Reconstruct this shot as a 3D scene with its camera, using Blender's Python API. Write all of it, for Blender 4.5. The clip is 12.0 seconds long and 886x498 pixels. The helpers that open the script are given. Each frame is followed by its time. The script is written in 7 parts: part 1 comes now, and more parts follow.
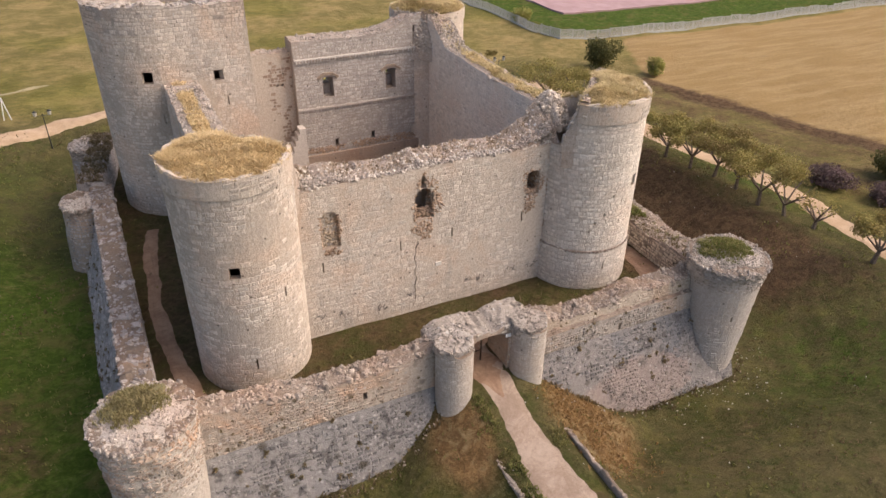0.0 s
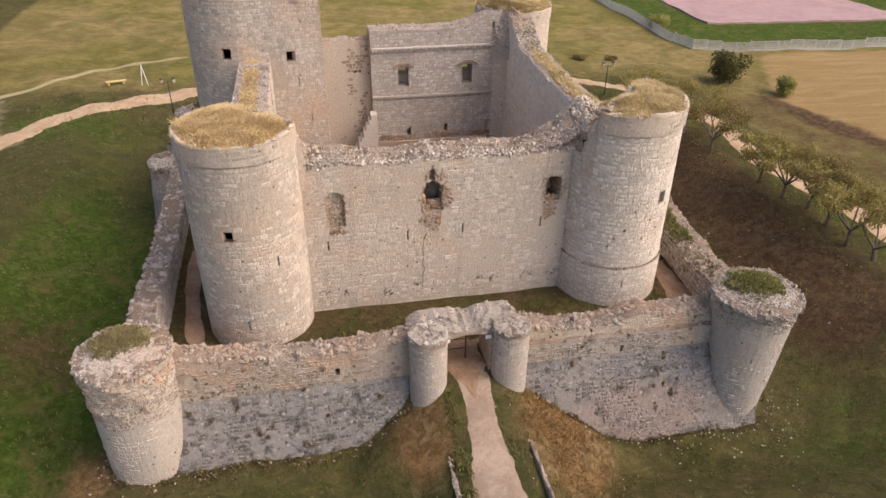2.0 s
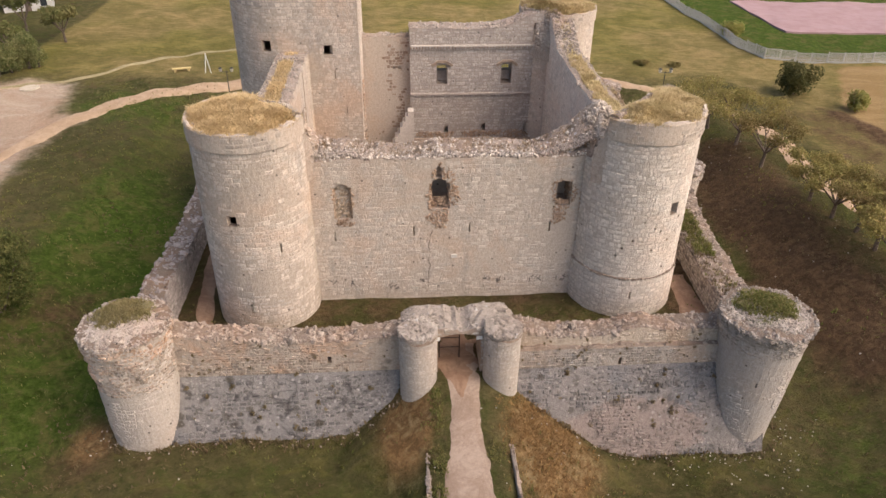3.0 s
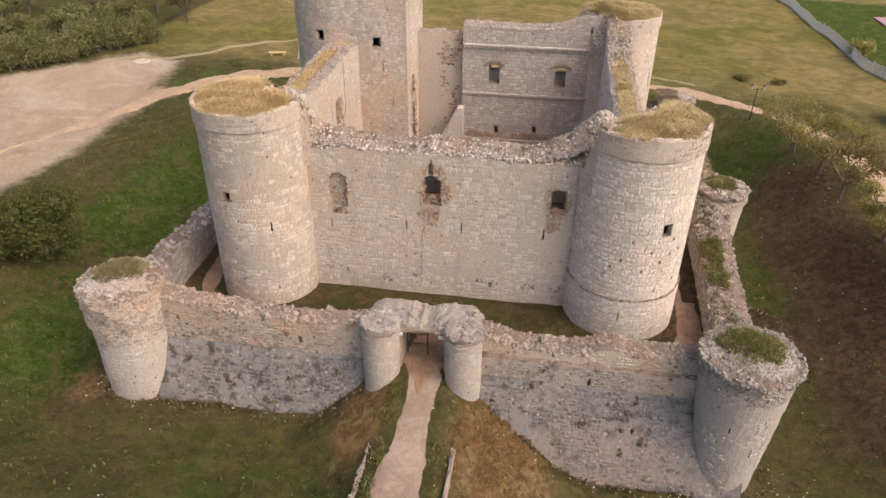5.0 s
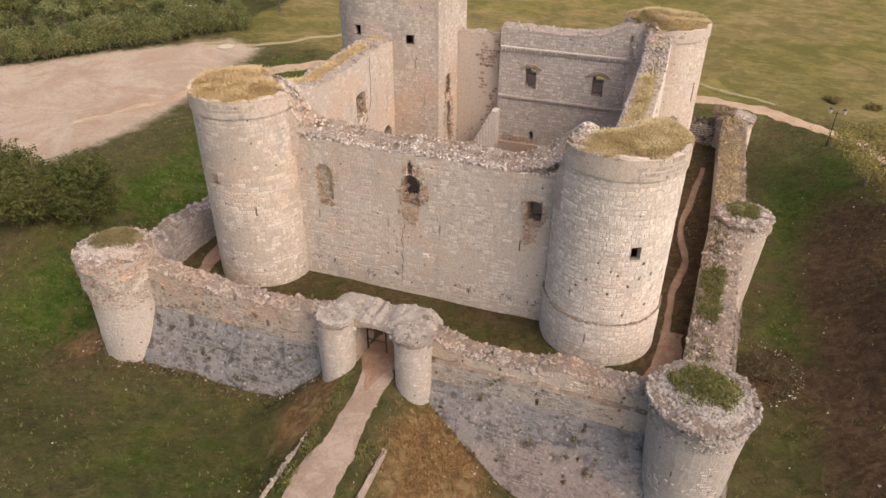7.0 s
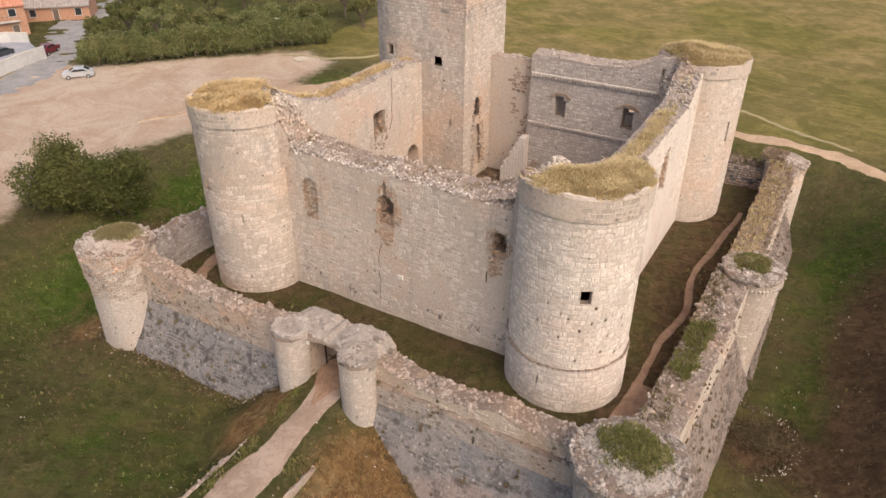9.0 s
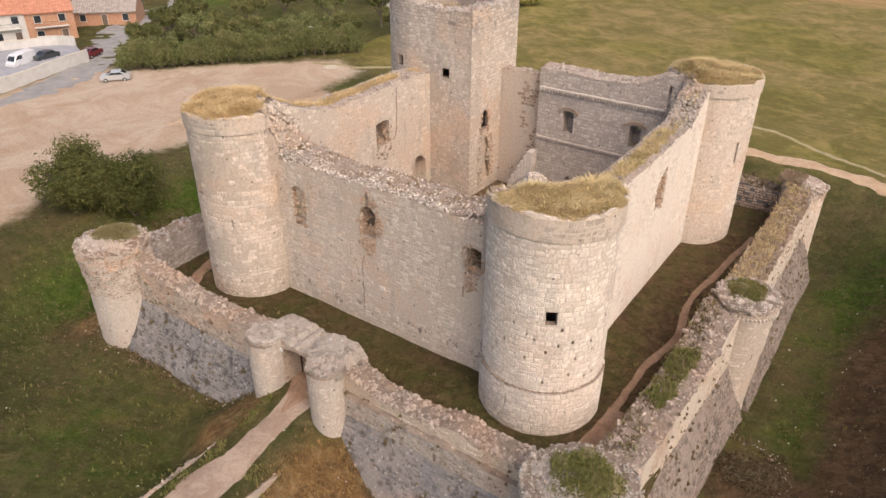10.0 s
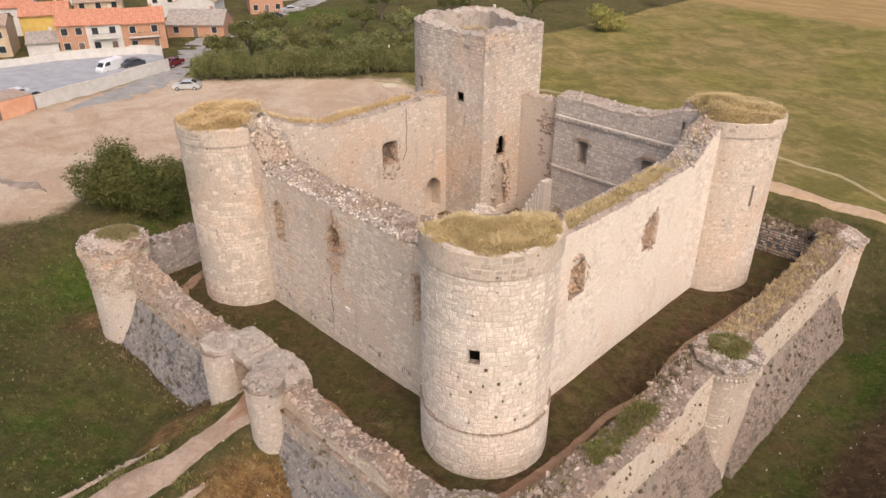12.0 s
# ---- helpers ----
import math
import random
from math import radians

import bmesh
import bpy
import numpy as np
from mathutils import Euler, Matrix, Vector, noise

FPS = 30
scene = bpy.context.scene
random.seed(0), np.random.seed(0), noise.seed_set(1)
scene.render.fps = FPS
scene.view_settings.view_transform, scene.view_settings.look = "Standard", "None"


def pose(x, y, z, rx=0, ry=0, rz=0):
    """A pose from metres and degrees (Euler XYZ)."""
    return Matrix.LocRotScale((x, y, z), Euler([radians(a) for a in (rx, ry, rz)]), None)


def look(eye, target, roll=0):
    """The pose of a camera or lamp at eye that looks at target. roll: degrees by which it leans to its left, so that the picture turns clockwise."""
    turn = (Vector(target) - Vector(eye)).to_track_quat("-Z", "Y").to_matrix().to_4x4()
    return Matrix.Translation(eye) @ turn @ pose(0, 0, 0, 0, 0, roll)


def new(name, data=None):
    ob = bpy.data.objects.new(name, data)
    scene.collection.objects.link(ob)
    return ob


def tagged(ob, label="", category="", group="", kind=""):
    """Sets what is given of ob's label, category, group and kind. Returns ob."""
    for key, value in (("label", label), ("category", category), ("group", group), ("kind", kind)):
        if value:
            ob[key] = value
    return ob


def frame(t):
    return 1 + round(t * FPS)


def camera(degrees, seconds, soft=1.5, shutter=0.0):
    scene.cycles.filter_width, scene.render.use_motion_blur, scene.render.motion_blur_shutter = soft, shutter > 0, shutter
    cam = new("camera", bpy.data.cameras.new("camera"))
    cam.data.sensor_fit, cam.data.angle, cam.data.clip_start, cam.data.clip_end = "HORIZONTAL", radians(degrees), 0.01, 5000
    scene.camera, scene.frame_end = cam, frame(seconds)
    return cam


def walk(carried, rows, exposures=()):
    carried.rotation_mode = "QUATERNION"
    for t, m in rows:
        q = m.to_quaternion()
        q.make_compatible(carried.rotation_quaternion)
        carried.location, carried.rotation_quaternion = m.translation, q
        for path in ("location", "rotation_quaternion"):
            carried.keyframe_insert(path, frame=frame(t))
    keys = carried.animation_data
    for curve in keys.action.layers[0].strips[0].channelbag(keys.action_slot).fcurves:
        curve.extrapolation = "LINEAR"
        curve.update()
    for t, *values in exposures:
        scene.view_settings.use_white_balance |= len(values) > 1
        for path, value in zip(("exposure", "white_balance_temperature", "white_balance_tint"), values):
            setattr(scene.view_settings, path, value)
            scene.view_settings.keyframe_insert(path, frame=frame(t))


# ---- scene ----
cam = camera(64.6, 12.0, soft=1.5)
METRES, EYE, TILT, LEAN, TURN = 60.0, 30.7, 0.0, 0.0, -26.1
ROWS = [
    (0.0, 0.0, 0.0, 0.0, 0.35, -31.57, -0.56),
    (0.5, 0.0448, -0.0006, -0.0004, 4.04, -31.61, -0.55),
    (1.0, 0.089, 0.0017, -0.0005, 7.72, -31.66, -0.52),
    (1.5, 0.1322, 0.0071, -0.0006, 11.41, -31.72, -0.51),
    (2.0, 0.1745, 0.0154, -0.0007, 15.09, -31.78, -0.5),
    (2.5, 0.2161, 0.0267, -0.0005, 18.77, -31.84, -0.48),
    (3.0, 0.2567, 0.0406, -0.0006, 22.45, -31.88, -0.46),
    (5.0, 0.4048, 0.1212, 0.0002, 34.97, -32.11, -0.43),
    (5.5, 0.438, 0.1468, 0.0003, 37.76, -32.15, -0.41),
    (6.0, 0.4692, 0.1741, 0.0004, 40.55, -32.2, -0.38),
    (6.5, 0.4983, 0.2029, 0.0005, 43.28, -32.23, -0.38),
    (7.0, 0.5259, 0.2336, 0.0006, 46.03, -32.24, -0.35),
    (9.0, 0.6169, 0.3689, 0.0027, 56.56, -30.83, -0.28),
    (9.5, 0.6351, 0.4049, 0.0031, 58.91, -30.44, -0.25),
    (10.0, 0.6513, 0.4416, 0.0035, 61.26, -30.07, -0.24),
    (10.5, 0.6657, 0.4788, 0.0035, 63.62, -29.68, -0.23),
    (11.0, 0.6781, 0.5168, 0.0034, 65.97, -29.3, -0.2),
    (11.5, 0.6889, 0.5554, 0.0032, 68.33, -28.92, -0.18),
    (12.0, 0.6982, 0.5945, 0.0033, 70.7, -28.55, -0.14),
]
walk(cam, [(t, pose(0, 0, EYE, TILT, LEAN, TURN) @ pose(METRES * x, METRES * y, METRES * z, 90 + pitch, roll, yaw)) for t, x, y, z, yaw, pitch, roll in ROWS],
     [(0.0, 0.89), (1.0, 0.85), (3.0, 0.785), (6.0, 0.74), (12.0, 0.73)])

# ---- world and light ----
world = bpy.data.worlds.new("sky")
scene.world = world
world.use_nodes = True
wn = world.node_tree
sky = wn.nodes.new("ShaderNodeTexSky")
sky.sky_type = "NISHITA"
sky.sun_disc = False
sky.sun_elevation = radians(48)
sky.sun_rotation = radians(119)
sky.dust_density = 5.0
sky.ozone_density = 0.6
wn.links.new(sky.outputs[0], wn.nodes["Background"].inputs[0])
wn.nodes["Background"].inputs[1].default_value = 0.128
sun_data = bpy.data.lights.new("sun", "SUN")
sun_data.energy = 1.27
sun_data.angle = radians(58)
sun_data.color = (1.0, 0.775, 0.64)
sun = new("sun", sun_data)
sun.matrix_world = look((57.0, -10.0, 62), (18, 12, 10))

# ---- materials ----


def nodes_of(name):
    mat = bpy.data.materials.new(name)
    mat.use_nodes = True
    return mat, mat.node_tree, mat.node_tree.nodes["Principled BSDF"]


class Net:
    """Short hand for shader nodes."""

    def __init__(self, tree):
        self.t = tree
        self.pos = tree.nodes.new("ShaderNodeNewGeometry").outputs["Position"]

    def put(self, node, socket, value):
        if hasattr(value, "is_output"):
            self.t.links.new(value, node.inputs[socket])
        else:
            node.inputs[socket].default_value = value

    def noise(self, scale, detail=4.0, rough=0.6, stretch=(1, 1, 1), distortion=0.0, vector=None):
        m = self.t.nodes.new("ShaderNodeMapping")
        m.inputs["Scale"].default_value = stretch
        self.t.links.new(vector or self.pos, m.inputs["Vector"])
        n = self.t.nodes.new("ShaderNodeTexNoise")
        n.inputs["Scale"].default_value = scale
        n.inputs["Detail"].default_value = detail
        n.inputs["Roughness"].default_value = rough
        n.inputs["Distortion"].default_value = distortion
        self.t.links.new(m.outputs[0], n.inputs["Vector"])
        return n.outputs["Fac"]

    def voronoi(self, scale, feature="F1", out="Distance", stretch=(1, 1, 1)):
        m = self.t.nodes.new("ShaderNodeMapping")
        m.inputs["Scale"].default_value = stretch
        self.t.links.new(self.pos, m.inputs["Vector"])
        n = self.t.nodes.new("ShaderNodeTexVoronoi")
        n.feature = feature
        n.inputs["Scale"].default_value = scale
        self.t.links.new(m.outputs[0], n.inputs["Vector"])
        return n.outputs[out]

    def span(self, value, lo, hi, a=0.0, b=1.0):
        n = self.t.nodes.new("ShaderNodeMapRange")
        n.interpolation_type = "SMOOTHSTEP"
        for k, v in (("Value", value), ("From Min", lo), ("From Max", hi), ("To Min", a), ("To Max", b)):
            self.put(n, k, v)
        return n.outputs[0]

    def mix(self, fac, a, b, mode="MIX"):
        n = self.t.nodes.new("ShaderNodeMix")
        n.data_type = "RGBA"
        n.blend_type = mode
        self.put(n, 0, fac)
        for k, v in ((6, a), (7, b)):
            self.put(n, k, v if hasattr(v, "is_output") else (*v, 1.0))
        return n.outputs[2]

    def math(self, op, a, b=0.0):
        n = self.t.nodes.new("ShaderNodeMath")
        n.operation = op
        self.put(n, 0, a)
        self.put(n, 1, b)
        return n.outputs[0]

    def attr(self, name):
        n = self.t.nodes.new("ShaderNodeAttribute")
        n.attribute_name = name
        return n.outputs["Fac"]

    def island(self):
        return self.t.nodes.new("ShaderNodeNewGeometry").outputs["Random Per Island"]

    def per_object(self):
        return self.t.nodes.new("ShaderNodeObjectInfo").outputs["Random"]

    def z(self):
        n = self.t.nodes.new("ShaderNodeSeparateXYZ")
        self.t.links.new(self.pos, n.inputs[0])
        return n.outputs[2]

    def bump(self, shader, height, strength=0.5, distance=0.05):
        n = self.t.nodes.new("ShaderNodeBump")
        n.inputs["Strength"].default_value = strength
        n.inputs["Distance"].default_value = distance
        self.put(n, "Height", height)
        self.t.links.new(n.outputs[0], shader.inputs["Normal"])


def stone_material(name, main, light, dark, tint, piece=False, spots=0.25, streak=0.4, spread=0.35, tinted=0.5, relief=0.6, blotch=0.0, clumps=0.0, flecks=0.3, patch=None):
    """Weathered limestone: tone per stone, soft patches, streaks of lichen, pits and grain. patch = (x, z, half width, half height, colour) of a worn area."""
    mat, tree, sh = nodes_of(name)
    n = Net(tree)
    rnd = n.per_object() if piece else n.island()
    col = n.mix(n.span(rnd, 0.0, 1.0), main, light)
    col = n.mix(n.math("MULTIPLY", n.span(n.noise(37.0, 1.0, vector=None), 0.45, 0.75), spread * 0.5), col, dark)
    dim = n.span(n.math("FRACT", n.math("MULTIPLY", rnd, 7.31)), 0.8, 1.0, 0.0, spread * 0.6)
    col = n.mix(dim, col, dark)
    shade = n.span(n.math("FRACT", n.math("MULTIPLY", rnd, 13.7)), 0.0, 1.0, 0.86, 1.07)
    bc = n.t.nodes.new("ShaderNodeCombineColor")
    for ch in range(3):
        tree.links.new(shade, bc.inputs[ch])
    col = n.mix(1.0, col, bc.outputs[0], "MULTIPLY")
    col = n.mix(n.span(n.noise(0.17, 5.0, 0.65, distortion=0.8), 0.46, 0.68, 0.0, tinted), col, tint)
    if patch:
        px, pz, wx, wz, tone = patch
        sep = tree.nodes.new("ShaderNodeSeparateXYZ")
        tree.links.new(n.pos, sep.inputs[0])
        dx = n.math("MULTIPLY", n.math("SUBTRACT", sep.outputs[0], px), 1.0 / wx)
        dz = n.math("MULTIPLY", n.math("SUBTRACT", sep.outputs[2], pz), 1.0 / wz)
        away = n.math("ADD", n.math("ADD", n.math("MULTIPLY", dx, dx), n.math("MULTIPLY", dz, dz)), n.math("MULTIPLY", n.math("SUBTRACT", n.noise(0.9, 5.0, 0.7), 0.5), 2.2))
        worn = n.mix(n.span(rnd, 0.0, 1.0), tone, tuple(min(1.0, c * 1.35) for c in tone))
        col = n.mix(n.span(away, 0.75, 1.15, 0.92, 0.0), col, worn)
    col = n.mix(n.span(n.noise(0.9, 5.0, 0.7, (1, 1, 0.22)), 0.52, 0.75, 0.0, streak), col, dark)
    col = n.mix(n.span(n.noise(2.6, 6.0, 0.75), 0.6, 0.74, 0.0, spots), col, (dark[0] * 0.45, dark[1] * 0.45, dark[2] * 0.45))
    col = n.mix(n.span(n.noise(1.3, 5.0, 0.7), 0.62, 0.78, 0.0, 0.45), col, (0.62, 0.57, 0.5))
    if blotch:
        col = n.mix(n.span(n.noise(0.75, 5.0, 0.65, distortion=0.5), 0.53, 0.66, 0.0, blotch), col, (dark[0] * 0.55, dark[1] * 0.55, dark[2] * 0.55))
    if clumps:
        seedy = n.math("ADD", n.voronoi(0.8), n.math("MULTIPLY", n.noise(3.0, 4.0, 0.7), 0.3))
        area = n.span(n.noise(0.55, 4.0, 0.7), 0.38, 0.6, 0.1, 1.0)
        col = n.mix(n.math("MULTIPLY", area, n.span(seedy, 0.28, 0.44, clumps, 0.0)), col, (0.1, 0.088, 0.07))
        col = n.mix(n.math("MULTIPLY", area, n.span(n.voronoi(1.9), 0.11, 0.2, clumps * 0.7, 0.0)), col, (0.11, 0.095, 0.078))
    pits = n.voronoi(1.15)
    col = n.mix(n.span(pits, 0.065, 0.1, 0.8 if spots > 0.2 else 0.0, 0.0), col, (0.05, 0.042, 0.036))
    mott = n.noise(5.0, 6.0, 0.72)
    col = n.mix(n.span(mott, 0.38, 0.62, 0.42, 0.0), col, n.mix(1.0, col, (0.6, 0.57, 0.54), "MULTIPLY"))
    col = n.mix(n.span(n.noise(9.0, 4.0, 0.7), 0.64, 0.72, 0.0, 0.55), col, (dark[0] * 0.5, dark[1] * 0.5, dark[2] * 0.5))
    col = n.mix(n.span(n.voronoi(2.3, "F1", "Distance"), 0.12, 0.2, min(flecks, 0.3), 0.0), col, (0.6, 0.55, 0.48))
    if flecks > 0.3:
        speck = n.math("ADD", n.voronoi(1.7), n.math("MULTIPLY", n.noise(4.0, 4.0, 0.7), 0.25))
        where = n.span(n.noise(0.5, 4.0, 0.7), 0.42, 0.6, 0.15, 1.0)
        col = n.mix(n.math("MULTIPLY", where, n.span(speck, 0.24, 0.36, flecks, 0.0)), col, tuple(min(0.6, c * 1.75) for c in light))
    grain = n.noise(14.0, 6.0, 0.75)
    col = n.mix(n.span(grain, 0.3, 0.7, 0.0, 0.45), col, n.mix(1.0, col, (0.55, 0.53, 0.5), "MULTIPLY"))
    tree.links.new(col, sh.inputs["Base Color"])
    sh.inputs["Roughness"].default_value = 0.92
    sh.inputs["Specular IOR Level"].default_value = 0.2
    n.bump(sh, n.math("ADD", grain, n.math("MULTIPLY", mott, 1.6)), relief, 0.06)
    return mat


def plain_material(name, a, b, scale=3.0, rough=0.85, bump=0.3, metal=0.0, island=0.0):
    """Two tones mixed by noise, with fine relief."""
    mat, tree, sh = nodes_of(name)
    n = Net(tree)
    f = n.noise(scale, 5.0, 0.65)
    col = n.mix(n.span(f, 0.35, 0.65), a, b)
    if island:
        col = n.mix(n.math("MULTIPLY", n.island(), island), col, (a[0] * 0.35, a[1] * 0.35, a[2] * 0.35))
    tree.links.new(col, sh.inputs["Base Color"])
    sh.inputs["Roughness"].default_value = rough
    sh.inputs["Metallic"].default_value = metal
    if bump:
        n.bump(sh, n.noise(scale * 5, 5.0, 0.7), bump, 0.03)
    return mat


def leaf_material(name, a, b, c):
    mat, tree, sh = nodes_of(name)
    n = Net(tree)
    r = n.island()
    col = n.mix(n.span(r, 0.0, 0.7), a, b)
    col = n.mix(n.span(r, 0.8, 1.0), col, c)
    col = n.mix(n.span(n.noise(0.35, 3.0), 0.4, 0.7, 0.0, 0.5), col, c)
    tree.links.new(col, sh.inputs["Base Color"])
    sh.inputs["Roughness"].default_value = 0.8
    sh.inputs["Specular IOR Level"].default_value = 0.2
    thin = tree.nodes.new("ShaderNodeBsdfTranslucent")
    tree.links.new(col, thin.inputs[0])
    both = tree.nodes.new("ShaderNodeMixShader")
    both.inputs[0].default_value = 0.4
    tree.links.new(sh.outputs[0], both.inputs[1])
    tree.links.new(thin.outputs[0], both.inputs[2])
    tree.links.new(both.outputs[0], tree.nodes["Material Output"].inputs[0])
    return mat


PALE, LIGHT, GREY = (0.62, 0.535, 0.455), (0.73, 0.655, 0.57), (0.35, 0.315, 0.285)
ASHLAR = dict(main=PALE, light=LIGHT, dark=GREY, tint=(0.68, 0.5, 0.37), tinted=0.65, streak=0.6)
M_ashlar = stone_material("ashlar", **ASHLAR)
M_ashlar_piece = stone_material("ashlar_block", piece=True, **ASHLAR)
WHITE = dict(main=(0.74, 0.66, 0.575), light=(0.82, 0.755, 0.675), dark=(0.46, 0.415, 0.37), tint=(0.74, 0.6, 0.495), tinted=0.6, streak=0.35, spots=0.2)
M_white_stone = stone_material("white_ashlar", **WHITE)
M_white_piece = stone_material("white_ashlar_block", piece=True, **WHITE)
M_core = stone_material("mortar_core", (0.58, 0.5, 0.42), (0.62, 0.535, 0.45), GREY, (0.62, 0.47, 0.36), spots=0.4, tinted=0.75, streak=0.55)
RUBBLE = dict(main=(0.42, 0.33, 0.265), light=(0.55, 0.465, 0.39), dark=(0.21, 0.178, 0.155), tint=(0.6, 0.39, 0.265), spots=0.6, streak=0.3, spread=0.6, tinted=0.85, blotch=0.4, clumps=0.6, flecks=0.45)
RUBBLE_GREY = dict(main=(0.38, 0.335, 0.295), light=(0.47, 0.42, 0.375), dark=(0.22, 0.195, 0.175), tint=(0.47, 0.37, 0.295), spots=0.5, streak=0.45, spread=0.5, tinted=0.75, blotch=0.35, clumps=0.45, flecks=0.45)
M_rubble_grey = stone_material("grey_rubble", **RUBBLE_GREY)
M_rubble_grey_piece = stone_material("grey_rubble_block", piece=True, **RUBBLE_GREY)
M_rubble = stone_material("rubble", **RUBBLE)
M_rubble_piece = stone_material("rubble_block", piece=True, **RUBBLE)
TALUS = dict(main=(0.2, 0.187, 0.183), light=(0.3, 0.28, 0.267), dark=(0.1, 0.094, 0.093), tint=(0.2, 0.2, 0.212), spots=0.7, streak=0.4, spread=0.9, blotch=0.75, clumps=0.95, flecks=0.6)
TALUS_WORN = dict(main=(0.19, 0.178, 0.174), light=(0.29, 0.265, 0.25), dark=(0.11, 0.103, 0.1), tint=(0.2, 0.2, 0.21), tinted=0.8, spots=0.7, streak=0.35, spread=0.9, blotch=0.5, clumps=0.7, flecks=0.6, patch=(30.5, -5.2, 5.0, 2.1, (0.25, 0.205, 0.183)))
M_talus_worn = stone_material("worn_talus", **TALUS_WORN)
M_talus_worn_piece = stone_material("worn_talus_block", piece=True, **TALUS_WORN)
M_talus = stone_material("grey_talus", **TALUS)
M_talus_piece = stone_material("grey_talus_block", piece=True, **TALUS)
# brown rubble of the east foot, with its shade put into the darker colour
TALUS_EAST = dict(main=(0.21, 0.172, 0.145), light=(0.31, 0.258, 0.22), dark=(0.115, 0.095, 0.082), tint=(0.27, 0.205, 0.165), spots=0.7, streak=0.35, spread=0.6, blotch=0.5, clumps=0.9)
M_talus_east = stone_material("shaded_brown_talus", **TALUS_EAST)
M_talus_east_piece = stone_material("shaded_brown_talus_block", piece=True, **TALUS_EAST)
M_west = stone_material("violet_grey_rubble", (0.38, 0.335, 0.312), (0.52, 0.47, 0.44), (0.22, 0.19, 0.18), (0.42, 0.36, 0.34), spots=0.5, spread=0.7, blotch=0.45, flecks=0.5)
CROWN = dict(main=(0.4, 0.34, 0.295), light=(0.6, 0.535, 0.47), dark=(0.2, 0.17, 0.15), tint=(0.48, 0.36, 0.285), spots=0.5, spread=1.2)
M_bed = stone_material("earthy_rubble_bed", (0.25, 0.195, 0.155), (0.3, 0.24, 0.195), (0.14, 0.115, 0.095), (0.31, 0.21, 0.15), spots=0.5, tinted=0.7, relief=1.0, clumps=0.6)
M_top = stone_material("pinkish_broken_top", (0.38, 0.31, 0.26), (0.55, 0.47, 0.4), (0.18, 0.15, 0.13), (0.46, 0.335, 0.255), spots=0.5, spread=1.2, tinted=0.7, clumps=0.5)
M_cap = stone_material("pale_crumbled_core", (0.38, 0.31, 0.26), (0.5, 0.42, 0.355), (0.2, 0.165, 0.14), (0.46, 0.33, 0.25), spots=0.5, spread=0.9, tinted=0.6, clumps=0.5, flecks=0.8, relief=1.0)
M_crown = stone_material("weathered_crown", **CROWN)
M_joint = stone_material("dark_joints", (0.63, 0.555, 0.475), (0.68, 0.605, 0.52), (0.42, 0.37, 0.325), (0.63, 0.52, 0.43), spots=0.4)
M_lime = stone_material("pale_lime_mortar", (0.4, 0.35, 0.305), (0.5, 0.445, 0.395), (0.2, 0.175, 0.155), (0.42, 0.335, 0.275), spots=0.5, spread=0.6, tinted=0.5, clumps=0.35, flecks=0.6, relief=1.0)
M_straw = leaf_material("straw", (0.62, 0.465, 0.245), (0.74, 0.595, 0.36), (0.5, 0.365, 0.18))
M_straw_olive = leaf_material("olive_straw", (0.56, 0.44, 0.24), (0.66, 0.54, 0.32), (0.42, 0.34, 0.15))
M_weed = leaf_material("green_weed", (0.13, 0.145, 0.04), (0.2, 0.2, 0.065), (0.25, 0.2, 0.09))
M_olive_weed = leaf_material("olive_weed", (0.2, 0.185, 0.075), (0.29, 0.255, 0.12), (0.33, 0.26, 0.14))
M_pink_weed = leaf_material("pinkish_weed", (0.33, 0.24, 0.165), (0.42, 0.32, 0.22), (0.25, 0.19, 0.13))
M_brown_weed = leaf_material("brown_weed", (0.15, 0.11, 0.06), (0.2, 0.15, 0.085), (0.13, 0.11, 0.06))
M_rust_weed = leaf_material("rust_weed", (0.27, 0.16, 0.07), (0.36, 0.23, 0.1), (0.2, 0.13, 0.06))
M_bark = plain_material("bark", (0.09, 0.065, 0.05), (0.17, 0.13, 0.1), 6.0)

# ---- building helpers ----


def mesh_object(name, verts, faces, mat, parent=None, label="", smooth=False, mats=None, slots=None):
    me = bpy.data.meshes.new(name)
    me.from_pydata(verts, [], faces)
    for m in mats or [mat]:
        me.materials.append(m)
    if slots:
        me.polygons.foreach_set("material_index", slots)
    if smooth:
        me.polygons.foreach_set("use_smooth", [True] * len(faces))
    me.update()
    ob = new(name, me)
    if parent is not None:
        ob.parent = parent
    if label:
        tagged(ob, label)
    return ob


def part(name, bm, material, parent, label=""):
    """A bmesh as one mesh object under a thing or a part."""
    me = bpy.data.meshes.new(name)
    bm.to_mesh(me)
    bm.free()
    me.materials.append(material)
    ob = new(name, me)
    ob.parent = parent
    if label:
        tagged(ob, label)
    return ob


def thing(name, label, category, group="", kind="", at=(0, 0, 0), turn=0.0):
    ob = new(name)
    ob.empty_display_size = 0.2
    ob.matrix_world = pose(*at, 0, 0, turn)
    return tagged(ob, label, category, group, kind)


def wob(x, y=0.0, z=0.0, s=1.0):
    return noise.noise(Vector((x * s + 11.3, y * s - 4.7, z * s + 2.9)))


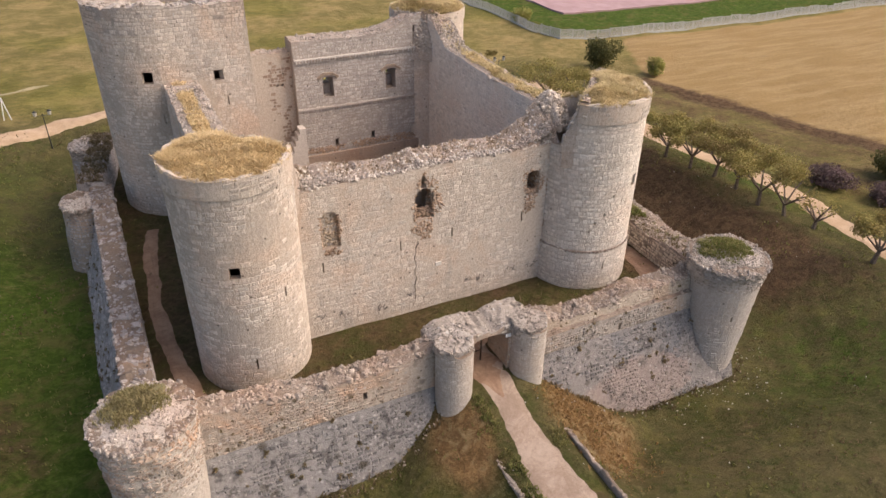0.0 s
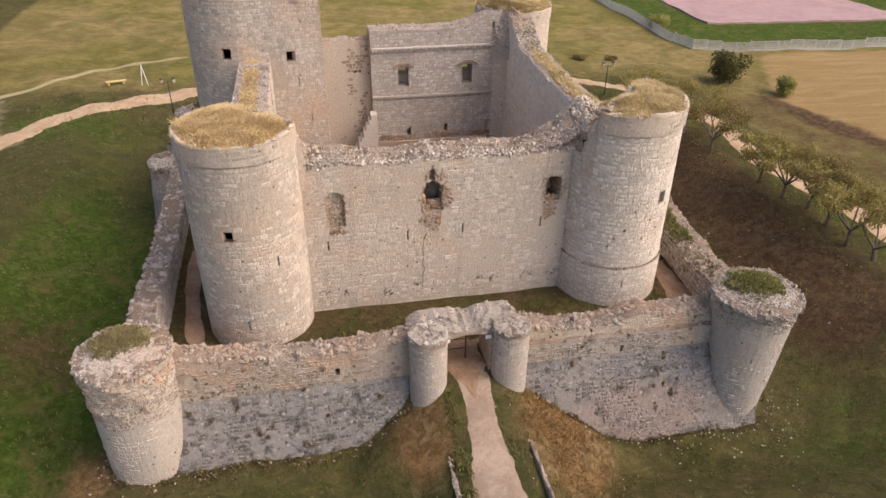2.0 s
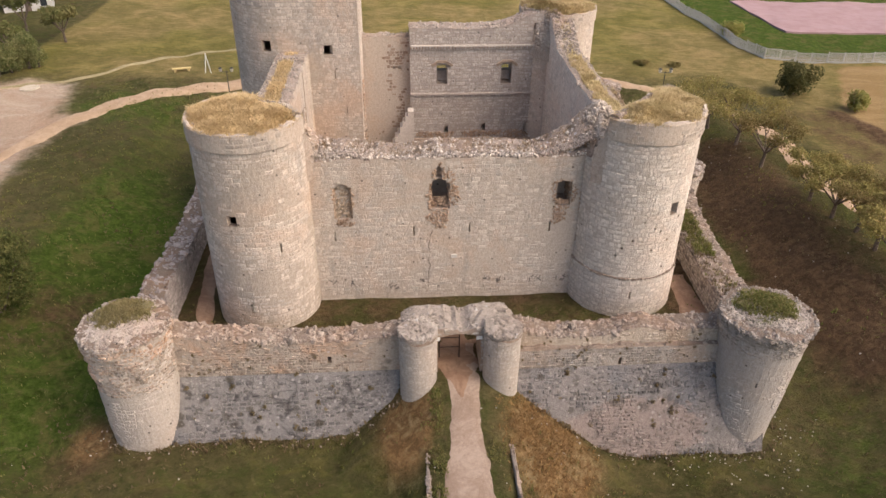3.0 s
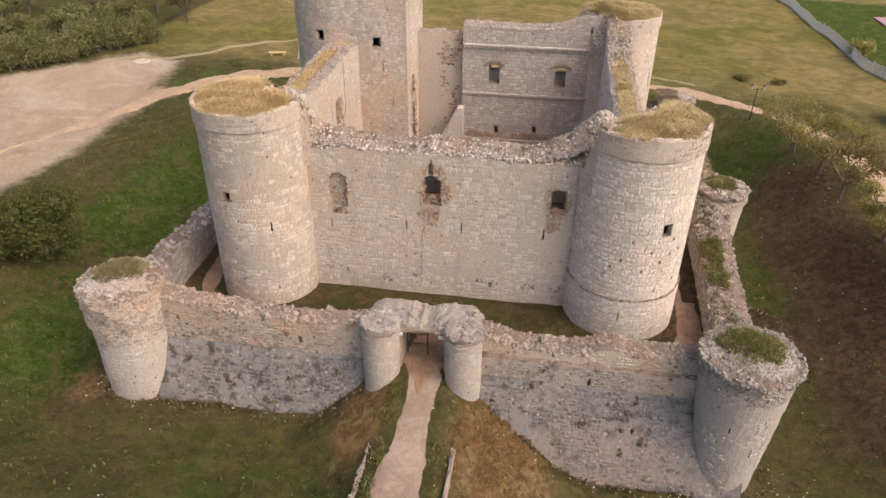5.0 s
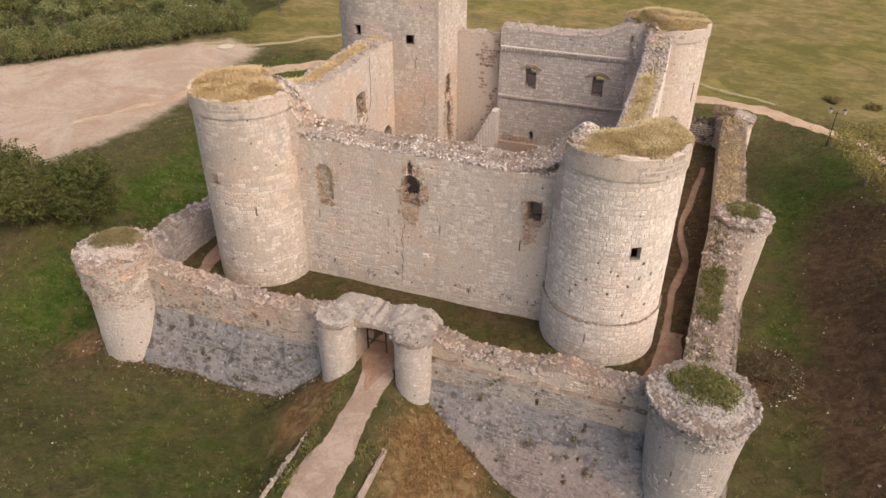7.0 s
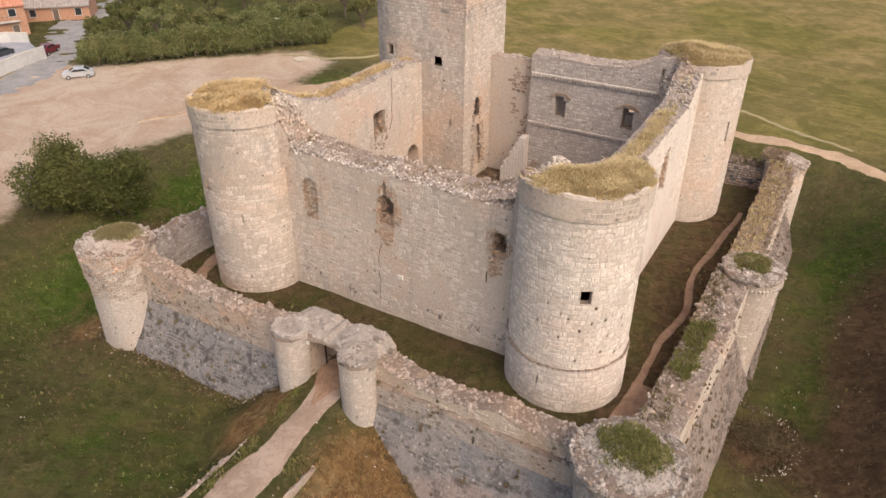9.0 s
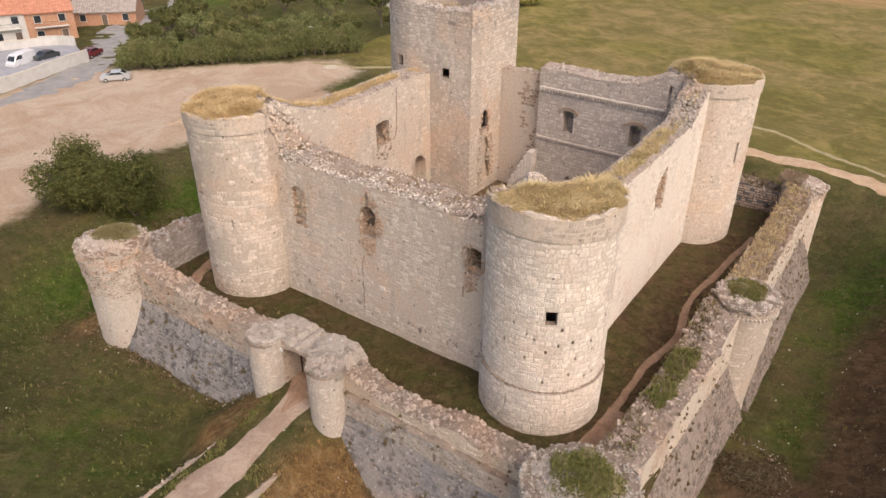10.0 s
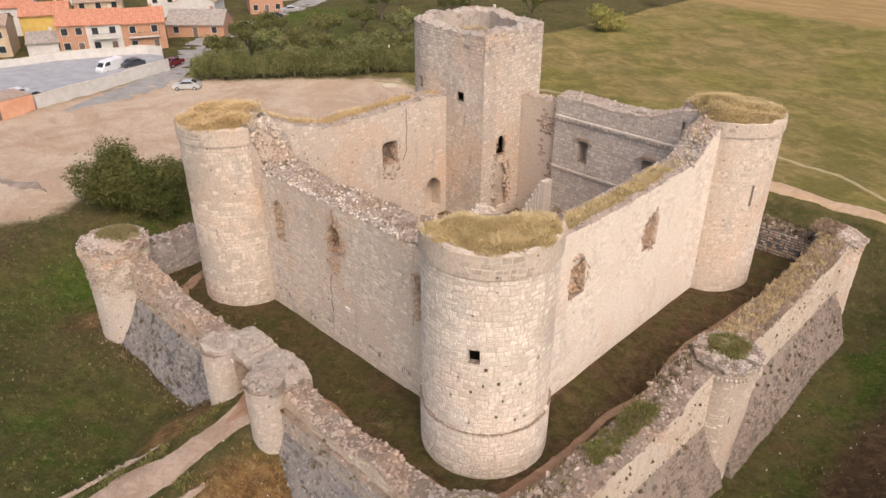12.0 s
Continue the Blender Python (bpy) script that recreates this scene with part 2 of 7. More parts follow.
class Line:
    """A run of points in plan, seen from its right-hand side; u is the length along it."""

    def __init__(self, pts, closed=False):
        p = [Vector(q) for q in pts]
        if closed:
            p.append(p[0].copy())
        self.p = p
        self.s = [0.0]
        for a, b in zip(p, p[1:]):
            self.s.append(self.s[-1] + (b - a).length)
        self.length = self.s[-1]
        self.closed = closed
        seg = [(b - a).normalized() for a, b in zip(p, p[1:])]
        self.n = []
        for i in range(len(p)):
            before = seg[i - 1] if i > 0 else (seg[-1] if closed else seg[0])
            after = seg[i] if i < len(seg) else (seg[0] if closed else seg[-1])
            bend = before.dot(after)
            t = (before + after).normalized()
            k = 1.0 / max(0.6, math.sqrt((1 + bend) / 2))
            self.n.append(Vector((t.y, -t.x)) * k)

    def at(self, u, w=0.0):
        u = min(max(u, 0.0), self.length)
        lo, hi = 0, len(self.s) - 2
        while lo < hi:
            mid = (lo + hi + 1) // 2
            if self.s[mid] <= u:
                lo = mid
            else:
                hi = mid - 1
        f = (u - self.s[lo]) / max(1e-9, self.s[lo + 1] - self.s[lo])
        q = self.p[lo].lerp(self.p[lo + 1], f)
        n = self.n[lo].lerp(self.n[lo + 1], f)
        return q.x + n.x * w, q.y + n.y * w


def ring(cx, cy, r, count=48, start=0.0):
    return Line([(cx + r * math.cos(start + 2 * math.pi * i / count), cy + r * math.sin(start + 2 * math.pi * i / count)) for i in range(count)], True)


def reach(op, u):
    """The hole of an opening (u0, u1, z0, z1, depth, arch) over the place u."""
    u0, u1, z0, z1, depth, arch = op
    f = (u - (u0 + u1) / 2) / ((u1 - u0) / 2)
    return z0, z1 - arch * (f * f)


def shell(name, line, thick, z0, top, mat, parent=None, openings=(), lean=None, knots=(), step=0.5, label="", back_top=None, floor=True, crumble=0.22, low_mat=None, low_z=-0.9, cap_mat=None):
    """A wall of the given thickness behind the line, with a ragged top, and openings that go through it or end in it."""
    us = {0.0, line.length}
    n = max(2, int(line.length / step))
    us |= {line.length * i / n for i in range(n + 1)}
    us |= set(line.s)
    for o in openings:
        us |= {o[0] + (o[1] - o[0]) * i / 6 for i in range(7)} if o[5] else {o[0], o[1]}
    us = sorted(u for u in us if 0 <= u <= line.length)
    us = [u for i, u in enumerate(us) if i == 0 or u - us[i - 1] > 1e-4]
    lean = lean or (lambda z, u=0: 0.0)
    verts, faces, index = [], [], {}

    def v(u, w, z):
        key = (round(u, 4), round(w, 4), round(z, 4))
        if key not in index:
            index[key] = len(verts)
            ww = w + lean(z, u) if w > -thick + 1e-6 else w
            verts.append((*line.at(u, ww), z))
        return index[key]

    holes = []
    for a, b in zip(us, us[1:]):
        mid = (a + b) / 2
        hs = []
        for o in openings:
            if o[0] - 1e-6 <= a and b <= o[1] + 1e-6:
                lo, hi = reach(o, mid)
                hs.append((lo, hi, min(o[4], thick)))
        holes.append(sorted(hs))

    def intervals(z_lo, za, zb, hs):
        out, cur = [], (z_lo, z_lo)
        for lo, hi, d in hs:
            out.append((cur, (lo, lo)))
            cur = (hi, hi)
        out.append((cur, (za, zb)))
        return out

    def quads(a, b, w, lo, hi, flip):
        cuts = [k for k in knots if max(lo) < k < min(hi)] if w == 0 else []
        rows = [lo] + [(k, k) for k in cuts] + [hi]
        for r, s in zip(rows, rows[1:]):
            f = [v(a, w, r[0]), v(b, w, r[1]), v(b, w, s[1]), v(a, w, s[0])]
            faces.append(f[::-1] if flip else f)

    for i, (a, b) in enumerate(zip(us, us[1:])):
        ta, tb = top(a), top(b)
        ba, bb = (back_top(a), back_top(b)) if back_top else (ta, tb)
        for lo, hi in intervals(z0, ta, tb, holes[i]):
            quads(a, b, 0.0, lo, hi, False)
        for lo, hi in intervals(z0, ba, bb, [h for h in holes[i] if h[2] >= thick]):
            quads(a, b, -thick, lo, hi, True)
        rows = []
        for j in range(6):
            f = j / 5
            pair = []
            for u, zt, zb in ((a, ta, ba), (b, tb, bb)):
                lump = 0.0 if j in (0, 5) else crumble * (wob(u, f * thick, line.length, 1.1) + 0.6 * wob(u, f * thick, 3.3, 2.9) + 0.25)
                pair.append(v(u, -f * thick, zt + (zb - zt) * f + lump))
            rows.append(pair)
        for p, q in zip(rows, rows[1:]):
            faces.append([p[0], p[1], q[1], q[0]])
        if floor:
            faces.append([v(a, -thick, z0), v(b, -thick, z0), v(b, 0.0, z0), v(a, 0.0, z0)])
        for lo, hi, d in holes[i]:
            faces.append([v(a, 0.0, lo), v(b, 0.0, lo), v(b, -d, lo), v(a, -d, lo)])
            faces.append([v(a, -d, hi), v(b, -d, hi), v(b, 0.0, hi), v(a, 0.0, hi)])
            if d < thick:
                faces.append([v(a, -d, lo), v(b, -d, lo), v(b, -d, hi), v(a, -d, hi)])
        left = holes[i - 1] if i > 0 else []
        for hs, other, flip in ((holes[i], left, False), (left, holes[i], True)):
            for lo, hi, d in hs:
                cut = [h for h in other if h[0] < hi and h[1] > lo]
                rest = [(lo, hi)] if not cut else [(lo, max(lo, cut[0][0])), (min(hi, cut[0][1]), hi)]
                for p, q in rest:
                    if q - p > 1e-4:
                        f = [v(a, 0.0, p), v(a, -d, p), v(a, -d, q), v(a, 0.0, q)]
                        faces.append(f[::-1] if flip else f)
    if not line.closed:
        for u, flip in ((0.0, False), (line.length, True)):
            bt = back_top(u) if back_top else top(u)
            rows = [z0] + [k for k in knots if z0 < k < top(u)] + [top(u)]
            f = [v(u, 0.0, z) for z in rows] + [v(u, -thick, bt), v(u, -thick, z0)]
            faces.append(f if flip else f[::-1])
    slots = []
    for f in faces:
        c = [verts[i] for i in f]
        nrm = (Vector(c[1]) - Vector(c[0])).cross(Vector(c[2]) - Vector(c[0]))
        zc = sum(q[2] for q in c) / len(c)
        up = nrm.length > 1e-9 and nrm.z / nrm.length > 0.55 and zc > z0 + 2
        slots.append(1 if up else 2 if low_mat and zc < low_z else 0)
    return mesh_object(name, verts, faces, mat, parent, label, mats=[mat, cap_mat or M_bed, low_mat or mat], slots=slots)


def block_mesh(name, seed, mat, rough):
    """One unit block: length 1 along x, height 1 along z, proud 1 along -y, with a worn face."""
    r = random.Random(seed)
    j = lambda s: r.uniform(-s, s)
    vs = [(-0.5, 0.6, -0.5), (0.5, 0.6, -0.5), (0.5, 0.6, 0.5), (-0.5, 0.6, 0.5)]
    i = 0.07 + rough * 0.1
    for sx, sz in ((-1, -1), (1, -1), (1, 1), (-1, 1)):
        vs.append((sx * (0.5 - i + j(0.05 + rough * 0.1)), -1.0 + j(0.35), sz * (0.5 - i + j(0.05 + rough * 0.1))))
    fs = [(4, 5, 6, 7), (0, 1, 5, 4), (1, 2, 6, 5), (2, 3, 7, 6), (3, 0, 4, 7)]
    me = bpy.data.meshes.new(name)
    me.from_pydata(vs, [], fs)
    me.materials.append(mat)
    return me


def masonry(parent, line, z0, top, mat, mat_piece, course=0.36, length=(0.4, 0.8), proud=0.04, openings=(), lean=None,
            zone=None, name="stone", rough=0.2, gap=0.02, seed=1, lost=0.03, label="", limit=300, plaster=0.0, wild=0.0):
    """Courses of blocks on a wall's face. Those in the zone (u0, u1, z0, z1) are parts of their own, the rest is one mesh."""
    r = random.Random(seed)
    lean = lean or (lambda z, u=0: 0.0)
    shapes = [block_mesh(name, seed * 31 + k, mat_piece, rough) for k in range(8)] if zone else []
    verts, faces, singles = [], [], 0
    highest = max(top(line.length * i / 60) for i in range(61))
    z = z0
    while z < highest:
        h = course * r.uniform(0.8, 1.2)
        u = -r.uniform(0, length[1])
        while u < line.length:
            du = r.uniform(*length)
            a, b = max(u, 0.0), min(u + du, line.length)
            u += du
            if b - a < 0.12 or r.random() < lost:
                continue
            zc, uc = z + h / 2, (a + b) / 2
            if z + h * 0.9 > top(uc):
                continue
            hit = False
            for o in openings:
                if a < o[1] and b > o[0]:
                    lo, hi = reach(o, min(max(uc, o[0]), o[1]))
                    if z < hi and z + h > lo:
                        if a < o[0] - 0.12:
                            b = o[0]
                        elif b > o[1] + 0.12:
                            a = o[1]
                        else:
                            hit = True
            if hit or b - a < 0.1:
                continue
            uc = (a + b) / 2
            hw, hh, p = (b - a) / 2 - gap * r.uniform(0.3, 1), h / 2 - gap * r.uniform(0.3, 1), proud * r.uniform(0.4, 1.3)
            if plaster and wob(uc, zc, seed, 0.33) + 0.5 * wob(uc, zc, seed, 1.1) + r.uniform(-0.25, 0.25) < plaster - 0.6:
                continue
            zc += r.uniform(-wild, wild)
            hh *= 1 + r.uniform(-wild, wild) * 3
            if zone and singles < limit and zone[0] < uc < zone[1] and zone[2] < zc < zone[3]:
                x0, y0 = line.at(a, lean(zc, a))
                x1, y1 = line.at(b, lean(zc, b))
                d = Vector((x1 - x0, y1 - y0, 0)).normalized()
                lo3, hi3 = Vector((*line.at(uc, lean(z, uc)), z)), Vector((*line.at(uc, lean(z + h, uc)), z + h))
                up = (hi3 - lo3).normalized()
                out = d.cross(up)
                m = Matrix.Identity(4)
                for row in range(3):
                    m[row][0], m[row][1], m[row][2] = d[row] * 2 * hw, -out[row] * p, up[row] * 2 * hh
                    m[row][3] = (lo3[row] + hi3[row]) / 2
                ob = new(name, r.choice(shapes))
                ob.parent = parent
                ob.matrix_world = m
                singles += 1
                continue
            k = len(verts)
            i = 0.015 + rough * 0.05
            j = 0.012 + rough * 0.06
            for su, sz in ((-1, -1), (1, -1), (1, 1), (-1, 1)):
                zz, uu = zc + sz * hh + r.uniform(-wild, wild) * 0.7, uc + su * hw + r.uniform(-wild, wild) * 0.7
                verts.append((*line.at(uu, -0.03 + lean(zz, uu)), zz))
            for su, sz in ((-1, -1), (1, -1), (1, 1), (-1, 1)):
                zz = zc + sz * (hh - i) + r.uniform(-j, j)
                uu = uc + su * (hw - i) + r.uniform(-j, j)
                verts.append((*line.at(uu, p + r.uniform(-0.3, 0.3) * proud + lean(zz, uu)), zz))
            faces += [(k + 4, k + 5, k + 6, k + 7), (k, k + 1, k + 5, k + 4), (k + 1, k + 2, k + 6, k + 5), (k + 2, k + 3, k + 7, k + 6), (k + 3, k, k + 4, k + 7)]
        z += h
    ob = mesh_object("masonry" if name == "stone" else "rim_masonry", verts, faces, mat, parent, label)
    return tagged(ob, kind="stuff")


ICO = None


def boulders(name, places, mat, parent=None, seed=5, label="", category=""):
    """Loose stones of many shapes, joined: (x, y, z, size) each."""
    global ICO
    if ICO is None:
        bm = bmesh.new()
        bmesh.ops.create_icosphere(bm, subdivisions=1, radius=1.0)
        ICO = ([v.co.copy() for v in bm.verts], [[v.index for v in f.verts] for f in bm.faces])
        bm.free()
    r = random.Random(seed)
    verts, faces = [], []
    for x, y, z, s in places:
        k = len(verts)
        turn = Euler((r.gauss(0, 0.8), r.gauss(0, 0.8), r.uniform(0, 6))).to_matrix()
        sc = Vector((r.uniform(0.75, 1.4), r.uniform(0.6, 1.1), r.uniform(0.4, 0.85)))
        for c in ICO[0]:
            q = turn @ Vector((c.x * sc.x, c.y * sc.y, c.z * sc.z)) * s * r.uniform(0.72, 1.2)
            verts.append((x + q.x, y + q.y, z + q.z))
        faces += [[i + k for i in f] for f in ICO[1]]
    ob = mesh_object(name, verts, faces, mat, parent, label)
    return tagged(ob, kind="stuff", category=category)


def blades(name, places, mat, label, category="grass", parent=None, height=(0.2, 0.5), width=0.035, bend=0.5, seed=3, per=3):
    """Tufts of bent blades at (x, y, z, size), joined."""
    r = random.Random(seed)
    verts, faces = [], []
    for x, y, z, s in places:
        for _ in range(per):
            a, h = r.uniform(0, 2 * math.pi), r.uniform(*height) * s
            dx, dy = math.cos(a), math.sin(a)
            ox, oy = r.uniform(-0.12, 0.12), r.uniform(-0.12, 0.12)
            w = width * r.uniform(0.6, 1.4) * s
            b = bend * h * r.uniform(0.2, 1.2)
            k = len(verts)
            verts += [(x + ox - dy * w, y + oy + dx * w, z - 0.05), (x + ox + dy * w, y + oy - dx * w, z - 0.05),
                      (x + ox + dx * b * 0.4 + dy * w * 0.7, y + oy + dy * b * 0.4 - dx * w * 0.7, z + h * 0.65),
                      (x + ox + dx * b * 0.4 - dy * w * 0.7, y + oy + dy * b * 0.4 + dx * w * 0.7, z + h * 0.65),
                      (x + ox + dx * b, y + oy + dy * b, z + h)]
            faces += [(k, k + 1, k + 2, k + 3), (k + 3, k + 2, k + 4)]
    ob = mesh_object(name, verts, faces, mat, parent)
    return tagged(ob, label, category, kind="stuff")


def foliage(name, blobs, count, size, mat, parent=None, label="", seed=2, hollow=0.55, flat=False):
    """A crown of many small leaf clumps inside blobs (x, y, z, rx, ry, rz), with gaps and an uneven outline."""
    r = random.Random(seed)
    total = sum(b[3] * b[4] + b[4] * b[5] for b in blobs)
    verts, faces = [], []
    for bi, (cx, cy, cz, rx, ry, rz) in enumerate(blobs):
        for _ in range(int(count * (rx * ry + ry * rz) / total)):
            d = Vector((r.gauss(0, 1), r.gauss(0, 1), r.gauss(0, 1))).normalized()
            lump = 0.82 + 0.45 * noise.noise(Vector((d.x * 2.3 + bi * 7, d.y * 2.3, d.z * 2.3 + seed)))
            q = (hollow + (1 - hollow) * r.random() ** 0.6) * lump
            if noise.noise(Vector((d.x * 4 + seed, d.y * 4 + bi, d.z * 4))) < -0.32:
                continue
            p = Vector((cx + d.x * rx * q, cy + d.y * ry * q, cz + d.z * rz * q))
            s = size * r.uniform(0.5, 1.5)
            n = (d + Vector((r.uniform(-1, 1), r.uniform(-1, 1), r.uniform(-0.6, 1)))).normalized()
            t = n.orthogonal().normalized()
            t.rotate(Matrix.Rotation(r.uniform(0, 6.28), 3, n))
            b = n.cross(t)
            k = len(verts)
            verts += [tuple(p + t * s), tuple(p + b * s * 0.55 + n * s * 0.25), tuple(p - t * s), tuple(p - b * s * 0.55 + n * s * 0.2)]
            faces.append((k, k + 1, k + 2, k + 3))
    return mesh_object(name, verts, faces, mat, parent, label)


def limb(verts, faces, a, b, ra, rb, sides=6):
    a, b = Vector(a), Vector(b)
    d = (b - a).normalized()
    t = d.orthogonal().normalized()
    s = d.cross(t)
    k = len(verts)
    for p, q in ((a, ra), (b, rb)):
        for i in range(sides):
            an = 2 * math.pi * i / sides
            verts.append(tuple(p + t * (q * math.cos(an)) + s * (q * math.sin(an))))
    for i in range(sides):
        j = (i + 1) % sides
        faces.append((k + i, k + j, k + sides + j, k + sides + i))


def box_bm(bm, x0, x1, y0, y1, z0, z1):
    m = Matrix.LocRotScale(((x0 + x1) / 2, (y0 + y1) / 2, (z0 + z1) / 2), None, (x1 - x0, y1 - y0, z1 - z0))
    return bmesh.ops.create_cube(bm, size=1.0, matrix=m)["verts"]


def smooth01(v):
    v = np.clip(v, 0.0, 1.0)
    return v * v * (3 - 2 * v)

# ---- the ground ----
WARD = -0.8
BOX = (-4.2, 40.9, 30.6, 79.0)


def land(x, y):
    """Height of the ground: the ward's platform, the dry ditch round it, the causeway and the fields."""
    x, y = np.asarray(x, float), np.asarray(y, float)
    ox = np.maximum(np.maximum(BOX[0] - x, x - BOX[1]), 0)
    oy = np.maximum(np.maximum(BOX[2] - y, y - BOX[3]), 0)
    d = np.hypot(ox, oy)
    inside = np.minimum(np.minimum(x - BOX[0], BOX[1] - x), np.minimum(y - BOX[2], BOX[3] - y))
    around = np.clip(-2.2 - 0.02 * (x - 20), -4.2, -0.9)
    bottom = -5.1 - 1.9 * smooth01((x - 8) / 28)
    z = bottom + (around - bottom) * smooth01((d - 3.5) / 12.5)
    wave = 0.18 * np.sin(x * 0.31 + 1.3) * np.cos(y * 0.27) + 0.1 * np.sin(x * 0.83 + y * 0.6) + 0.05 * np.sin(x * 1.9 - y * 1.7)
    z = z + wave
    ramp = -0.85 + (31 - y) * -0.23
    ramp = np.where(y > 31, -0.85, np.where(y < 24.5, -2.35 - (24.5 - y) * 0.03, ramp))
    off = np.abs(x - 18.6) - 2.1
    bank = ramp - np.maximum(off, 0) * (0.62 + 0.1 * np.sin(y * 0.9)) + wave * 0.4
    z = np.where((y < 33) & (off < 9), np.maximum(z, bank), z)
    z = np.where(inside > 0.5, WARD + wave * 0.35, np.where(inside > 0, WARD + (z - WARD) * (1 - inside / 0.5), z))
    return z


def land_at(x, y):
    return float(land(x, y))


def in_poly(px, py, poly):
    inside = np.zeros(px.shape, bool)
    for (x0, y0), (x1, y1) in zip(poly, poly[1:] + poly[:1]):
        cross = ((y0 > py) != (y1 > py)) & (px < (x1 - x0) * (py - y0) / (y1 - y0 + 1e-9) + x0)
        inside ^= cross
    return inside


def soft_poly(px, py, poly, w):
    """1 inside, fading to 0 over w outside and inside the border."""
    d = np.full(px.shape, 1e9)
    for (x0, y0), (x1, y1) in zip(poly, poly[1:] + poly[:1]):
        dx, dy = x1 - x0, y1 - y0
        t = np.clip(((px - x0) * dx + (py - y0) * dy) / (dx * dx + dy * dy), 0, 1)
        d = np.minimum(d, np.hypot(px - x0 - t * dx, py - y0 - t * dy))
    return smooth01(0.5 + np.where(in_poly(px, py, poly), d, -d) / (2 * w))


def axis(lo, hi, fine, far):
    a = list(np.arange(lo, hi + fine / 2, fine))
    s = fine
    while a[-1] < far:
        s *= 1.09
        a.append(a[-1] + s)
    s = fine
    while a[0] > -far:
        s *= 1.09
        a.insert(0, a[0] - s)
    return np.array(a)


PLAZA = [(-23.5, 80), (-26, 70), (-25.5, 58), (-27.5, 50), (-28.5, 41), (-23, 32), (-26, 18), (-62, 18), (-60, 42), (-67, 66), (-58, 69), (-37, 93), (-30, 92), (-27, 80)]
FIELD = [(74, 80), (79, 66), (83, 54), (87, 40), (95, 10), (400, 10), (400, 103), (86, 102.5)]
STUBBLE = [(-60, 212), (60, 205), (400, 160), (400, 260), (60, 300), (-60, 300)]
COURT_GRASS = [(75.2, 108), (170, 107), (170, 170), (73.4, 160)]

gx, gy = axis(-30, 66, 0.6, 2500), axis(8, 104, 0.6, 2500)
GX, GY = np.meshgrid(gx, gy)
GZ = land(GX, GY)
nx, ny = len(gx), len(gy)
verts = np.stack([GX.ravel(), GY.ravel(), GZ.ravel()], 1)
idx = np.arange(nx * ny).reshape(ny, nx)
quads = np.stack([idx[:-1, :-1].ravel(), idx[:-1, 1:].ravel(), idx[1:, 1:].ravel(), idx[1:, :-1].ravel()], 1)
me = bpy.data.meshes.new("ground")
me.from_pydata(verts.tolist(), [], quads.tolist())
me.polygons.foreach_set("use_smooth", [True] * len(quads))
ground = tagged(new("ground", me), "uneven ground of grass, dry weeds and bare earth round the castle", "ground", kind="structure")
X, Y = GX.ravel(), GY.ravel()


def blob(cx, cy, rx, ry, k=1.0):
    return k * np.exp(-((X - cx) / rx) ** 2 - ((Y - cy) / ry) ** 2)


ward = ((X > BOX[0]) & (X < BOX[1]) & (Y > BOX[2]) & (Y < BOX[3])).astype(float)
court = smooth01(np.minimum(np.minimum(X - 5, 33 - X), np.minimum(Y - 40, 68 - Y)) / 1.5)
bare = np.maximum(soft_poly(X, Y, PLAZA, 3.0), court * 0.3)
mound = np.maximum(blob(24.2, 26.3, 3.0, 4.4, 1.2), np.maximum(blob(14.9, 27.2, 1.8, 3.2, 1.25), blob(-6.0, 29.6, 1.6, 1.8, 0.95)))
grass_court = soft_poly(X, Y, COURT_GRASS, 1)
dry = (1 - grass_court) * np.clip(smooth01((Y - 88) / 14) * 0.8 * (X > -40) + smooth01((X - 61) / 6) * (Y > 20) * 0.55 + soft_poly(X, Y, [(-16, 82), (-16, 70), (-8, 70), (-8, 84)], 3) * 0.3 + ward * 0.06, 0, 1)
field = np.maximum(soft_poly(X, Y, FIELD, 0.8), soft_poly(X, Y, STUBBLE, 1.5))
brown = np.clip(blob(51, 41, 4, 8, 0.4) + 0.8 * soft_poly(X, Y, [(48.5, 33), (56, 30), (57, 72), (52, 74), (50, 60)], 5) + blob(-6, 28, 2.6, 2.6, 0.6) + blob(-10, 66, 3, 7, 0.35) + blob(-18, 36, 8, 6, 0.25) + blob(-12, 43, 4, 6, 0.45) + blob(-20, 24, 8, 6, 0.4) + blob(44.5, 46, 2.6, 3.6, 0.9) + ward * 0.42 + court * 0.7 + blob(37, 50, 2, 20, 0.3) + blob(50, 62, 3.5, 15, 0.5) + blob(28, 33, 6, 1.2, 0.4) + 0.4 * soft_poly(X, Y, [(65, 84), (67, 60), (67, 30), (90, 20), (85, 46), (81, 58), (77, 70), (73, 82)], 2.5) + 0.75 * soft_poly(X, Y, [(72, 83), (75.5, 70), (79.5, 58), (83, 46), (88, 24), (92.5, 18), (88.5, 40), (84, 54), (80, 66), (75, 82)], 1.6), 0, 1)
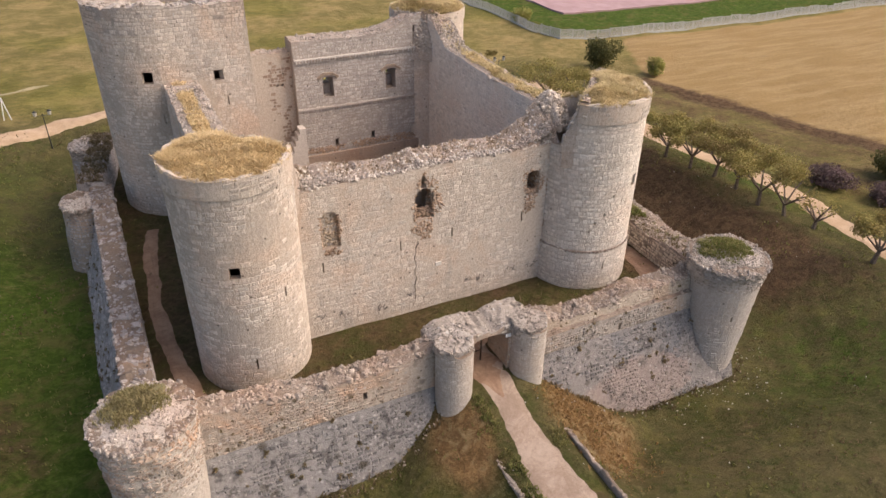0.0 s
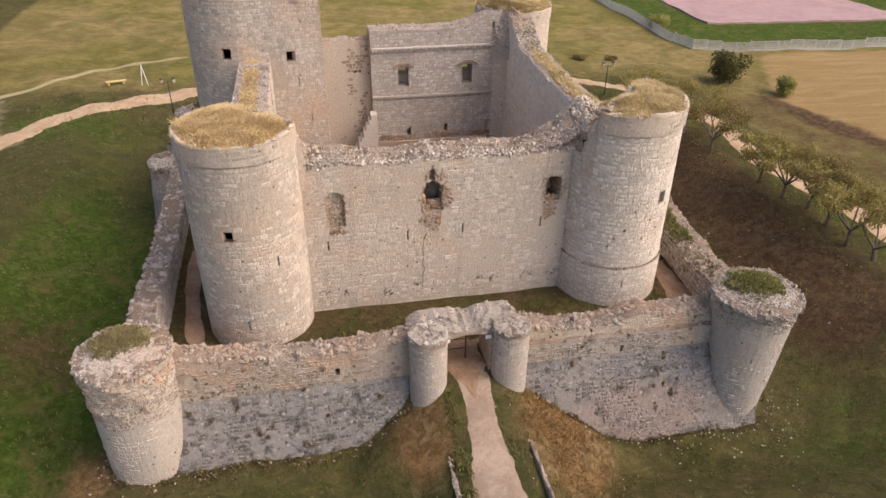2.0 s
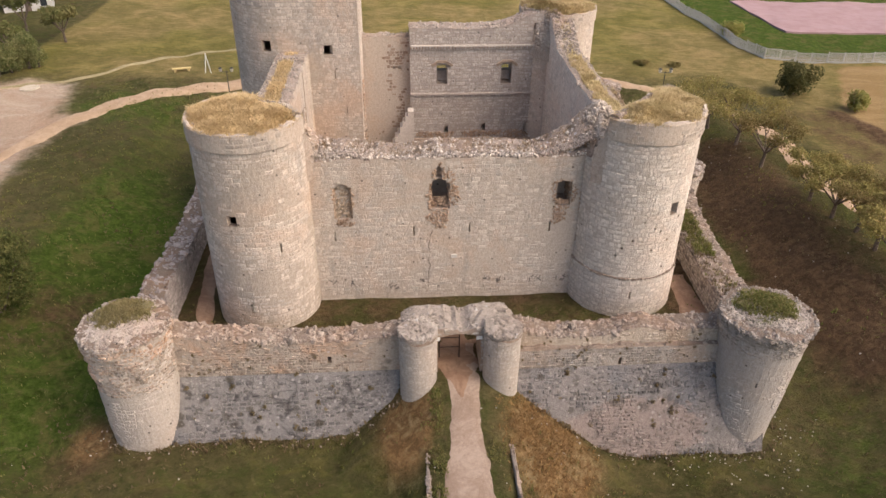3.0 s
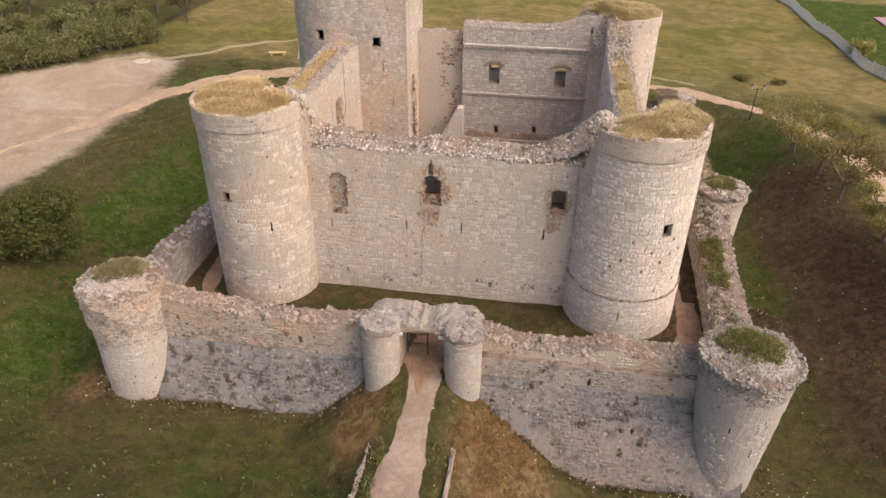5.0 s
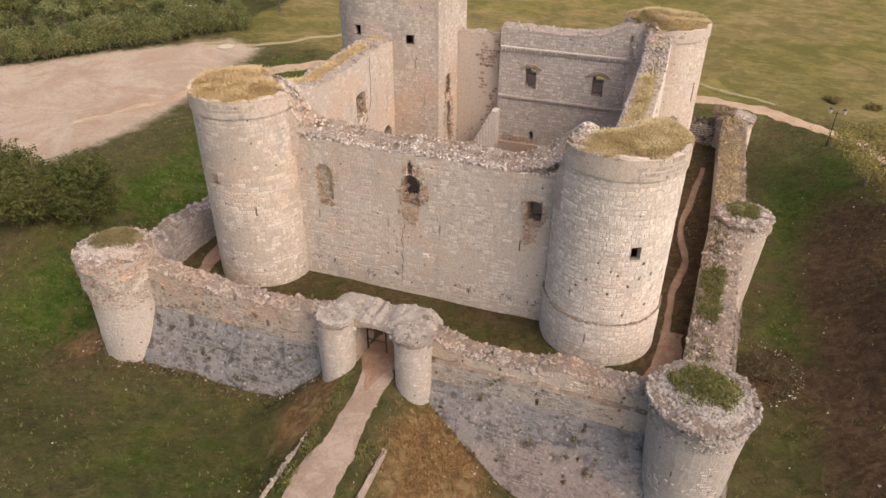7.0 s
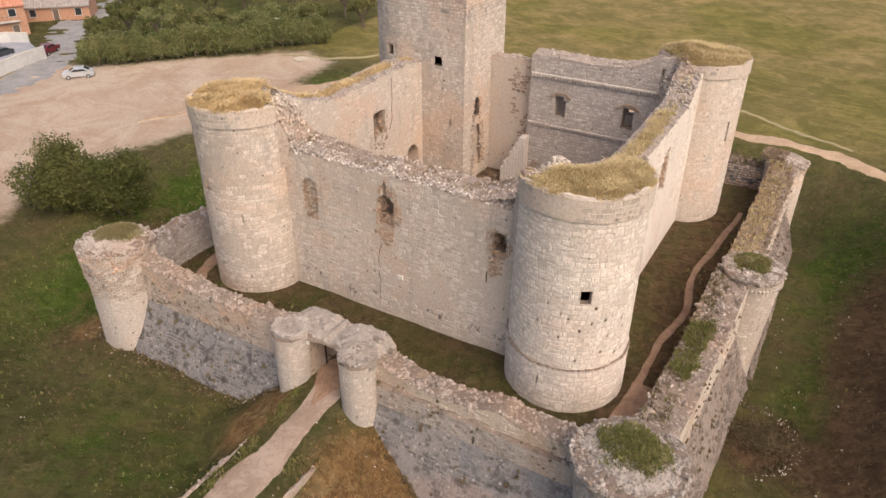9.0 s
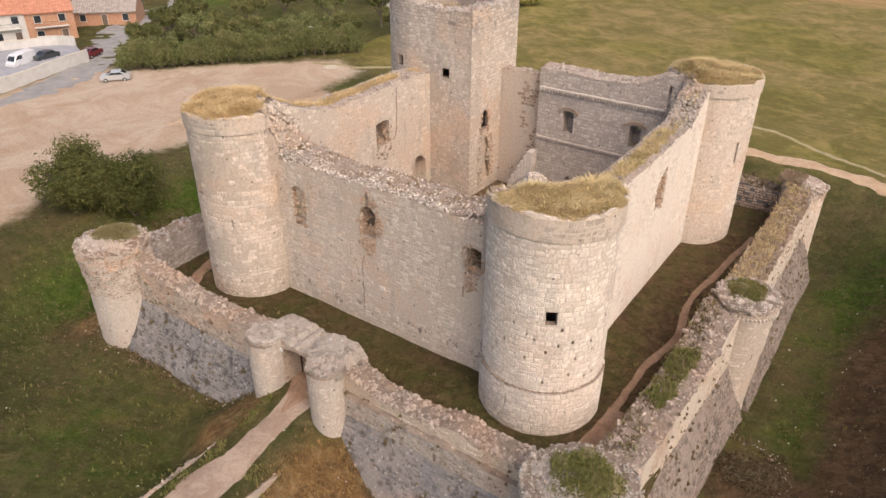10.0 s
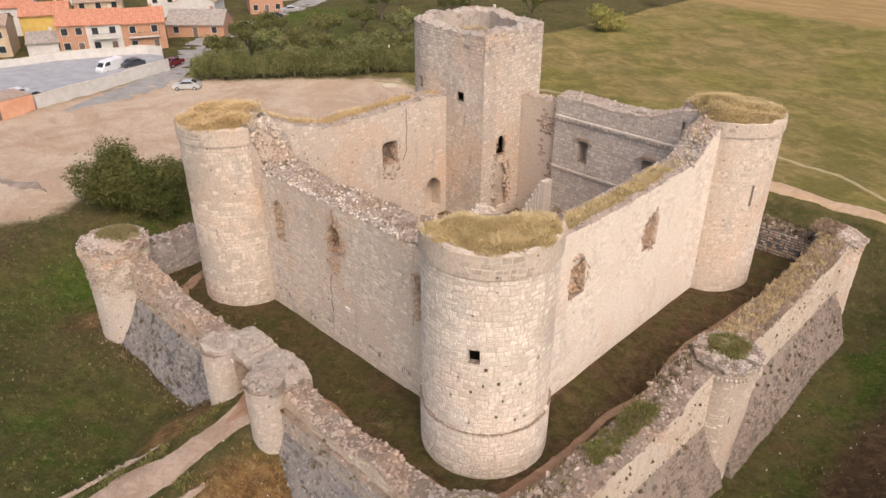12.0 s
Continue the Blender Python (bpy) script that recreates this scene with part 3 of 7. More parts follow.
lush = np.clip(blob(-13, 55, 6, 26, 0.62) + blob(-9, 40, 6, 14, 0.5) + blob(47, 24, 9, 6, 0.45) + blob(60.5, 52, 2.0, 22, 0.5) + blob(8, 21, 12, 7, 0.45) + blob(52, 80, 6, 10, 0.55) + grass_court + blob(30, 34.5, 10, 3, 0.3) + blob(-20, 84, 8, 6, 0.5) + blob(-62, 102, 26, 26, 0.5) + blob(-95, 118, 8, 14, 0.7) + blob(47, 73, 4, 8, 0.5) + blob(47, 50, 2.8, 15, 0.65) + blob(-10, 48, 5, 15, 0.75) + blob(10, 34.5, 5, 1.5, 0.35) + blob(24, 36.5, 7, 1.5, 0.45) + blob(34.6, 46, 1.2, 6, 0.5), 0, 1)
for key, value in (("bare", bare), ("mound", mound), ("dry", dry), ("field", field), ("brown", brown), ("lush", lush)):
    me.attributes.new(key, "FLOAT", "POINT").data.foreach_set("value", np.ascontiguousarray(value, dtype=np.float32))


def ground_material():
    mat, tree, sh = nodes_of("meadow")
    n = Net(tree)
    big, mid, fine = n.noise(0.07, 5.0, 0.65), n.noise(0.45, 6.0, 0.7), n.noise(3.5, 7.0, 0.8)
    tuft = n.noise(1.2, 6.0, 0.75, distortion=0.8)
    col = n.mix(n.span(big, 0.35, 0.65), (0.088, 0.086, 0.032), (0.131, 0.110, 0.052))
    col = n.mix(n.span(mid, 0.45, 0.7, 0.0, 0.7), col, (0.173, 0.131, 0.072))
    col = n.mix(n.span(n.noise(0.9, 7.0, 0.78, distortion=0.4), 0.5, 0.66, 0.0, 0.6), col, (0.2, 0.175, 0.085))
    col = n.mix(n.span(n.noise(0.62, 6.0, 0.75), 0.5, 0.63, 0.0, 0.65), col, (0.075, 0.088, 0.026))
    col = n.mix(n.span(n.noise(0.28, 6.0, 0.72, distortion=0.7), 0.5, 0.64, 0.0, 0.6), col, (0.17, 0.155, 0.05))
    col = n.mix(n.span(n.noise(0.38, 6.0, 0.75, distortion=0.5), 0.54, 0.66, 0.0, 0.6), col, (0.15, 0.1, 0.06))
    soft = lambda name, amount=0.35: n.span(n.math("ADD", n.attr(name), n.math("MULTIPLY", n.math("SUBTRACT", mid, 0.5), amount)), 0.12, 0.75)
    lawn = n.mix(n.span(tuft, 0.4, 0.62), (0.058, 0.096, 0.016), (0.108, 0.155, 0.03))
    lawn = n.mix(n.span(n.noise(0.33, 6.0, 0.72, distortion=0.6), 0.48, 0.62, 0.0, 0.65), lawn, (0.17, 0.15, 0.055))
    col = n.mix(soft("lush", 1.8), col, lawn)
    mown = n.math("ADD", n.math("MULTIPLY", n.noise(0.16, 5.0, 0.7, distortion=0.6), 0.55), n.math("MULTIPLY", n.noise(0.9, 6.0, 0.75, (0.55, 1.5, 1)), 0.45))
    dry = n.mix(n.span(mown, 0.42, 0.62), (0.225, 0.185, 0.072), (0.41, 0.305, 0.14))
    dry = n.mix(n.span(n.noise(0.035, 4.0, 0.6), 0.42, 0.62, 0.0, 0.9), dry, n.mix(1.0, dry, (0.76, 0.86, 0.62), "MULTIPLY"))
    col = n.mix(soft("dry", 0.7), col, dry)
    col = n.mix(soft("field", 0.1), col, n.mix(n.span(n.noise(0.25, 4.0, 0.6, (0.3, 2, 1)), 0.4, 0.65), (0.34, 0.228, 0.105), (0.405, 0.282, 0.142)))
    col = n.mix(soft("brown", 1.5), col, n.mix(n.span(tuft, 0.42, 0.6), (0.105, 0.067, 0.041), (0.168, 0.107, 0.064)))
    col = n.mix(soft("mound", 0.9), col, n.mix(n.span(tuft, 0.4, 0.62), (0.2, 0.118, 0.055), n.mix(n.span(mid, 0.42, 0.6), (0.33, 0.2, 0.095), (0.37, 0.265, 0.145))))
    dirt = n.mix(n.span(n.noise(0.12, 6.0, 0.7, distortion=1.0), 0.4, 0.62), (0.53, 0.395, 0.295), (0.61, 0.495, 0.395))
    dirt = n.mix(n.span(n.noise(0.09, 6.0, 0.75, distortion=0.9), 0.48, 0.62, 0.0, 0.4), dirt, (0.42, 0.26, 0.17))
    dirt = n.mix(n.span(n.noise(0.5, 6.0, 0.8, distortion=0.6), 0.55, 0.7, 0.0, 0.35), dirt, (0.62, 0.52, 0.43))
    dirt = n.mix(n.span(n.noise(0.22, 5.0, 0.7, (1, 2.2, 1), 1.2), 0.62, 0.74, 0.0, 0.25), dirt, (0.27, 0.2, 0.15))
    col = n.mix(soft("bare", 1.1), col, dirt)
    col = n.mix(n.span(fine, 0.35, 0.7, 0.08, 0.55), col, n.mix(1.0, col, (0.45, 0.47, 0.4), "MULTIPLY"))
    col = n.mix(n.span(tuft, 0.58, 0.75, 0.0, 0.35), col, (0.24, 0.2, 0.1))
    green = n.math("SUBTRACT", 1.0, n.math("MINIMUM", 1.0, n.math("ADD", n.attr("bare"), n.attr("field"))))
    dapple = n.math("MULTIPLY", green, n.math("MULTIPLY", n.math("SUBTRACT", 1.0, n.math("MULTIPLY", n.attr("dry"), 0.7)), n.span(n.noise(1.15, 7.0, 0.78, distortion=0.5), 0.5, 0.64, 0.0, 0.62)))
    col = n.mix(dapple, col, n.mix(1.0, col, (0.52, 0.55, 0.5), "MULTIPLY"))
    pale = n.math("MULTIPLY", green, n.math("MULTIPLY", n.math("SUBTRACT", 1.0, n.math("MULTIPLY", n.attr("dry"), 0.7)), n.span(n.noise(0.8, 7.0, 0.8, distortion=0.8), 0.55, 0.68, 0.0, 0.45)))
    col = n.mix(pale, col, (0.25, 0.205, 0.105))
    col = n.mix(green, col, n.mix(1.0, col, (0.89, 0.89, 0.87), "MULTIPLY"))
    tree.links.new(col, sh.inputs["Base Color"])
    sh.inputs["Roughness"].default_value = 1.0
    sh.inputs["Specular IOR Level"].default_value = 0.05
    n.bump(sh, n.math("ADD", fine, tuft), 1.0, 0.25)
    return mat


me.materials.append(ground_material())


def earth_material(name, a, b, rut):
    """Trodden earth: pale and dark patches, long streaks, grit."""
    mat, tree, sh = nodes_of(name)
    n = Net(tree)
    col = n.mix(n.span(n.noise(0.6, 6.0, 0.75, distortion=0.6), 0.38, 0.62), a, b)
    col = n.mix(n.span(n.noise(0.9, 6.0, 0.75, (1.6, 0.35, 1), 0.6), 0.52, 0.68, 0.0, 0.6), col, rut)
    grit = n.noise(5.0, 7.0, 0.8)
    col = n.mix(n.span(grit, 0.35, 0.7, 0.0, 0.5), col, n.mix(1.0, col, (0.62, 0.6, 0.56), "MULTIPLY"))
    tree.links.new(col, sh.inputs["Base Color"])
    sh.inputs["Roughness"].default_value = 1.0
    n.bump(sh, grit, 0.8, 0.06)
    return mat


M_track = earth_material("trodden_earth", (0.27, 0.197, 0.148), (0.37, 0.285, 0.225), (0.22, 0.15, 0.105))
M_lane = earth_material("sandy_earth", (0.39, 0.268, 0.165), (0.47, 0.34, 0.225), (0.3, 0.21, 0.13))
M_track_red = earth_material("reddish_earth", (0.23, 0.138, 0.088), (0.32, 0.21, 0.14), (0.17, 0.105, 0.066))
M_asphalt = plain_material("grey_asphalt", (0.2, 0.19, 0.185), (0.27, 0.255, 0.24), 0.6, 0.95, 0.3)


def track(name, label, pts, width, mat, lift=0.05, category="path", uneven=0.2, fade=0.0):
    """A trodden way draped on the ground; its edges dip under the grass."""
    line = Line(pts)
    n = int(line.length / 0.5)
    verts, faces = [], []
    cols = (-1.0, -0.7, -0.3, 0.3, 0.7, 1.0)
    for i in range(n + 1):
        u = line.length * i / n
        wide = width if isinstance(width, float) else width(u)
        wl = wide / 2 * (1 + uneven * wob(u, 1.0, 0, 0.35) + uneven * 0.7 * wob(u, 5.0, 0, 1.3))
        wr = wide / 2 * (1 + uneven * wob(u, 9.0, 0, 0.35) + uneven * 0.7 * wob(u, 3.0, 0, 1.3))
        thin = 1.0 if not fade else min(1.0, 0.15 + u / fade)
        wl, wr = wl * thin, wr * thin
        for c in cols:
            x, y = line.at(u, c * (wr if c > 0 else wl))
            verts.append((x, y, land_at(x, y) + (lift if abs(c) < 0.5 else lift * 0.6 if abs(c) < 0.9 else -0.06)))
    k = len(cols)
    for i in range(n):
        for j in range(k - 1):
            a = i * k + j
            faces.append((a, a + 1, a + k + 1, a + k))
    return tagged(mesh_object(name, verts, faces, mat, smooth=True), label, category, kind="structure")


def bend(pts, n=8):
    """A smooth run through the points."""
    out = []
    p = [Vector(q) for q in pts]
    for i in range(len(p) - 1):
        a, b, c, d = p[max(i - 1, 0)], p[i], p[i + 1], p[min(i + 2, len(p) - 1)]
        for k in range(n):
            t = k / n
            out.append(0.5 * ((2 * b) + (c - a) * t + (2 * a - 5 * b + 4 * c - d) * t * t + (3 * b - a - 3 * c + d) * t ** 3))
    out.append(p[-1])
    return out


track("path", "pale trodden path over the causeway to the gate", bend([(18.8, 33.6), (18.8, 32.0), (18.8, 30.0), (18.6, 26.0), (18.4, 21.5), (18.2, 15.0), (17.0, 5.0), (14.0, -10.0)]), lambda u: float(np.interp(u, (0, 2.5, 4.5, 7, 13, 60), (2.7, 2.6, 2.1, 2.4, 3.8, 4.0))), M_track, uneven=0.28)
# darker strip over the pale path, from before the gate to behind it
track("path", "dark reddish-brown floor strip through the gateway", [(18.5, 35.2), (18.5, 28.6)], lambda u: float(np.interp(u, (0, 1.2, 4.2, 5.4, 6.6), (1.6, 2.9, 2.7, 1.6, 0.3))), M_track_red, lift=0.07, uneven=0.45)
track("path", "worn footpath through the grass of the ward", bend([(18.8, 33.5), (22.5, 34.2), (27.0, 33.6), (31.0, 34.0), (35.0, 35.0), (36.2, 39.0), (36.3, 46.0), (37.0, 51.0), (36.2, 56.0), (36.8, 62.0), (37.6, 70.0)]), 0.65, M_track_red, uneven=0.5)
track("path", "bare reddish earth beside the tower foot", bend([(33.6, 33.6), (35.6, 34.6), (36.6, 37.0), (36.7, 41.0)]), 2.0, M_track_red, lift=0.04, uneven=0.5)
track("path", "narrow footpath between tower and outer wall", bend([(1.6, 34.6), (0.4, 37.0), (-0.3, 42.0), (-0.6, 48.0), (-0.2, 55.0), (0.4, 60.0)]), 1.35, M_track_red, uneven=0.4)
track("path", "curving pale dirt lane round the castle", bend([(-33.0, 57.0), (-29.6, 65.0), (-27.2, 71.0), (-25.2, 77.0), (-21.5, 84.0), (-15.5, 89.3), (-6.4, 93.5), (6.0, 96.0), (20.0, 96.3), (39.6, 96.0), (47.0, 93.9), (53.2, 90.3), (57.4, 85.0), (61.0, 75.7), (60.4, 63.5), (61.5, 56.0), (62.5, 49.0), (62.6, 43.7), (62.2, 36.5), (61.5, 31.8), (61.0, 20.0), (62.0, 0.0)]), 3.2, M_lane, 0.06, fade=22.0, uneven=0.3)
track("path", "narrow worn footpath behind the front outer wall", bend([(18.6, 33.8), (15.5, 34.6), (11.0, 34.0), (6.0, 33.6), (3.0, 33.8), (1.6, 34.6)]), 0.9, M_track_red, uneven=0.45)

track("path", "dark damp wheel track on the dirt square", bend([(-28.5, 33.6), (-32.0, 32.8), (-36.0, 31.0), (-42.0, 29.0)]), 1.7, earth_material("damp_earth", (0.2, 0.16, 0.13), (0.33, 0.26, 0.21), (0.16, 0.13, 0.11)), 0.05, uneven=0.9, fade=3.0)
M_trace = earth_material("dry_trodden_grass", (0.27, 0.225, 0.115), (0.34, 0.28, 0.16), (0.2, 0.17, 0.075))
track("path", "faint trodden trace through the dry meadow", bend([(-38.3, 89.8), (-29.0, 94.8), (-24.5, 100.3), (-19.2, 105.3), (-8.0, 109.5)]), 1.1, M_trace, 0.05, uneven=0.5)
track("path", "faint trodden trace beyond the lane", bend([(5.0, 107.5), (16.0, 106.8), (25.6, 105.7), (31.4, 104.7), (37.1, 102.5), (46.0, 98.0)]), 0.9, M_trace, 0.05, uneven=0.5)

# ---- the castle: inner walls and towers ----


def ragged(base, amp, seed, scale=0.9, fine=0.12):
    return lambda u: base(u) + amp * (wob(u, seed, 0.0, scale * 0.37) + 0.6 * wob(u, seed + 3.1, 0.0, scale * 1.43)) + fine * round(2 * wob(round(u / 0.32) * 0.32, seed + 7.7, 0.0, 4.3)) * 0.5


def ramp_of(*pairs):
    us, zs = [p[0] for p in pairs], [p[1] for p in pairs]
    return lambda u: float(np.interp(u, us, zs))


def strew(line, thick, top, count, size, seed, lift=0.0, inner=0.0):
    """Places for loose stones and tufts on top of a wall."""
    r = random.Random(seed)
    out = []
    for _ in range(count):
        u, w = r.uniform(0, line.length), -r.uniform(0.0, 1.0) * thick
        x, y = line.at(u, w)
        out.append((x, y, top(u) + lift + inner * (-w / thick), r.uniform(*size)))
    return out


def curtain(name, label, a, b, thick, z0, top, openings=(), lean=None, knots=(), zone=None, inner=True, seed=1, face=(), loose=140,
            loose_size=(0.06, 0.17), course=0.3, length=(0.2, 0.66), rough=0.45, back_top=None, blocks=None, plaster=0.48, core=None):
    """A curtain wall: a core with openings, courses of blocks on both faces, loose stones on its broken top."""
    line = Line([a, b])
    mats = blocks or (M_ashlar, M_ashlar_piece)
    body = shell(name, line, thick, z0, top, core or M_core, None, openings, lean, knots, 0.45, back_top=back_top, cap_mat=M_cap)
    tagged(body, label, "castle wall", kind="structure")
    masonry(body, line, z0, top, *mats, course, length, 0.017, list(openings) + list(face), lean, zone, seed=seed, rough=rough, plaster=plaster, wild=0.035, gap=0.016)
    if inner:
        n = line.n[0]
        back = Line([(b[0] - n.x * thick, b[1] - n.y * thick), (a[0] - n.x * thick, a[1] - n.y * thick)])
        length_ = line.length
        turned = [(length_ - o[1], length_ - o[0], o[2], o[3], o[4], o[5]) for o in openings if o[4] >= thick]
        bt = back_top or top
        masonry(body, back, z0 + 0.2, lambda u: bt(length_ - u), *mats, course * 1.05, (0.25, 0.65), 0.024, turned, seed=seed + 50, rough=rough, plaster=0.3, wild=0.02, gap=0.016)
    if loose:
        mid = (lambda u: (top(u) + back_top(u)) / 2) if back_top else top
        boulders("rubble", strew(line, thick, mid, int(loose * 1.5), loose_size, seed + 9), M_crown, body, seed + 3)
        boulders("broken_coping", strew(line, thick, mid, int(line.length * 7), (0.08, 0.2), seed + 11, -0.03), M_crown, body, seed + 4)
    return body


def dome(name, cx, cy, r, z, height, mat, parent, seed=0, label="", rim=0.0, torn=0.0):
    """A lumpy cap of earth or broken core on a tower's top."""
    verts, faces = [(cx, cy, z + height)], []
    rings, sides = 8, 32
    for i in range(1, rings + 1):
        f = i / rings
        for j in range(sides):
            a = 2 * math.pi * j / sides
            rad = r * f * (1 + torn * (wob(math.cos(a), math.sin(a), seed, 1.6) + 0.5 * wob(math.cos(a), math.sin(a), seed, 4.0)))
            x, y = cx + rad * math.cos(a), cy + rad * math.sin(a)
            k = 0.0 if i == rings else 1.0
            verts.append((x, y, z + height * (1 - f * f) + k * (0.16 * wob(x, y, seed, 0.9) + 0.08 * wob(x, y, seed, 2.7)) + (rim if i == rings else 0)))
    for j in range(sides):
        faces.append((0, 1 + j, 1 + (j + 1) % sides))
    for i in range(rings - 1):
        for j in range(sides):
            a, b = 1 + i * sides + j, 1 + i * sides + (j + 1) % sides
            faces.append((a, a + sides, b + sides, b))
    return mesh_object(name, verts, faces, mat, parent, label, smooth=True)


def round_tower(name, label, cx, cy, r, z0, z_band, z_top, windows=(), plinth=None, zone=None, seed=1, band=0.11, gorge=45.0, cut=0.45, low=10.9, core=None, bare=0.38, stones=None):
    """A drum with small windows and a shallow projecting band below the broken rim; towards the court its top is broken away."""
    t = thing(name, label, "tower", "corner towers")
    line = ring(cx, cy, r, 56)
    ops = []
    for deg, z, w, h, depth in windows:
        u = (math.radians(deg) % (2 * math.pi)) * r
        ops.append((u - w / 2, u + w / 2, z - h / 2, z + h / 2, min(depth, 0.4), 0.0))
    lean = (lambda z, u=0: 0.12 if z < plinth - 0.05 else 0.0) if plinth else None
    knots = (plinth - 0.06, plinth) if plinth else ()
    g, half = math.radians(gorge), math.acos(cut)
    gone = lambda u: abs((u / r - g + math.pi) % (2 * math.pi) - math.pi) < half
    drum_top = lambda u: low + 0.3 * wob(u, seed) if gone(u) else z_band
    shell("drum", line, 0.4, z0, drum_top, core or M_core, t, ops, lean, knots, 0.3)
    masonry(t, line, z0, drum_top, *(stones or (M_ashlar, M_ashlar_piece)), 0.31, (0.2, 0.66), 0.018, ops, lean, zone, seed=seed, rough=0.45, plaster=bare, wild=0.035 if not core else 0.06, gap=0.016 if not core else 0.022)
    R = r + band
    arc = Line([(cx + R * math.cos(a), cy + R * math.sin(a)) for a in np.linspace(g + half, g + 2 * math.pi - half, 48)])
    rim = ragged(lambda u: z_top, 0.09, seed + 2.0, 1.0, 0.04)
    shell("parapet_band", arc, 0.32, z_band - 0.02, rim, M_core, t, (), None, (), 0.3, "projecting band of grey weathered blocks")
    masonry(t, arc, z_band - 0.02, rim, M_crown_block, M_crown_block, 0.33, (0.3, 0.65), 0.03, name="rim_stone", seed=seed + 20, rough=0.6, plaster=0.62, wild=0.02, gap=0.016)
    chord = Line([(cx + r * math.cos(a), cy + r * math.sin(a)) for a in (g - half, g + half)])
    torn = ragged(lambda u: z_top + 0.12, 0.22, seed + 4.0, 1.0, 0.2)
    shell("torn_edge", chord, 0.6, low - 1.5, torn, M_top, t, (), lambda z, u=0: 0.9 * float(smooth01((z_top - z) / 3.5)) + 0.15 * wob(u, z, seed, 1.1), tuple(low - 1.5 + 0.4 * k for k in range(1, 12)), 0.35, "torn rubble core of the tower")
    rr = random.Random(seed)
    pl = [(*arc.at(rr.uniform(0, arc.length), -rr.uniform(0.02, 0.5)), z_top + rr.uniform(-0.06, 0.06), rr.uniform(0.05, 0.14)) for _ in range(100)]
    pl += [(*chord.at(rr.uniform(0, chord.length), -rr.uniform(-0.1, 0.6)), z_top + rr.uniform(-0.1, 0.2), rr.uniform(0.06, 0.22)) for _ in range(90)]
    for _ in range(520):
        f, u = rr.random(), rr.uniform(0, chord.length)
        pl.append((*chord.at(u, 0.05 + 0.9 * float(smooth01(f * 1.1))), z_top - f * 3.6, rr.uniform(0.06, 0.22)))
    boulders("rubble", pl, M_core, t, seed)
    return t


def cap_height(dx, dy, r, height, gorge, cut):
    g = math.radians(gorge)
    along, across = dx * math.cos(g) + dy * math.sin(g), -dx * math.sin(g) + dy * math.cos(g)
    f = max(0.0, min(1.0, (along + r) / (r * (1 + cut))))
    down = 1 - 0.85 * float(smooth01((along - (cut * r - 1.3)) / 1.2))
    return height * f * f * (3 - 2 * f) * max(0.0, 1 - (across / r) ** 2) * down


def tower_top(label, tower, cx, cy, r, z, height, mat, count, seed, gorge=45.0, cut=0.45, tall=(0.1, 0.32)):
    """Turf on a tower, rising towards its torn edge, and the long dry grass on it."""
    g = math.radians(gorge)
    verts, faces = [(cx, cy, z + cap_height(0, 0, r, height, gorge, cut))], []
    rings, sides = 9, 36
    for i in range(1, rings + 1):
        for j in range(sides):
            a = 2 * math.pi * j / sides
            dx, dy = r * i / rings * math.cos(a), r * i / rings * math.sin(a)
            over = max(0.0, dx * math.cos(g) + dy * math.sin(g) - (cut * r - 0.15))
            dx, dy = dx - over * math.cos(g), dy - over * math.sin(g)
            verts.append((cx + dx, cy + dy, z + cap_height(dx, dy, r, height, gorge, cut) + 0.1 * wob(cx + dx, cy + dy, seed, 0.9)))
    faces += [(0, 1 + j, 1 + (j + 1) % sides) for j in range(sides)]
    for i in range(rings - 1):
        for j in range(sides):
            a, b = 1 + i * sides + j, 1 + i * sides + (j + 1) % sides
            faces.append((a, a + sides, b + sides, b))
    mesh_object("turf_cap", verts, faces, M_earth, tower, "dry turf", smooth=True)
    rr = random.Random(seed)
    places = []
    while len(places) < count:
        a, f = rr.uniform(0, 2 * math.pi), math.sqrt(rr.random())
        dx, dy = r * f * math.cos(a), r * f * math.sin(a)
        if dx * math.cos(g) + dy * math.sin(g) > cut * r:
            continue
        x, y = cx + dx, cy + dy
        patch = 0.75 + 0.6 * wob(x, y, seed + 3, 0.7)
        places.append((x, y, z + cap_height(dx, dy, r, height, gorge, cut) + 0.1 * wob(x, y, seed, 0.9), rr.uniform(0.6, 1.2) * patch * (1.0 if f < 0.88 else 0.7)))
    return blades("dry_grass", places, mat, label, "grass", None, tall, 0.03, 1.3, seed, 4)


M_crown_block = stone_material("rim_block", (0.5, 0.44, 0.38), (0.58, 0.515, 0.445), (0.32, 0.28, 0.25), (0.54, 0.43, 0.345), spots=0.45, streak=0.6, spread=0.3)
M_pale = plain_material("new_pale_stone", (0.6, 0.56, 0.5), (0.66, 0.62, 0.56), 4.0)
M_earth = plain_material("dry_turf", (0.2, 0.15, 0.06), (0.33, 0.24, 0.1), 2.0, 1.0, 0.6)

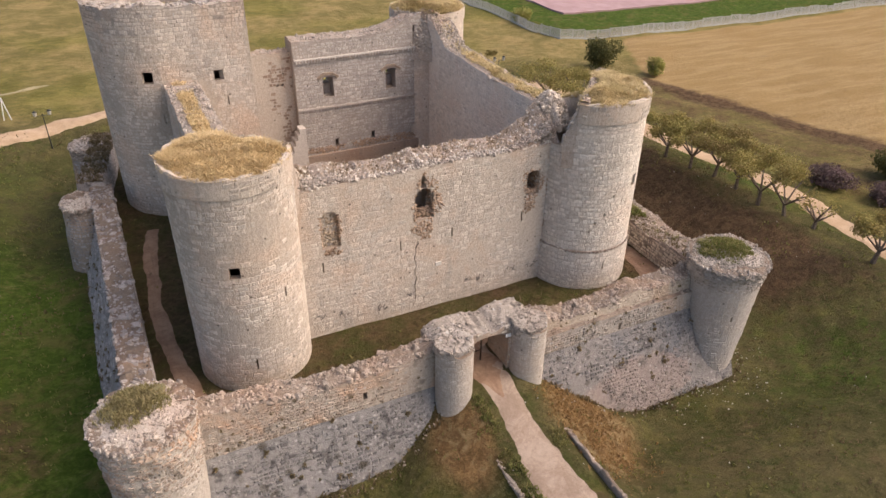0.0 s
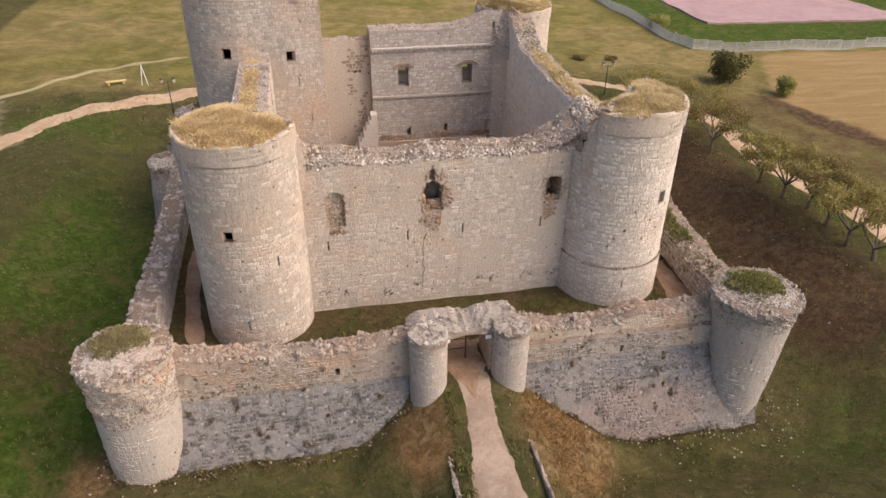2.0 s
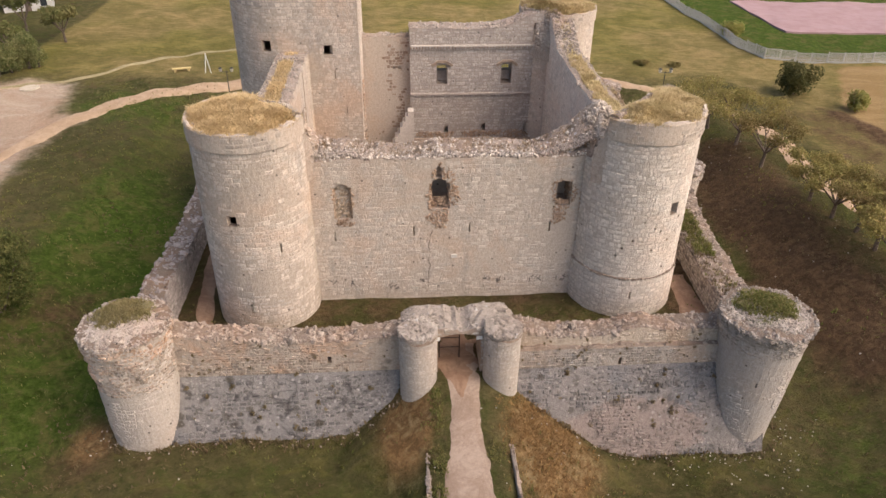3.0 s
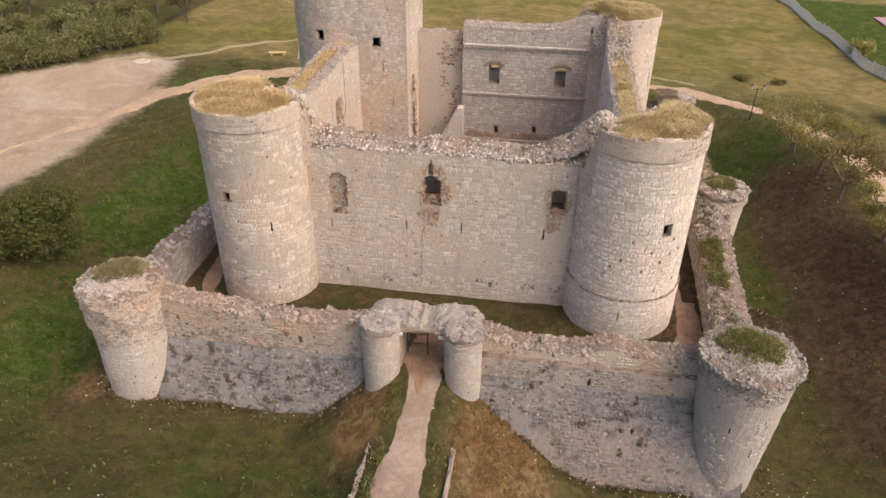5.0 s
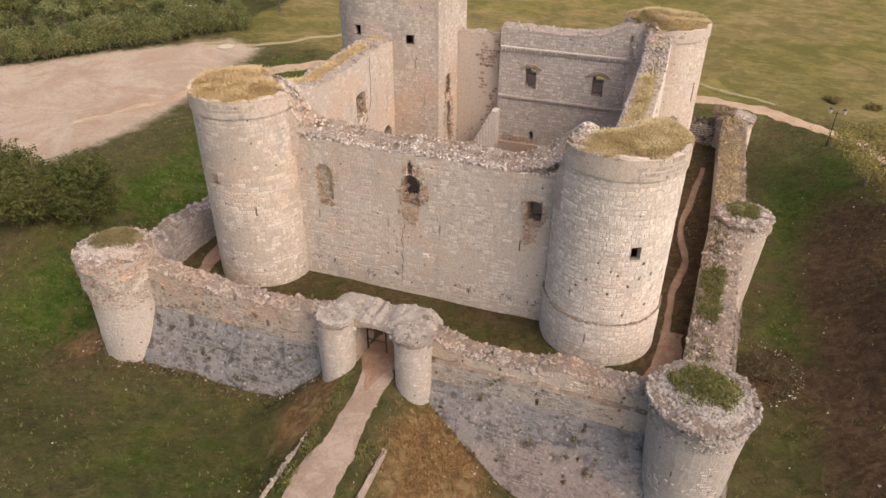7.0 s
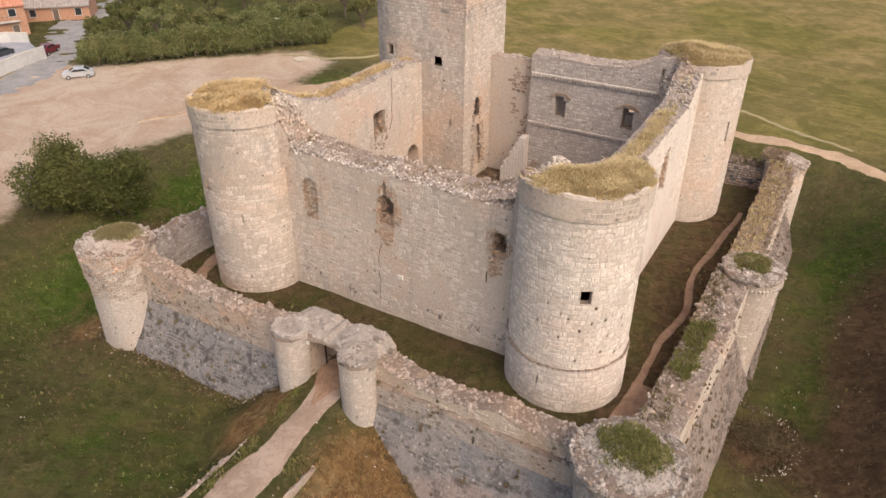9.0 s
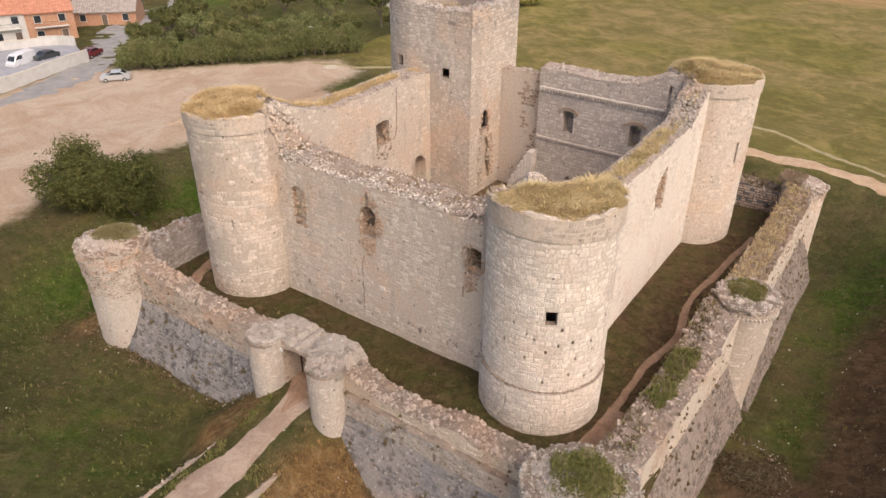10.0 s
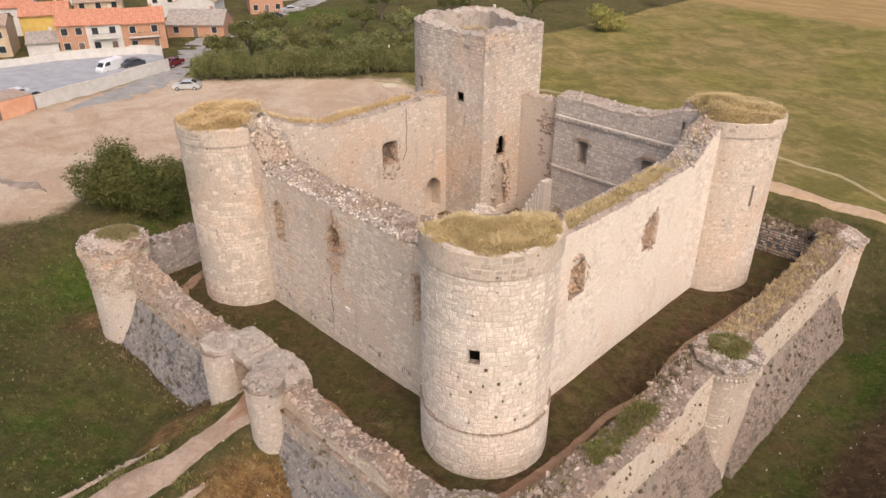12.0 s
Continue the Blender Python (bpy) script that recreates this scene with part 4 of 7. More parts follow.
# south-west and south-east towers, north-east tower
LT = (5.0, 39.0, 3.68)
RT = (31.5, 39.5, 3.85)
BT = (31.6, 69.0, 3.85)
t = round_tower("round_tower", "pale limestone round tower with orange dry grass on top", *LT, -1.6, 13.0, 14.15,
                [(-106, 8.2, 0.68, 0.72, 0.4), (-60, 5.9, 0.1, 0.7, 0.4), (-99, 1.3, 0.1, 0.85, 0.4), (-128, 4.0, 0.07, 0.5, 0.4)], None, (16.5, 22.5, 2.0, 12.0), 3, gorge=50, cut=0.55)
tower_top("thick orange-yellow dry grass on a tower top", t, LT[0], LT[1], 3.72, 14.1, 0.6, M_straw, 14000, 31, 50, 0.55, (0.12, 0.42))
pr = random.Random(77)
PITS = [(-118 + 9.5 * k + pr.uniform(-3, 3), pr.uniform(3.0, 7.4), pr.uniform(0.09, 0.2), pr.uniform(0.1, 0.24), 0.25) for k in range(14)]
t = round_tower("round_tower", "pale limestone round tower with olive dry grass and broken rim", *RT, -1.6, 12.9, 14.2,
                [(-60, 8.0, 0.66, 0.88, 0.4), (-95, 1.3, 0.09, 0.6, 0.4), (-62, 5.6, 0.16, 0.2, 0.3), (-20, 6.0, 0.12, 0.2, 0.3), (-80, 5.0, 0.14, 0.16, 0.3), (-50, 7.2, 0.18, 0.2, 0.3), (-40, 3.9, 0.14, 0.16, 0.3)] + PITS, 2.7, (18.5, 24.5, 2.0, 12.0), 5, gorge=135, cut=0.12, core=M_joint, bare=0.05, stones=(M_white_stone, M_white_piece))
rr = random.Random(505)
notch = []
for k in range(420):
    a = rr.uniform(0, 6.283)
    if wob(a * 3.1, 7.0) > -0.12:
        notch.append((RT[0] + (RT[2] + 0.1) * math.cos(a), RT[1] + (RT[2] + 0.1) * math.sin(a), 2.66 + rr.uniform(-0.07, 0.05), rr.uniform(0.05, 0.11)))
boulders("broken_joint", notch, plain_material("dark_broken_joint", (0.17, 0.125, 0.095), (0.28, 0.22, 0.175), 5.0), t, 506, "ragged broken joint round the tower foot")
tower_top("pale olive dry grass heaped on a tower top", t, RT[0], RT[1], 3.88, 14.12, 0.7, M_straw_olive, 14000, 32, 135, 0.12, (0.12, 0.42))
t = round_tower("round_tower", "warm limestone round tower with grassy top and narrow cleft", *BT, -1.6, 12.9, 13.9,
                [(-28, 8.0, 0.22, 1.8, 0.4)], None, None, 7, gorge=225, cut=0.8)
tower_top("dry grass on the far tower top", t, BT[0], BT[1], 3.8, 13.85, 0.95, M_straw_olive, 15000, 33, 225, 0.8, (0.15, 0.5))

# front wall
front_top = ragged(lambda u: 10.75, 0.18, 1.0)
front_back = ragged(ramp_of((0, 12.6), (1.5, 11.4), (4, 10.9), (10, 10.9), (17, 11.0), (19, 12.2), (20.5, 13.6)), 0.3, 2.0)
FX = 8.0
hole = lambda x0, x1, z0, z1, d, arch=0.0: (x0 - FX, x1 - FX, z0, z1, d, arch)
front_ops = [hole(10.2, 11.5, 6.2, 8.95, 0.34, 0.4), hole(16.9, 18.35, 6.85, 9.25, 2.1, 0.5), hole(17.35, 17.8, 9.25, 10.2, 0.7, 0.3), hole(25.9, 27.0, 6.9, 8.85, 1.9, 0.15),
             hole(10.1, 10.2, 4.4, 5.2, 0.6), hole(15.75, 15.85, 4.7, 5.5, 0.6), hole(19.75, 19.86, 4.85, 5.65, 0.6), hole(25.6, 25.72, 4.8, 5.6, 0.6)]
front_face = [hole(16.6, 18.6, 5.3, 6.9, 0.1, -0.5), hole(10.1, 11.6, 5.9, 6.2, 0.1), hole(25.5, 27.4, 6.0, 6.5, 0.1)]
wall_s = curtain("wall_south", "pale limestone curtain wall with three broken windows", (FX, 39.0), (28.4, 39.0), 2.8, -1.6, front_top, front_ops, None, (), (4.0, 12.0, 2.0, 6.3),
                 True, 11, front_face, 2600, (0.04, 0.14), back_top=front_back)
rr = random.Random(909)
pale = []
for _ in range(700):
    u, f = rr.uniform(0.3, 20.0), rr.random() ** 1.4
    pale.append((FX + u, 39.05 + 2.6 * f, front_top(u) * (1 - f) + front_back(u) * f + rr.uniform(0.0, 0.1), rr.uniform(0.05, 0.14)))
boulders("pale_rubble", pale, M_white_stone, wall_s, 910, "pale loose stones on the broken wall top")
M_eroded = stone_material("eroded_core", (0.5, 0.345, 0.24), (0.6, 0.45, 0.335), (0.28, 0.195, 0.15), (0.54, 0.37, 0.25), spots=0.7, spread=0.6, blotch=0.5, relief=1.0)

M_tan = stone_material("tan_rubble_fill", (0.52, 0.4, 0.29), (0.62, 0.51, 0.39), (0.32, 0.24, 0.18), (0.56, 0.42, 0.3), spots=0.4, relief=1.0)


def eroded(parent, cx, cz, rx, rz, seed, holes, y=38.985, turned=False):
    """A patch where the facing has fallen and the reddish core shows: small lumps over an uneven outline."""
    r = random.Random(seed)
    pl = []
    for _ in range(int(rx * rz * 210)):
        a, f = r.uniform(0, 6.283), math.sqrt(r.random())
        k = f * (0.8 + 0.35 * math.sin(a * 3 + seed) * 0.5 + r.uniform(-0.1, 0.15))
        x, z = cx + rx * k * math.cos(a), cz + rz * k * math.sin(a)
        if any(h[0] < x < h[1] and h[2] < z < h[3] for h in holes):
            continue
        d = r.uniform(0.0, 0.05)
        pl.append((y + d, x, z, r.uniform(0.05, 0.13)) if turned else (x, y + d, z, r.uniform(0.05, 0.13)))
    boulders("eroded_patch", pl, M_eroded, parent, seed, "reddish core where the facing has fallen")


HOLES = [(10.2, 11.5, 6.2, 8.95), (16.95, 18.3, 6.9, 9.2), (17.35, 17.8, 9.2, 10.2), (25.9, 27.0, 6.9, 8.85)]
for x0, x1, z0, z1, sd in ((10.2, 11.5, 6.2, 7.3, 21), (25.9, 27.0, 6.9, 7.2, 22), (10.2, 11.5, 7.3, 8.6, 23), (17.0, 18.3, 6.85, 7.6, 21)):
    rr = random.Random(sd)
    deep = (0.24 if z0 < 7 else 0.33) if x0 < 12 else 0.3
    boulders("rough_fill", [(rr.uniform(x0, x1), 39.0 + deep + rr.uniform(0, 0.1), rr.uniform(z0, z1), rr.uniform(0.08, 0.18)) for _ in range(80)], M_tan if x0 < 12 else M_eroded, wall_s, sd, "rough fill in a broken window")
for cx, cz, rx, rz, sd in ((10.85, 7.6, 0.85, 1.7, 1), (10.9, 5.9, 0.7, 0.45, 2), (18.35, 8.2, 0.75, 1.7, 3), (17.6, 9.6, 0.55, 0.8, 4), (17.6, 6.1, 0.95, 0.95, 5), (17.0, 7.6, 0.35, 1.0, 6), (26.4, 7.7, 1.0, 1.75, 7), (26.2, 6.0, 0.6, 0.6, 8), (27.95, 7.8, 0.4, 1.7, 9), (27.9, 4.6, 0.28, 1.3, 10)):
    eroded(wall_s, cx, cz, rx, rz, sd, HOLES)
for x0, x1, z0, z1, dp, sd in ((10.2, 11.5, 6.2, 8.6, 0.4, 1), (16.95, 18.3, 6.9, 9.0, 1.0, 2), (25.9, 27.0, 6.9, 8.6, 1.8, 3)):
    rr = random.Random(sd + 20)
    boulders("brick_jamb", [(x, 39.1 + rr.random() * dp, rr.uniform(z0, z1), rr.uniform(0.1, 0.2)) for x in (x0, x1) for _ in range(70)], M_eroded, wall_s, sd, "broken reddish brick jambs")

# left wall, right wall, back wall
left_top = ragged(ramp_of((0, 14.0), (1.2, 13.3), (3, 12.3), (6, 11.7), (10, 11.6), (17, 11.7), (20, 11.5)), 0.22, 3.0)
wall_w = curtain("wall_west", "sunlit limestone curtain wall with grass along its top", (6.6, 41.5), (6.6, 62.0), 2.7, -1.6, left_top,
                 [(11.6, 13.5, 6.3, 8.7, 2.2, 0.2), (16.9, 19.2, 0.0, 3.4, 1.3, 0.8)], seed=21, loose=900, plaster=0.62)
rr = random.Random(44)
boulders("broken_edge", [(6.6, 41.5 + rr.uniform(11.5, 14.1), rr.uniform(4.9, 6.1), rr.uniform(0.07, 0.2)) for _ in range(40)] + [(6.62, 41.5 + rr.choice((11.85, 13.65)) + rr.uniform(-0.12, 0.12), rr.uniform(5.8, 8.9), rr.uniform(0.06, 0.15)) for _ in range(30)], M_rubble, wall_w, 45)
boulders("rough_fill", [(6.45 - rr.uniform(0.0, 1.7), 41.5 + rr.choice((11.62, 13.5)) + rr.uniform(-0.08, 0.08), rr.uniform(6.3, 8.5), rr.uniform(0.1, 0.24)) for _ in range(120)] + [(6.5 - rr.uniform(0.0, 2.0), 41.5 + rr.uniform(11.7, 13.4), 6.3 + rr.uniform(-0.05, 0.1), rr.uniform(0.1, 0.24)) for _ in range(60)]
         + [(4.55, 41.5 + rr.uniform(11.7, 13.4), rr.uniform(6.4, 8.6), rr.uniform(0.12, 0.3)) for _ in range(60)], M_eroded, wall_w, 46, "brown broken reveal of a window")
cv, cf = [], []
for k in range(30):
    z = 11.3 - k * 0.17
    y = 56.15 + 0.16 * wob(z, 5.0, 0, 0.6) + 0.06 * wob(z, 2.0, 0, 2.0) - (0.12 * (k - 24) if k > 24 else 0)
    w = 0.03 + 0.03 * abs(wob(z, 6.0, 0, 1.1))
    cv += [(6.635, y - w, z), (6.635, y + w, z), (6.55, y + w, z), (6.55, y - w, z)]
for k in range(29):
    p, q = 4 * k, 4 * k + 4
    cf += [(p, p + 1, q + 1, q), (p + 1, p + 2, q + 2, q + 1), (p + 3, p, q, q + 3)]
mesh_object("crack", cv, cf, plain_material("dark_open_joint", (0.16, 0.115, 0.085), (0.22, 0.165, 0.125), 6.0, 1.0, 0.0), wall_w, "long open joint down the wall")
right_top = ragged(ramp_of((0, 12.8), (2.5, 11.5), (10, 11.3), (19.5, 11.5), (22, 13.0), (24, 13.9)), 0.2, 4.0)
wall_e = curtain("wall_east", "smooth limestone curtain wall with two blocked windows and a grassy top", (32.4, 42.0), (32.4, 66.0), 2.2, -1.6, right_top,
                 [(4.3, 6.1, 6.4, 9.4, 0.4, 0.8), (13.3, 15.3, 6.5, 9.4, 0.4, 0.8)], seed=31, loose=300, blocks=(M_white_stone, M_white_piece), core=M_white_stone, plaster=0.72)
for y0, z0 in ((46.3, 6.4), (55.3, 6.5)):
    rr = random.Random(int(y0))
    boulders("rough_fill", [(32.22 + rr.uniform(-0.06, 0.12), y0 + rr.uniform(0.05, 1.85), rr.uniform(z0 + 0.1, z0 + 2.4), rr.uniform(0.08, 0.19)) for _ in range(110)], M_eroded, wall_e, 3, "rough reddish fill of a blocked window")
    eroded(wall_e, y0 + 0.9, z0 + 1.5, 1.25, 1.8, int(y0), [(y0, y0 + 1.9, z0, z0 + 2.9)], 32.385, True)
M_brown_lintel = stone_material("brown_lintel", (0.33, 0.25, 0.19), (0.4, 0.31, 0.24), (0.2, 0.155, 0.12), (0.36, 0.26, 0.19))
M_north_core = stone_material("north_joints", (0.43, 0.375, 0.335), (0.48, 0.42, 0.375), (0.24, 0.21, 0.185), (0.4, 0.32, 0.265))
M_north = stone_material("grey_north_stone", (0.52, 0.465, 0.42), (0.65, 0.59, 0.535), (0.28, 0.25, 0.225), (0.5, 0.42, 0.35), spots=0.4, spread=0.7)
back_top = ragged(ramp_of((0, 11.5), (4.8, 11.5), (4.9, 12.5), (12, 12.35), (15, 12.7), (17, 13.6), (19, 14.2)), 0.15, 5.0)
wall_n = curtain("wall_north", "grey limestone curtain wall with two splayed windows and ledges", (16.2, 66.3), (30.25, 66.3), 2.4, -1.6, lambda u: back_top(u + 5),
                 [(2.75, 3.85, 6.7, 8.75, 2.4, 0.12), (9.45, 10.55, 6.7, 8.75, 2.4, 0.12), (3.6, 4.0, 1.3, 2.1, 1.0, 0), (7.6, 8.0, 1.5, 2.3, 1.0, 0), (12.2, 12.9, 0.6, 2.4, 1.2, 0.2), (12.5, 12.75, 11.0, 12.9, 0.4, 0.0)], seed=41, loose=500, plaster=0.0, rough=0.7, course=0.33, core=M_north_core, blocks=(M_north, M_north))
M_pink = stone_material("pink_plaster", (0.38, 0.275, 0.21), (0.42, 0.315, 0.245), (0.28, 0.23, 0.195), (0.4, 0.24, 0.165), spots=0.3, streak=0.6)
curtain("wall_north", "low pinkish plastered wall beside the keep", (11.3, 67.2), (16.2, 67.2), 1.5, -1.6, ragged(lambda u: 11.4, 0.15, 5.5), [(3.2, 3.45, 8.1, 8.4, 0.4, 0), (3.7, 3.95, 8.1, 8.4, 0.4, 0)], seed=43, loose=60, plaster=1.1, blocks=(M_pink, M_pink))
# added blocks that shut out the bright field, so the lower openings look dark
for xm in (19.5, 26.2):
    bm = bmesh.new()
    box_bm(bm, xm - 0.54, xm + 0.54, 67.5, 68.4, 6.72, 7.75)
    part("window_darkener", bm, M_north_core, wall_n, "block added to darken the lower half of a window")
bm = bmesh.new()
box_bm(bm, 16.3, 29.6, 66.1, 66.32, 5.55, 5.75)
part("string_course", bm, M_north_core, wall_n, "grey projecting ledge")
for xm in (19.5, 26.2):
    bm = bmesh.new()
    box_bm(bm, xm - 0.5, xm + 0.5, 66.12, 66.34, 8.95, 9.2)
    for s in (-1, 1):
        m = Matrix.Translation((xm + s * 0.75, 66.23, 8.86)) @ Matrix.Rotation(s * 0.55, 4, "Y") @ Matrix.Diagonal((0.75, 0.22, 0.24, 1))
        bmesh.ops.create_cube(bm, size=1.0, matrix=m)
    part("lintel", bm, M_brown_lintel, wall_n, "brown weathered bent lintel over a window")
# brown strip behind the corbels, its dark colour stands in for their shade
bm = bmesh.new()
box_bm(bm, 16.3, 29.6, 66.22, 66.31, 10.42, 10.62)
part("shade_strip", bm, M_brown_lintel, wall_n, "brown strip painted as the shade between the corbels")
bm = bmesh.new()
for i in range(44):
    x = 16.4 + i * 0.3
    box_bm(bm, x, x + 0.15, 66.05, 66.3, 10.4, 10.62)
part("dentil_row", bm, M_north, wall_n, "row of small stone corbels")
bm = bmesh.new()
box_bm(bm, 16.3, 29.6, 66.08, 66.3, 10.63, 10.76)
part("cornice", bm, M_north, wall_n, "thin ledge over the corbel row")
bm = bmesh.new()
box_bm(bm, 16.3, 29.5, 66.0, 66.32, -1.6, 0.7)
part("broken_footing", bm, M_pink, wall_n)

for cx, cz, rx, rz, sd in ((18.8, 1.1, 2.4, 0.5, 31), (23.6, 1.2, 2.6, 0.55, 32), (27.6, 1.0, 1.7, 0.7, 33)):
    eroded(wall_n, cx, cz, rx, rz, sd, [], 66.28)

# the keep: square towards the court, rounded outwards
KC, KR = (4.35, 66.85), 5.35
keep_pts = [(KC[0] + KR * math.cos(math.radians(a)), KC[1] + KR * math.sin(math.radians(a))) for a in range(90, 271, 6)] + [(11.4, 61.5), (11.4, 70.0)]
keep = thing("keep", "tall pale limestone keep, square inside and rounded outside, roofless", "tower")
kline = Line(keep_pts, True)
ktop = ragged(lambda u: 17.8, 0.34, 8.0, 0.8, 0.24)
arc_len = math.pi * KR
k_south = arc_len
kop = lambda x, z, w, h, d, arch=0.0: (k_south + (x - KC[0]) - w / 2, k_south + (x - KC[0]) + w / 2, z - h / 2, z + h / 2, d, arch)
k_east = k_south + (11.4 - KC[0])
keep_ops = [kop(8.5, 11.75, 0.82, 0.86, 0.45), kop(9.0, 9.4, 0.1, 0.8, 0.4), kop(9.9, 5.8, 0.09, 0.7, 0.4),
            (k_south - 2.0, k_south - 1.15, 11.65, 12.6, 0.45, 0), (k_south - 0.9, k_south - 0.8, 8.1, 9.0, 0.4, 0),
            (k_east + 2.1, k_east + 3.4, 5.9, 7.9, 0.45, 0.4), (k_east + 1.9, k_east + 4.0, 0.2, 5.0, 0.36, 1.4)]
shell("keep_wall", kline, 0.45, -1.6, lambda u: 15.6, M_core, keep, keep_ops, None, (), 0.5)
shell("keep_crown", kline, 1.7, 15.6, ktop, M_rubble_grey, keep, (), None, (), 0.4, crumble=0.35, cap_mat=M_lime)
masonry(keep, kline, -1.6, ktop, M_ashlar, M_ashlar_piece, 0.3, (0.2, 0.62), 0.017, keep_ops, None, (k_south, k_south + 6.5, 9.0, 17.0), seed=61, rough=0.4, plaster=0.3, wild=0.03, gap=0.016)
rr = random.Random(8)
boulders("rubble", strew(kline, 1.5, ktop, 700, (0.06, 0.18), 62), M_crown, keep, 63)
verts = [(*kline.at(kline.length * i / 60, -1.45), 16.2 + 0.3 * wob(i, 3, 1)) for i in range(60)]
mesh_object("roof_floor", verts + [(5.2, 66.5, 16.0)], [(i, (i + 1) % 60, 60) for i in range(60)], M_bed, keep, "rubble-strewn floor of the roofless top")
blades("dry_grass", [(x, y, 16.2, rr.uniform(0.5, 1)) for x, y in [(rr.uniform(1.5, 9.5), rr.uniform(63.5, 70)) for _ in range(260)]], M_straw_olive, "dry grass in the hollow top of the keep", seed=64)
boulders("broken_edge", [(11.42, 63.6 + rr.choice((0, 1.3)) + rr.uniform(-0.2, 0.2), rr.uniform(4.8, 8.0), rr.uniform(0.08, 0.22)) for _ in range(40)]
         + [(11.36, 63.4 + rr.choice((0, 2.1)) + rr.gauss(0, 0.22), rr.uniform(0.0, 5.0), rr.uniform(0.1, 0.3)) for _ in range(80)], M_rubble, keep, 66, "broken edge of the doorway")

# ruined stair in the court
ruin = thing("ruined_stair", "broken masonry stair against the court wall", "stair")
for i in range(7):
    bm = bmesh.new()
    box_bm(bm, 14.2 + 0.28 * i, 14.48 + 0.28 * i if i < 6 else 16.5, 64.6 + 0.08 * i, 66.25, -1.2, 0.9 + i * 0.55 + 0.15 * wob(i, 4))
    part("step", bm, M_north, ruin)
boulders("fallen_rubble", [(rr.uniform(12, 29), rr.uniform(60, 66), -0.75, rr.uniform(0.1, 0.35)) for _ in range(120)] + [(rr.uniform(7, 30), 42.2 + abs(rr.gauss(0, 0.8)), -0.7, rr.uniform(0.1, 0.4)) for _ in range(160)],
         M_rubble, None, 71, "rubble fallen along the court walls", "rubble")

# heaps of fallen core where the broken towers meet the walls
def heap(tower, cx, cy, r, z, height, seed):
    dome("fallen_core", cx, cy, r, z, height, M_crown, tower, seed, "heap of broken tower core", torn=0.3)
    rr = random.Random(seed)
    pl = []
    for _ in range(420):
        a, f = rr.uniform(0, 6.283), math.sqrt(rr.random())
        pl.append((cx + r * f * math.cos(a), cy + r * f * math.sin(a), z + height * (1 - f * f) + 0.1, rr.uniform(0.06, 0.24)))
    boulders("rubble", pl, M_core, tower, seed + 1)


heap(bpy.data.objects["round_tower"], 7.0, 41.0, 1.9, 11.3, 2.6, 831)
rr = random.Random(835)
boulders("broken_slope", [(rr.uniform(30.3, 32.35), y, right_top(y - 42.0) + rr.uniform(-0.05, 0.12), rr.uniform(0.06, 0.17)) for y in [65.9 - abs(rr.gauss(0, 3.2)) for _ in range(900)]], M_crown, wall_e, 836, "slope of small broken stone")
heap(bpy.data.objects["round_tower.001"], 29.0, 41.6, 1.7, 11.2, 2.3, 833)

# grass on the wall tops
def wall_grass(label, a, b, thick, top, count, mat, seed, height=(0.2, 0.5), lo=0.15, hi=0.95, where=None):
    line = Line([a, b])
    r = random.Random(seed)
    places = []
    while len(places) < count:
        u, f = r.uniform(0, line.length), r.uniform(lo, hi)
        if where and r.random() > where(u, f):
            continue
        x, y = line.at(u, -f * thick)
        places.append((x, y, top(u, f), r.uniform(0.6, 1.2)))
    return blades("wall_grass", places, mat, label, "grass", None, height, 0.03, 1.1, seed, 4)


wall_grass("straw grass along the west wall top", (6.6, 41.5), (6.6, 62.0), 2.7, lambda u, f: left_top(u) + 0.03, 2600, M_straw, 81, (0.1, 0.34), 0.35, 0.75, lambda u, f: 0.75 + 0.6 * wob(u, 4.0, 0, 0.5) - (0.6 if u > 16 else 0))
wall_grass("yellow grass along the east wall top", (32.4, 42.0), (32.4, 66.0), 2.2, lambda u, f: right_top(u) - 0.05, 4200, M_straw_olive, 82, (0.12, 0.42), 0.18, 0.8, lambda u, f: (1.0 if u < 17 else 0.12) * (1.0 if abs(f - 0.5 - 0.12 * wob(u, 1.0, 0, 0.5)) < 0.26 + 0.1 * wob(u, 6.0, 0, 1.1) else 0.1))
wall_grass("brown weeds along the broken front wall top", (FX, 39.0), (28.4, 39.0), 2.8, lambda u, f: front_top(u) * (1 - f) + front_back(u) * f - 0.05, 1500, M_pink_weed, 83, (0.1, 0.32), 0.2, 0.95)

# ---- the outer wall ----


def talus(z, u=0):
    return 0.0 if z > -0.9 else (-0.9 - z) * 0.42


def steep_talus(z, u=0):
    return 0.0 if z > -0.9 else (-0.9 - z) * 0.43


def west_slope(z, u=0):
    return 0.0 if z > 0.4 else (0.4 - z) * 0.36 + 0.1 * wob(u, z, 9.0, 0.7)


def east_talus(z, u=0):
    return 0.0 if z > -1.9 else (-1.9 - z) * 0.33


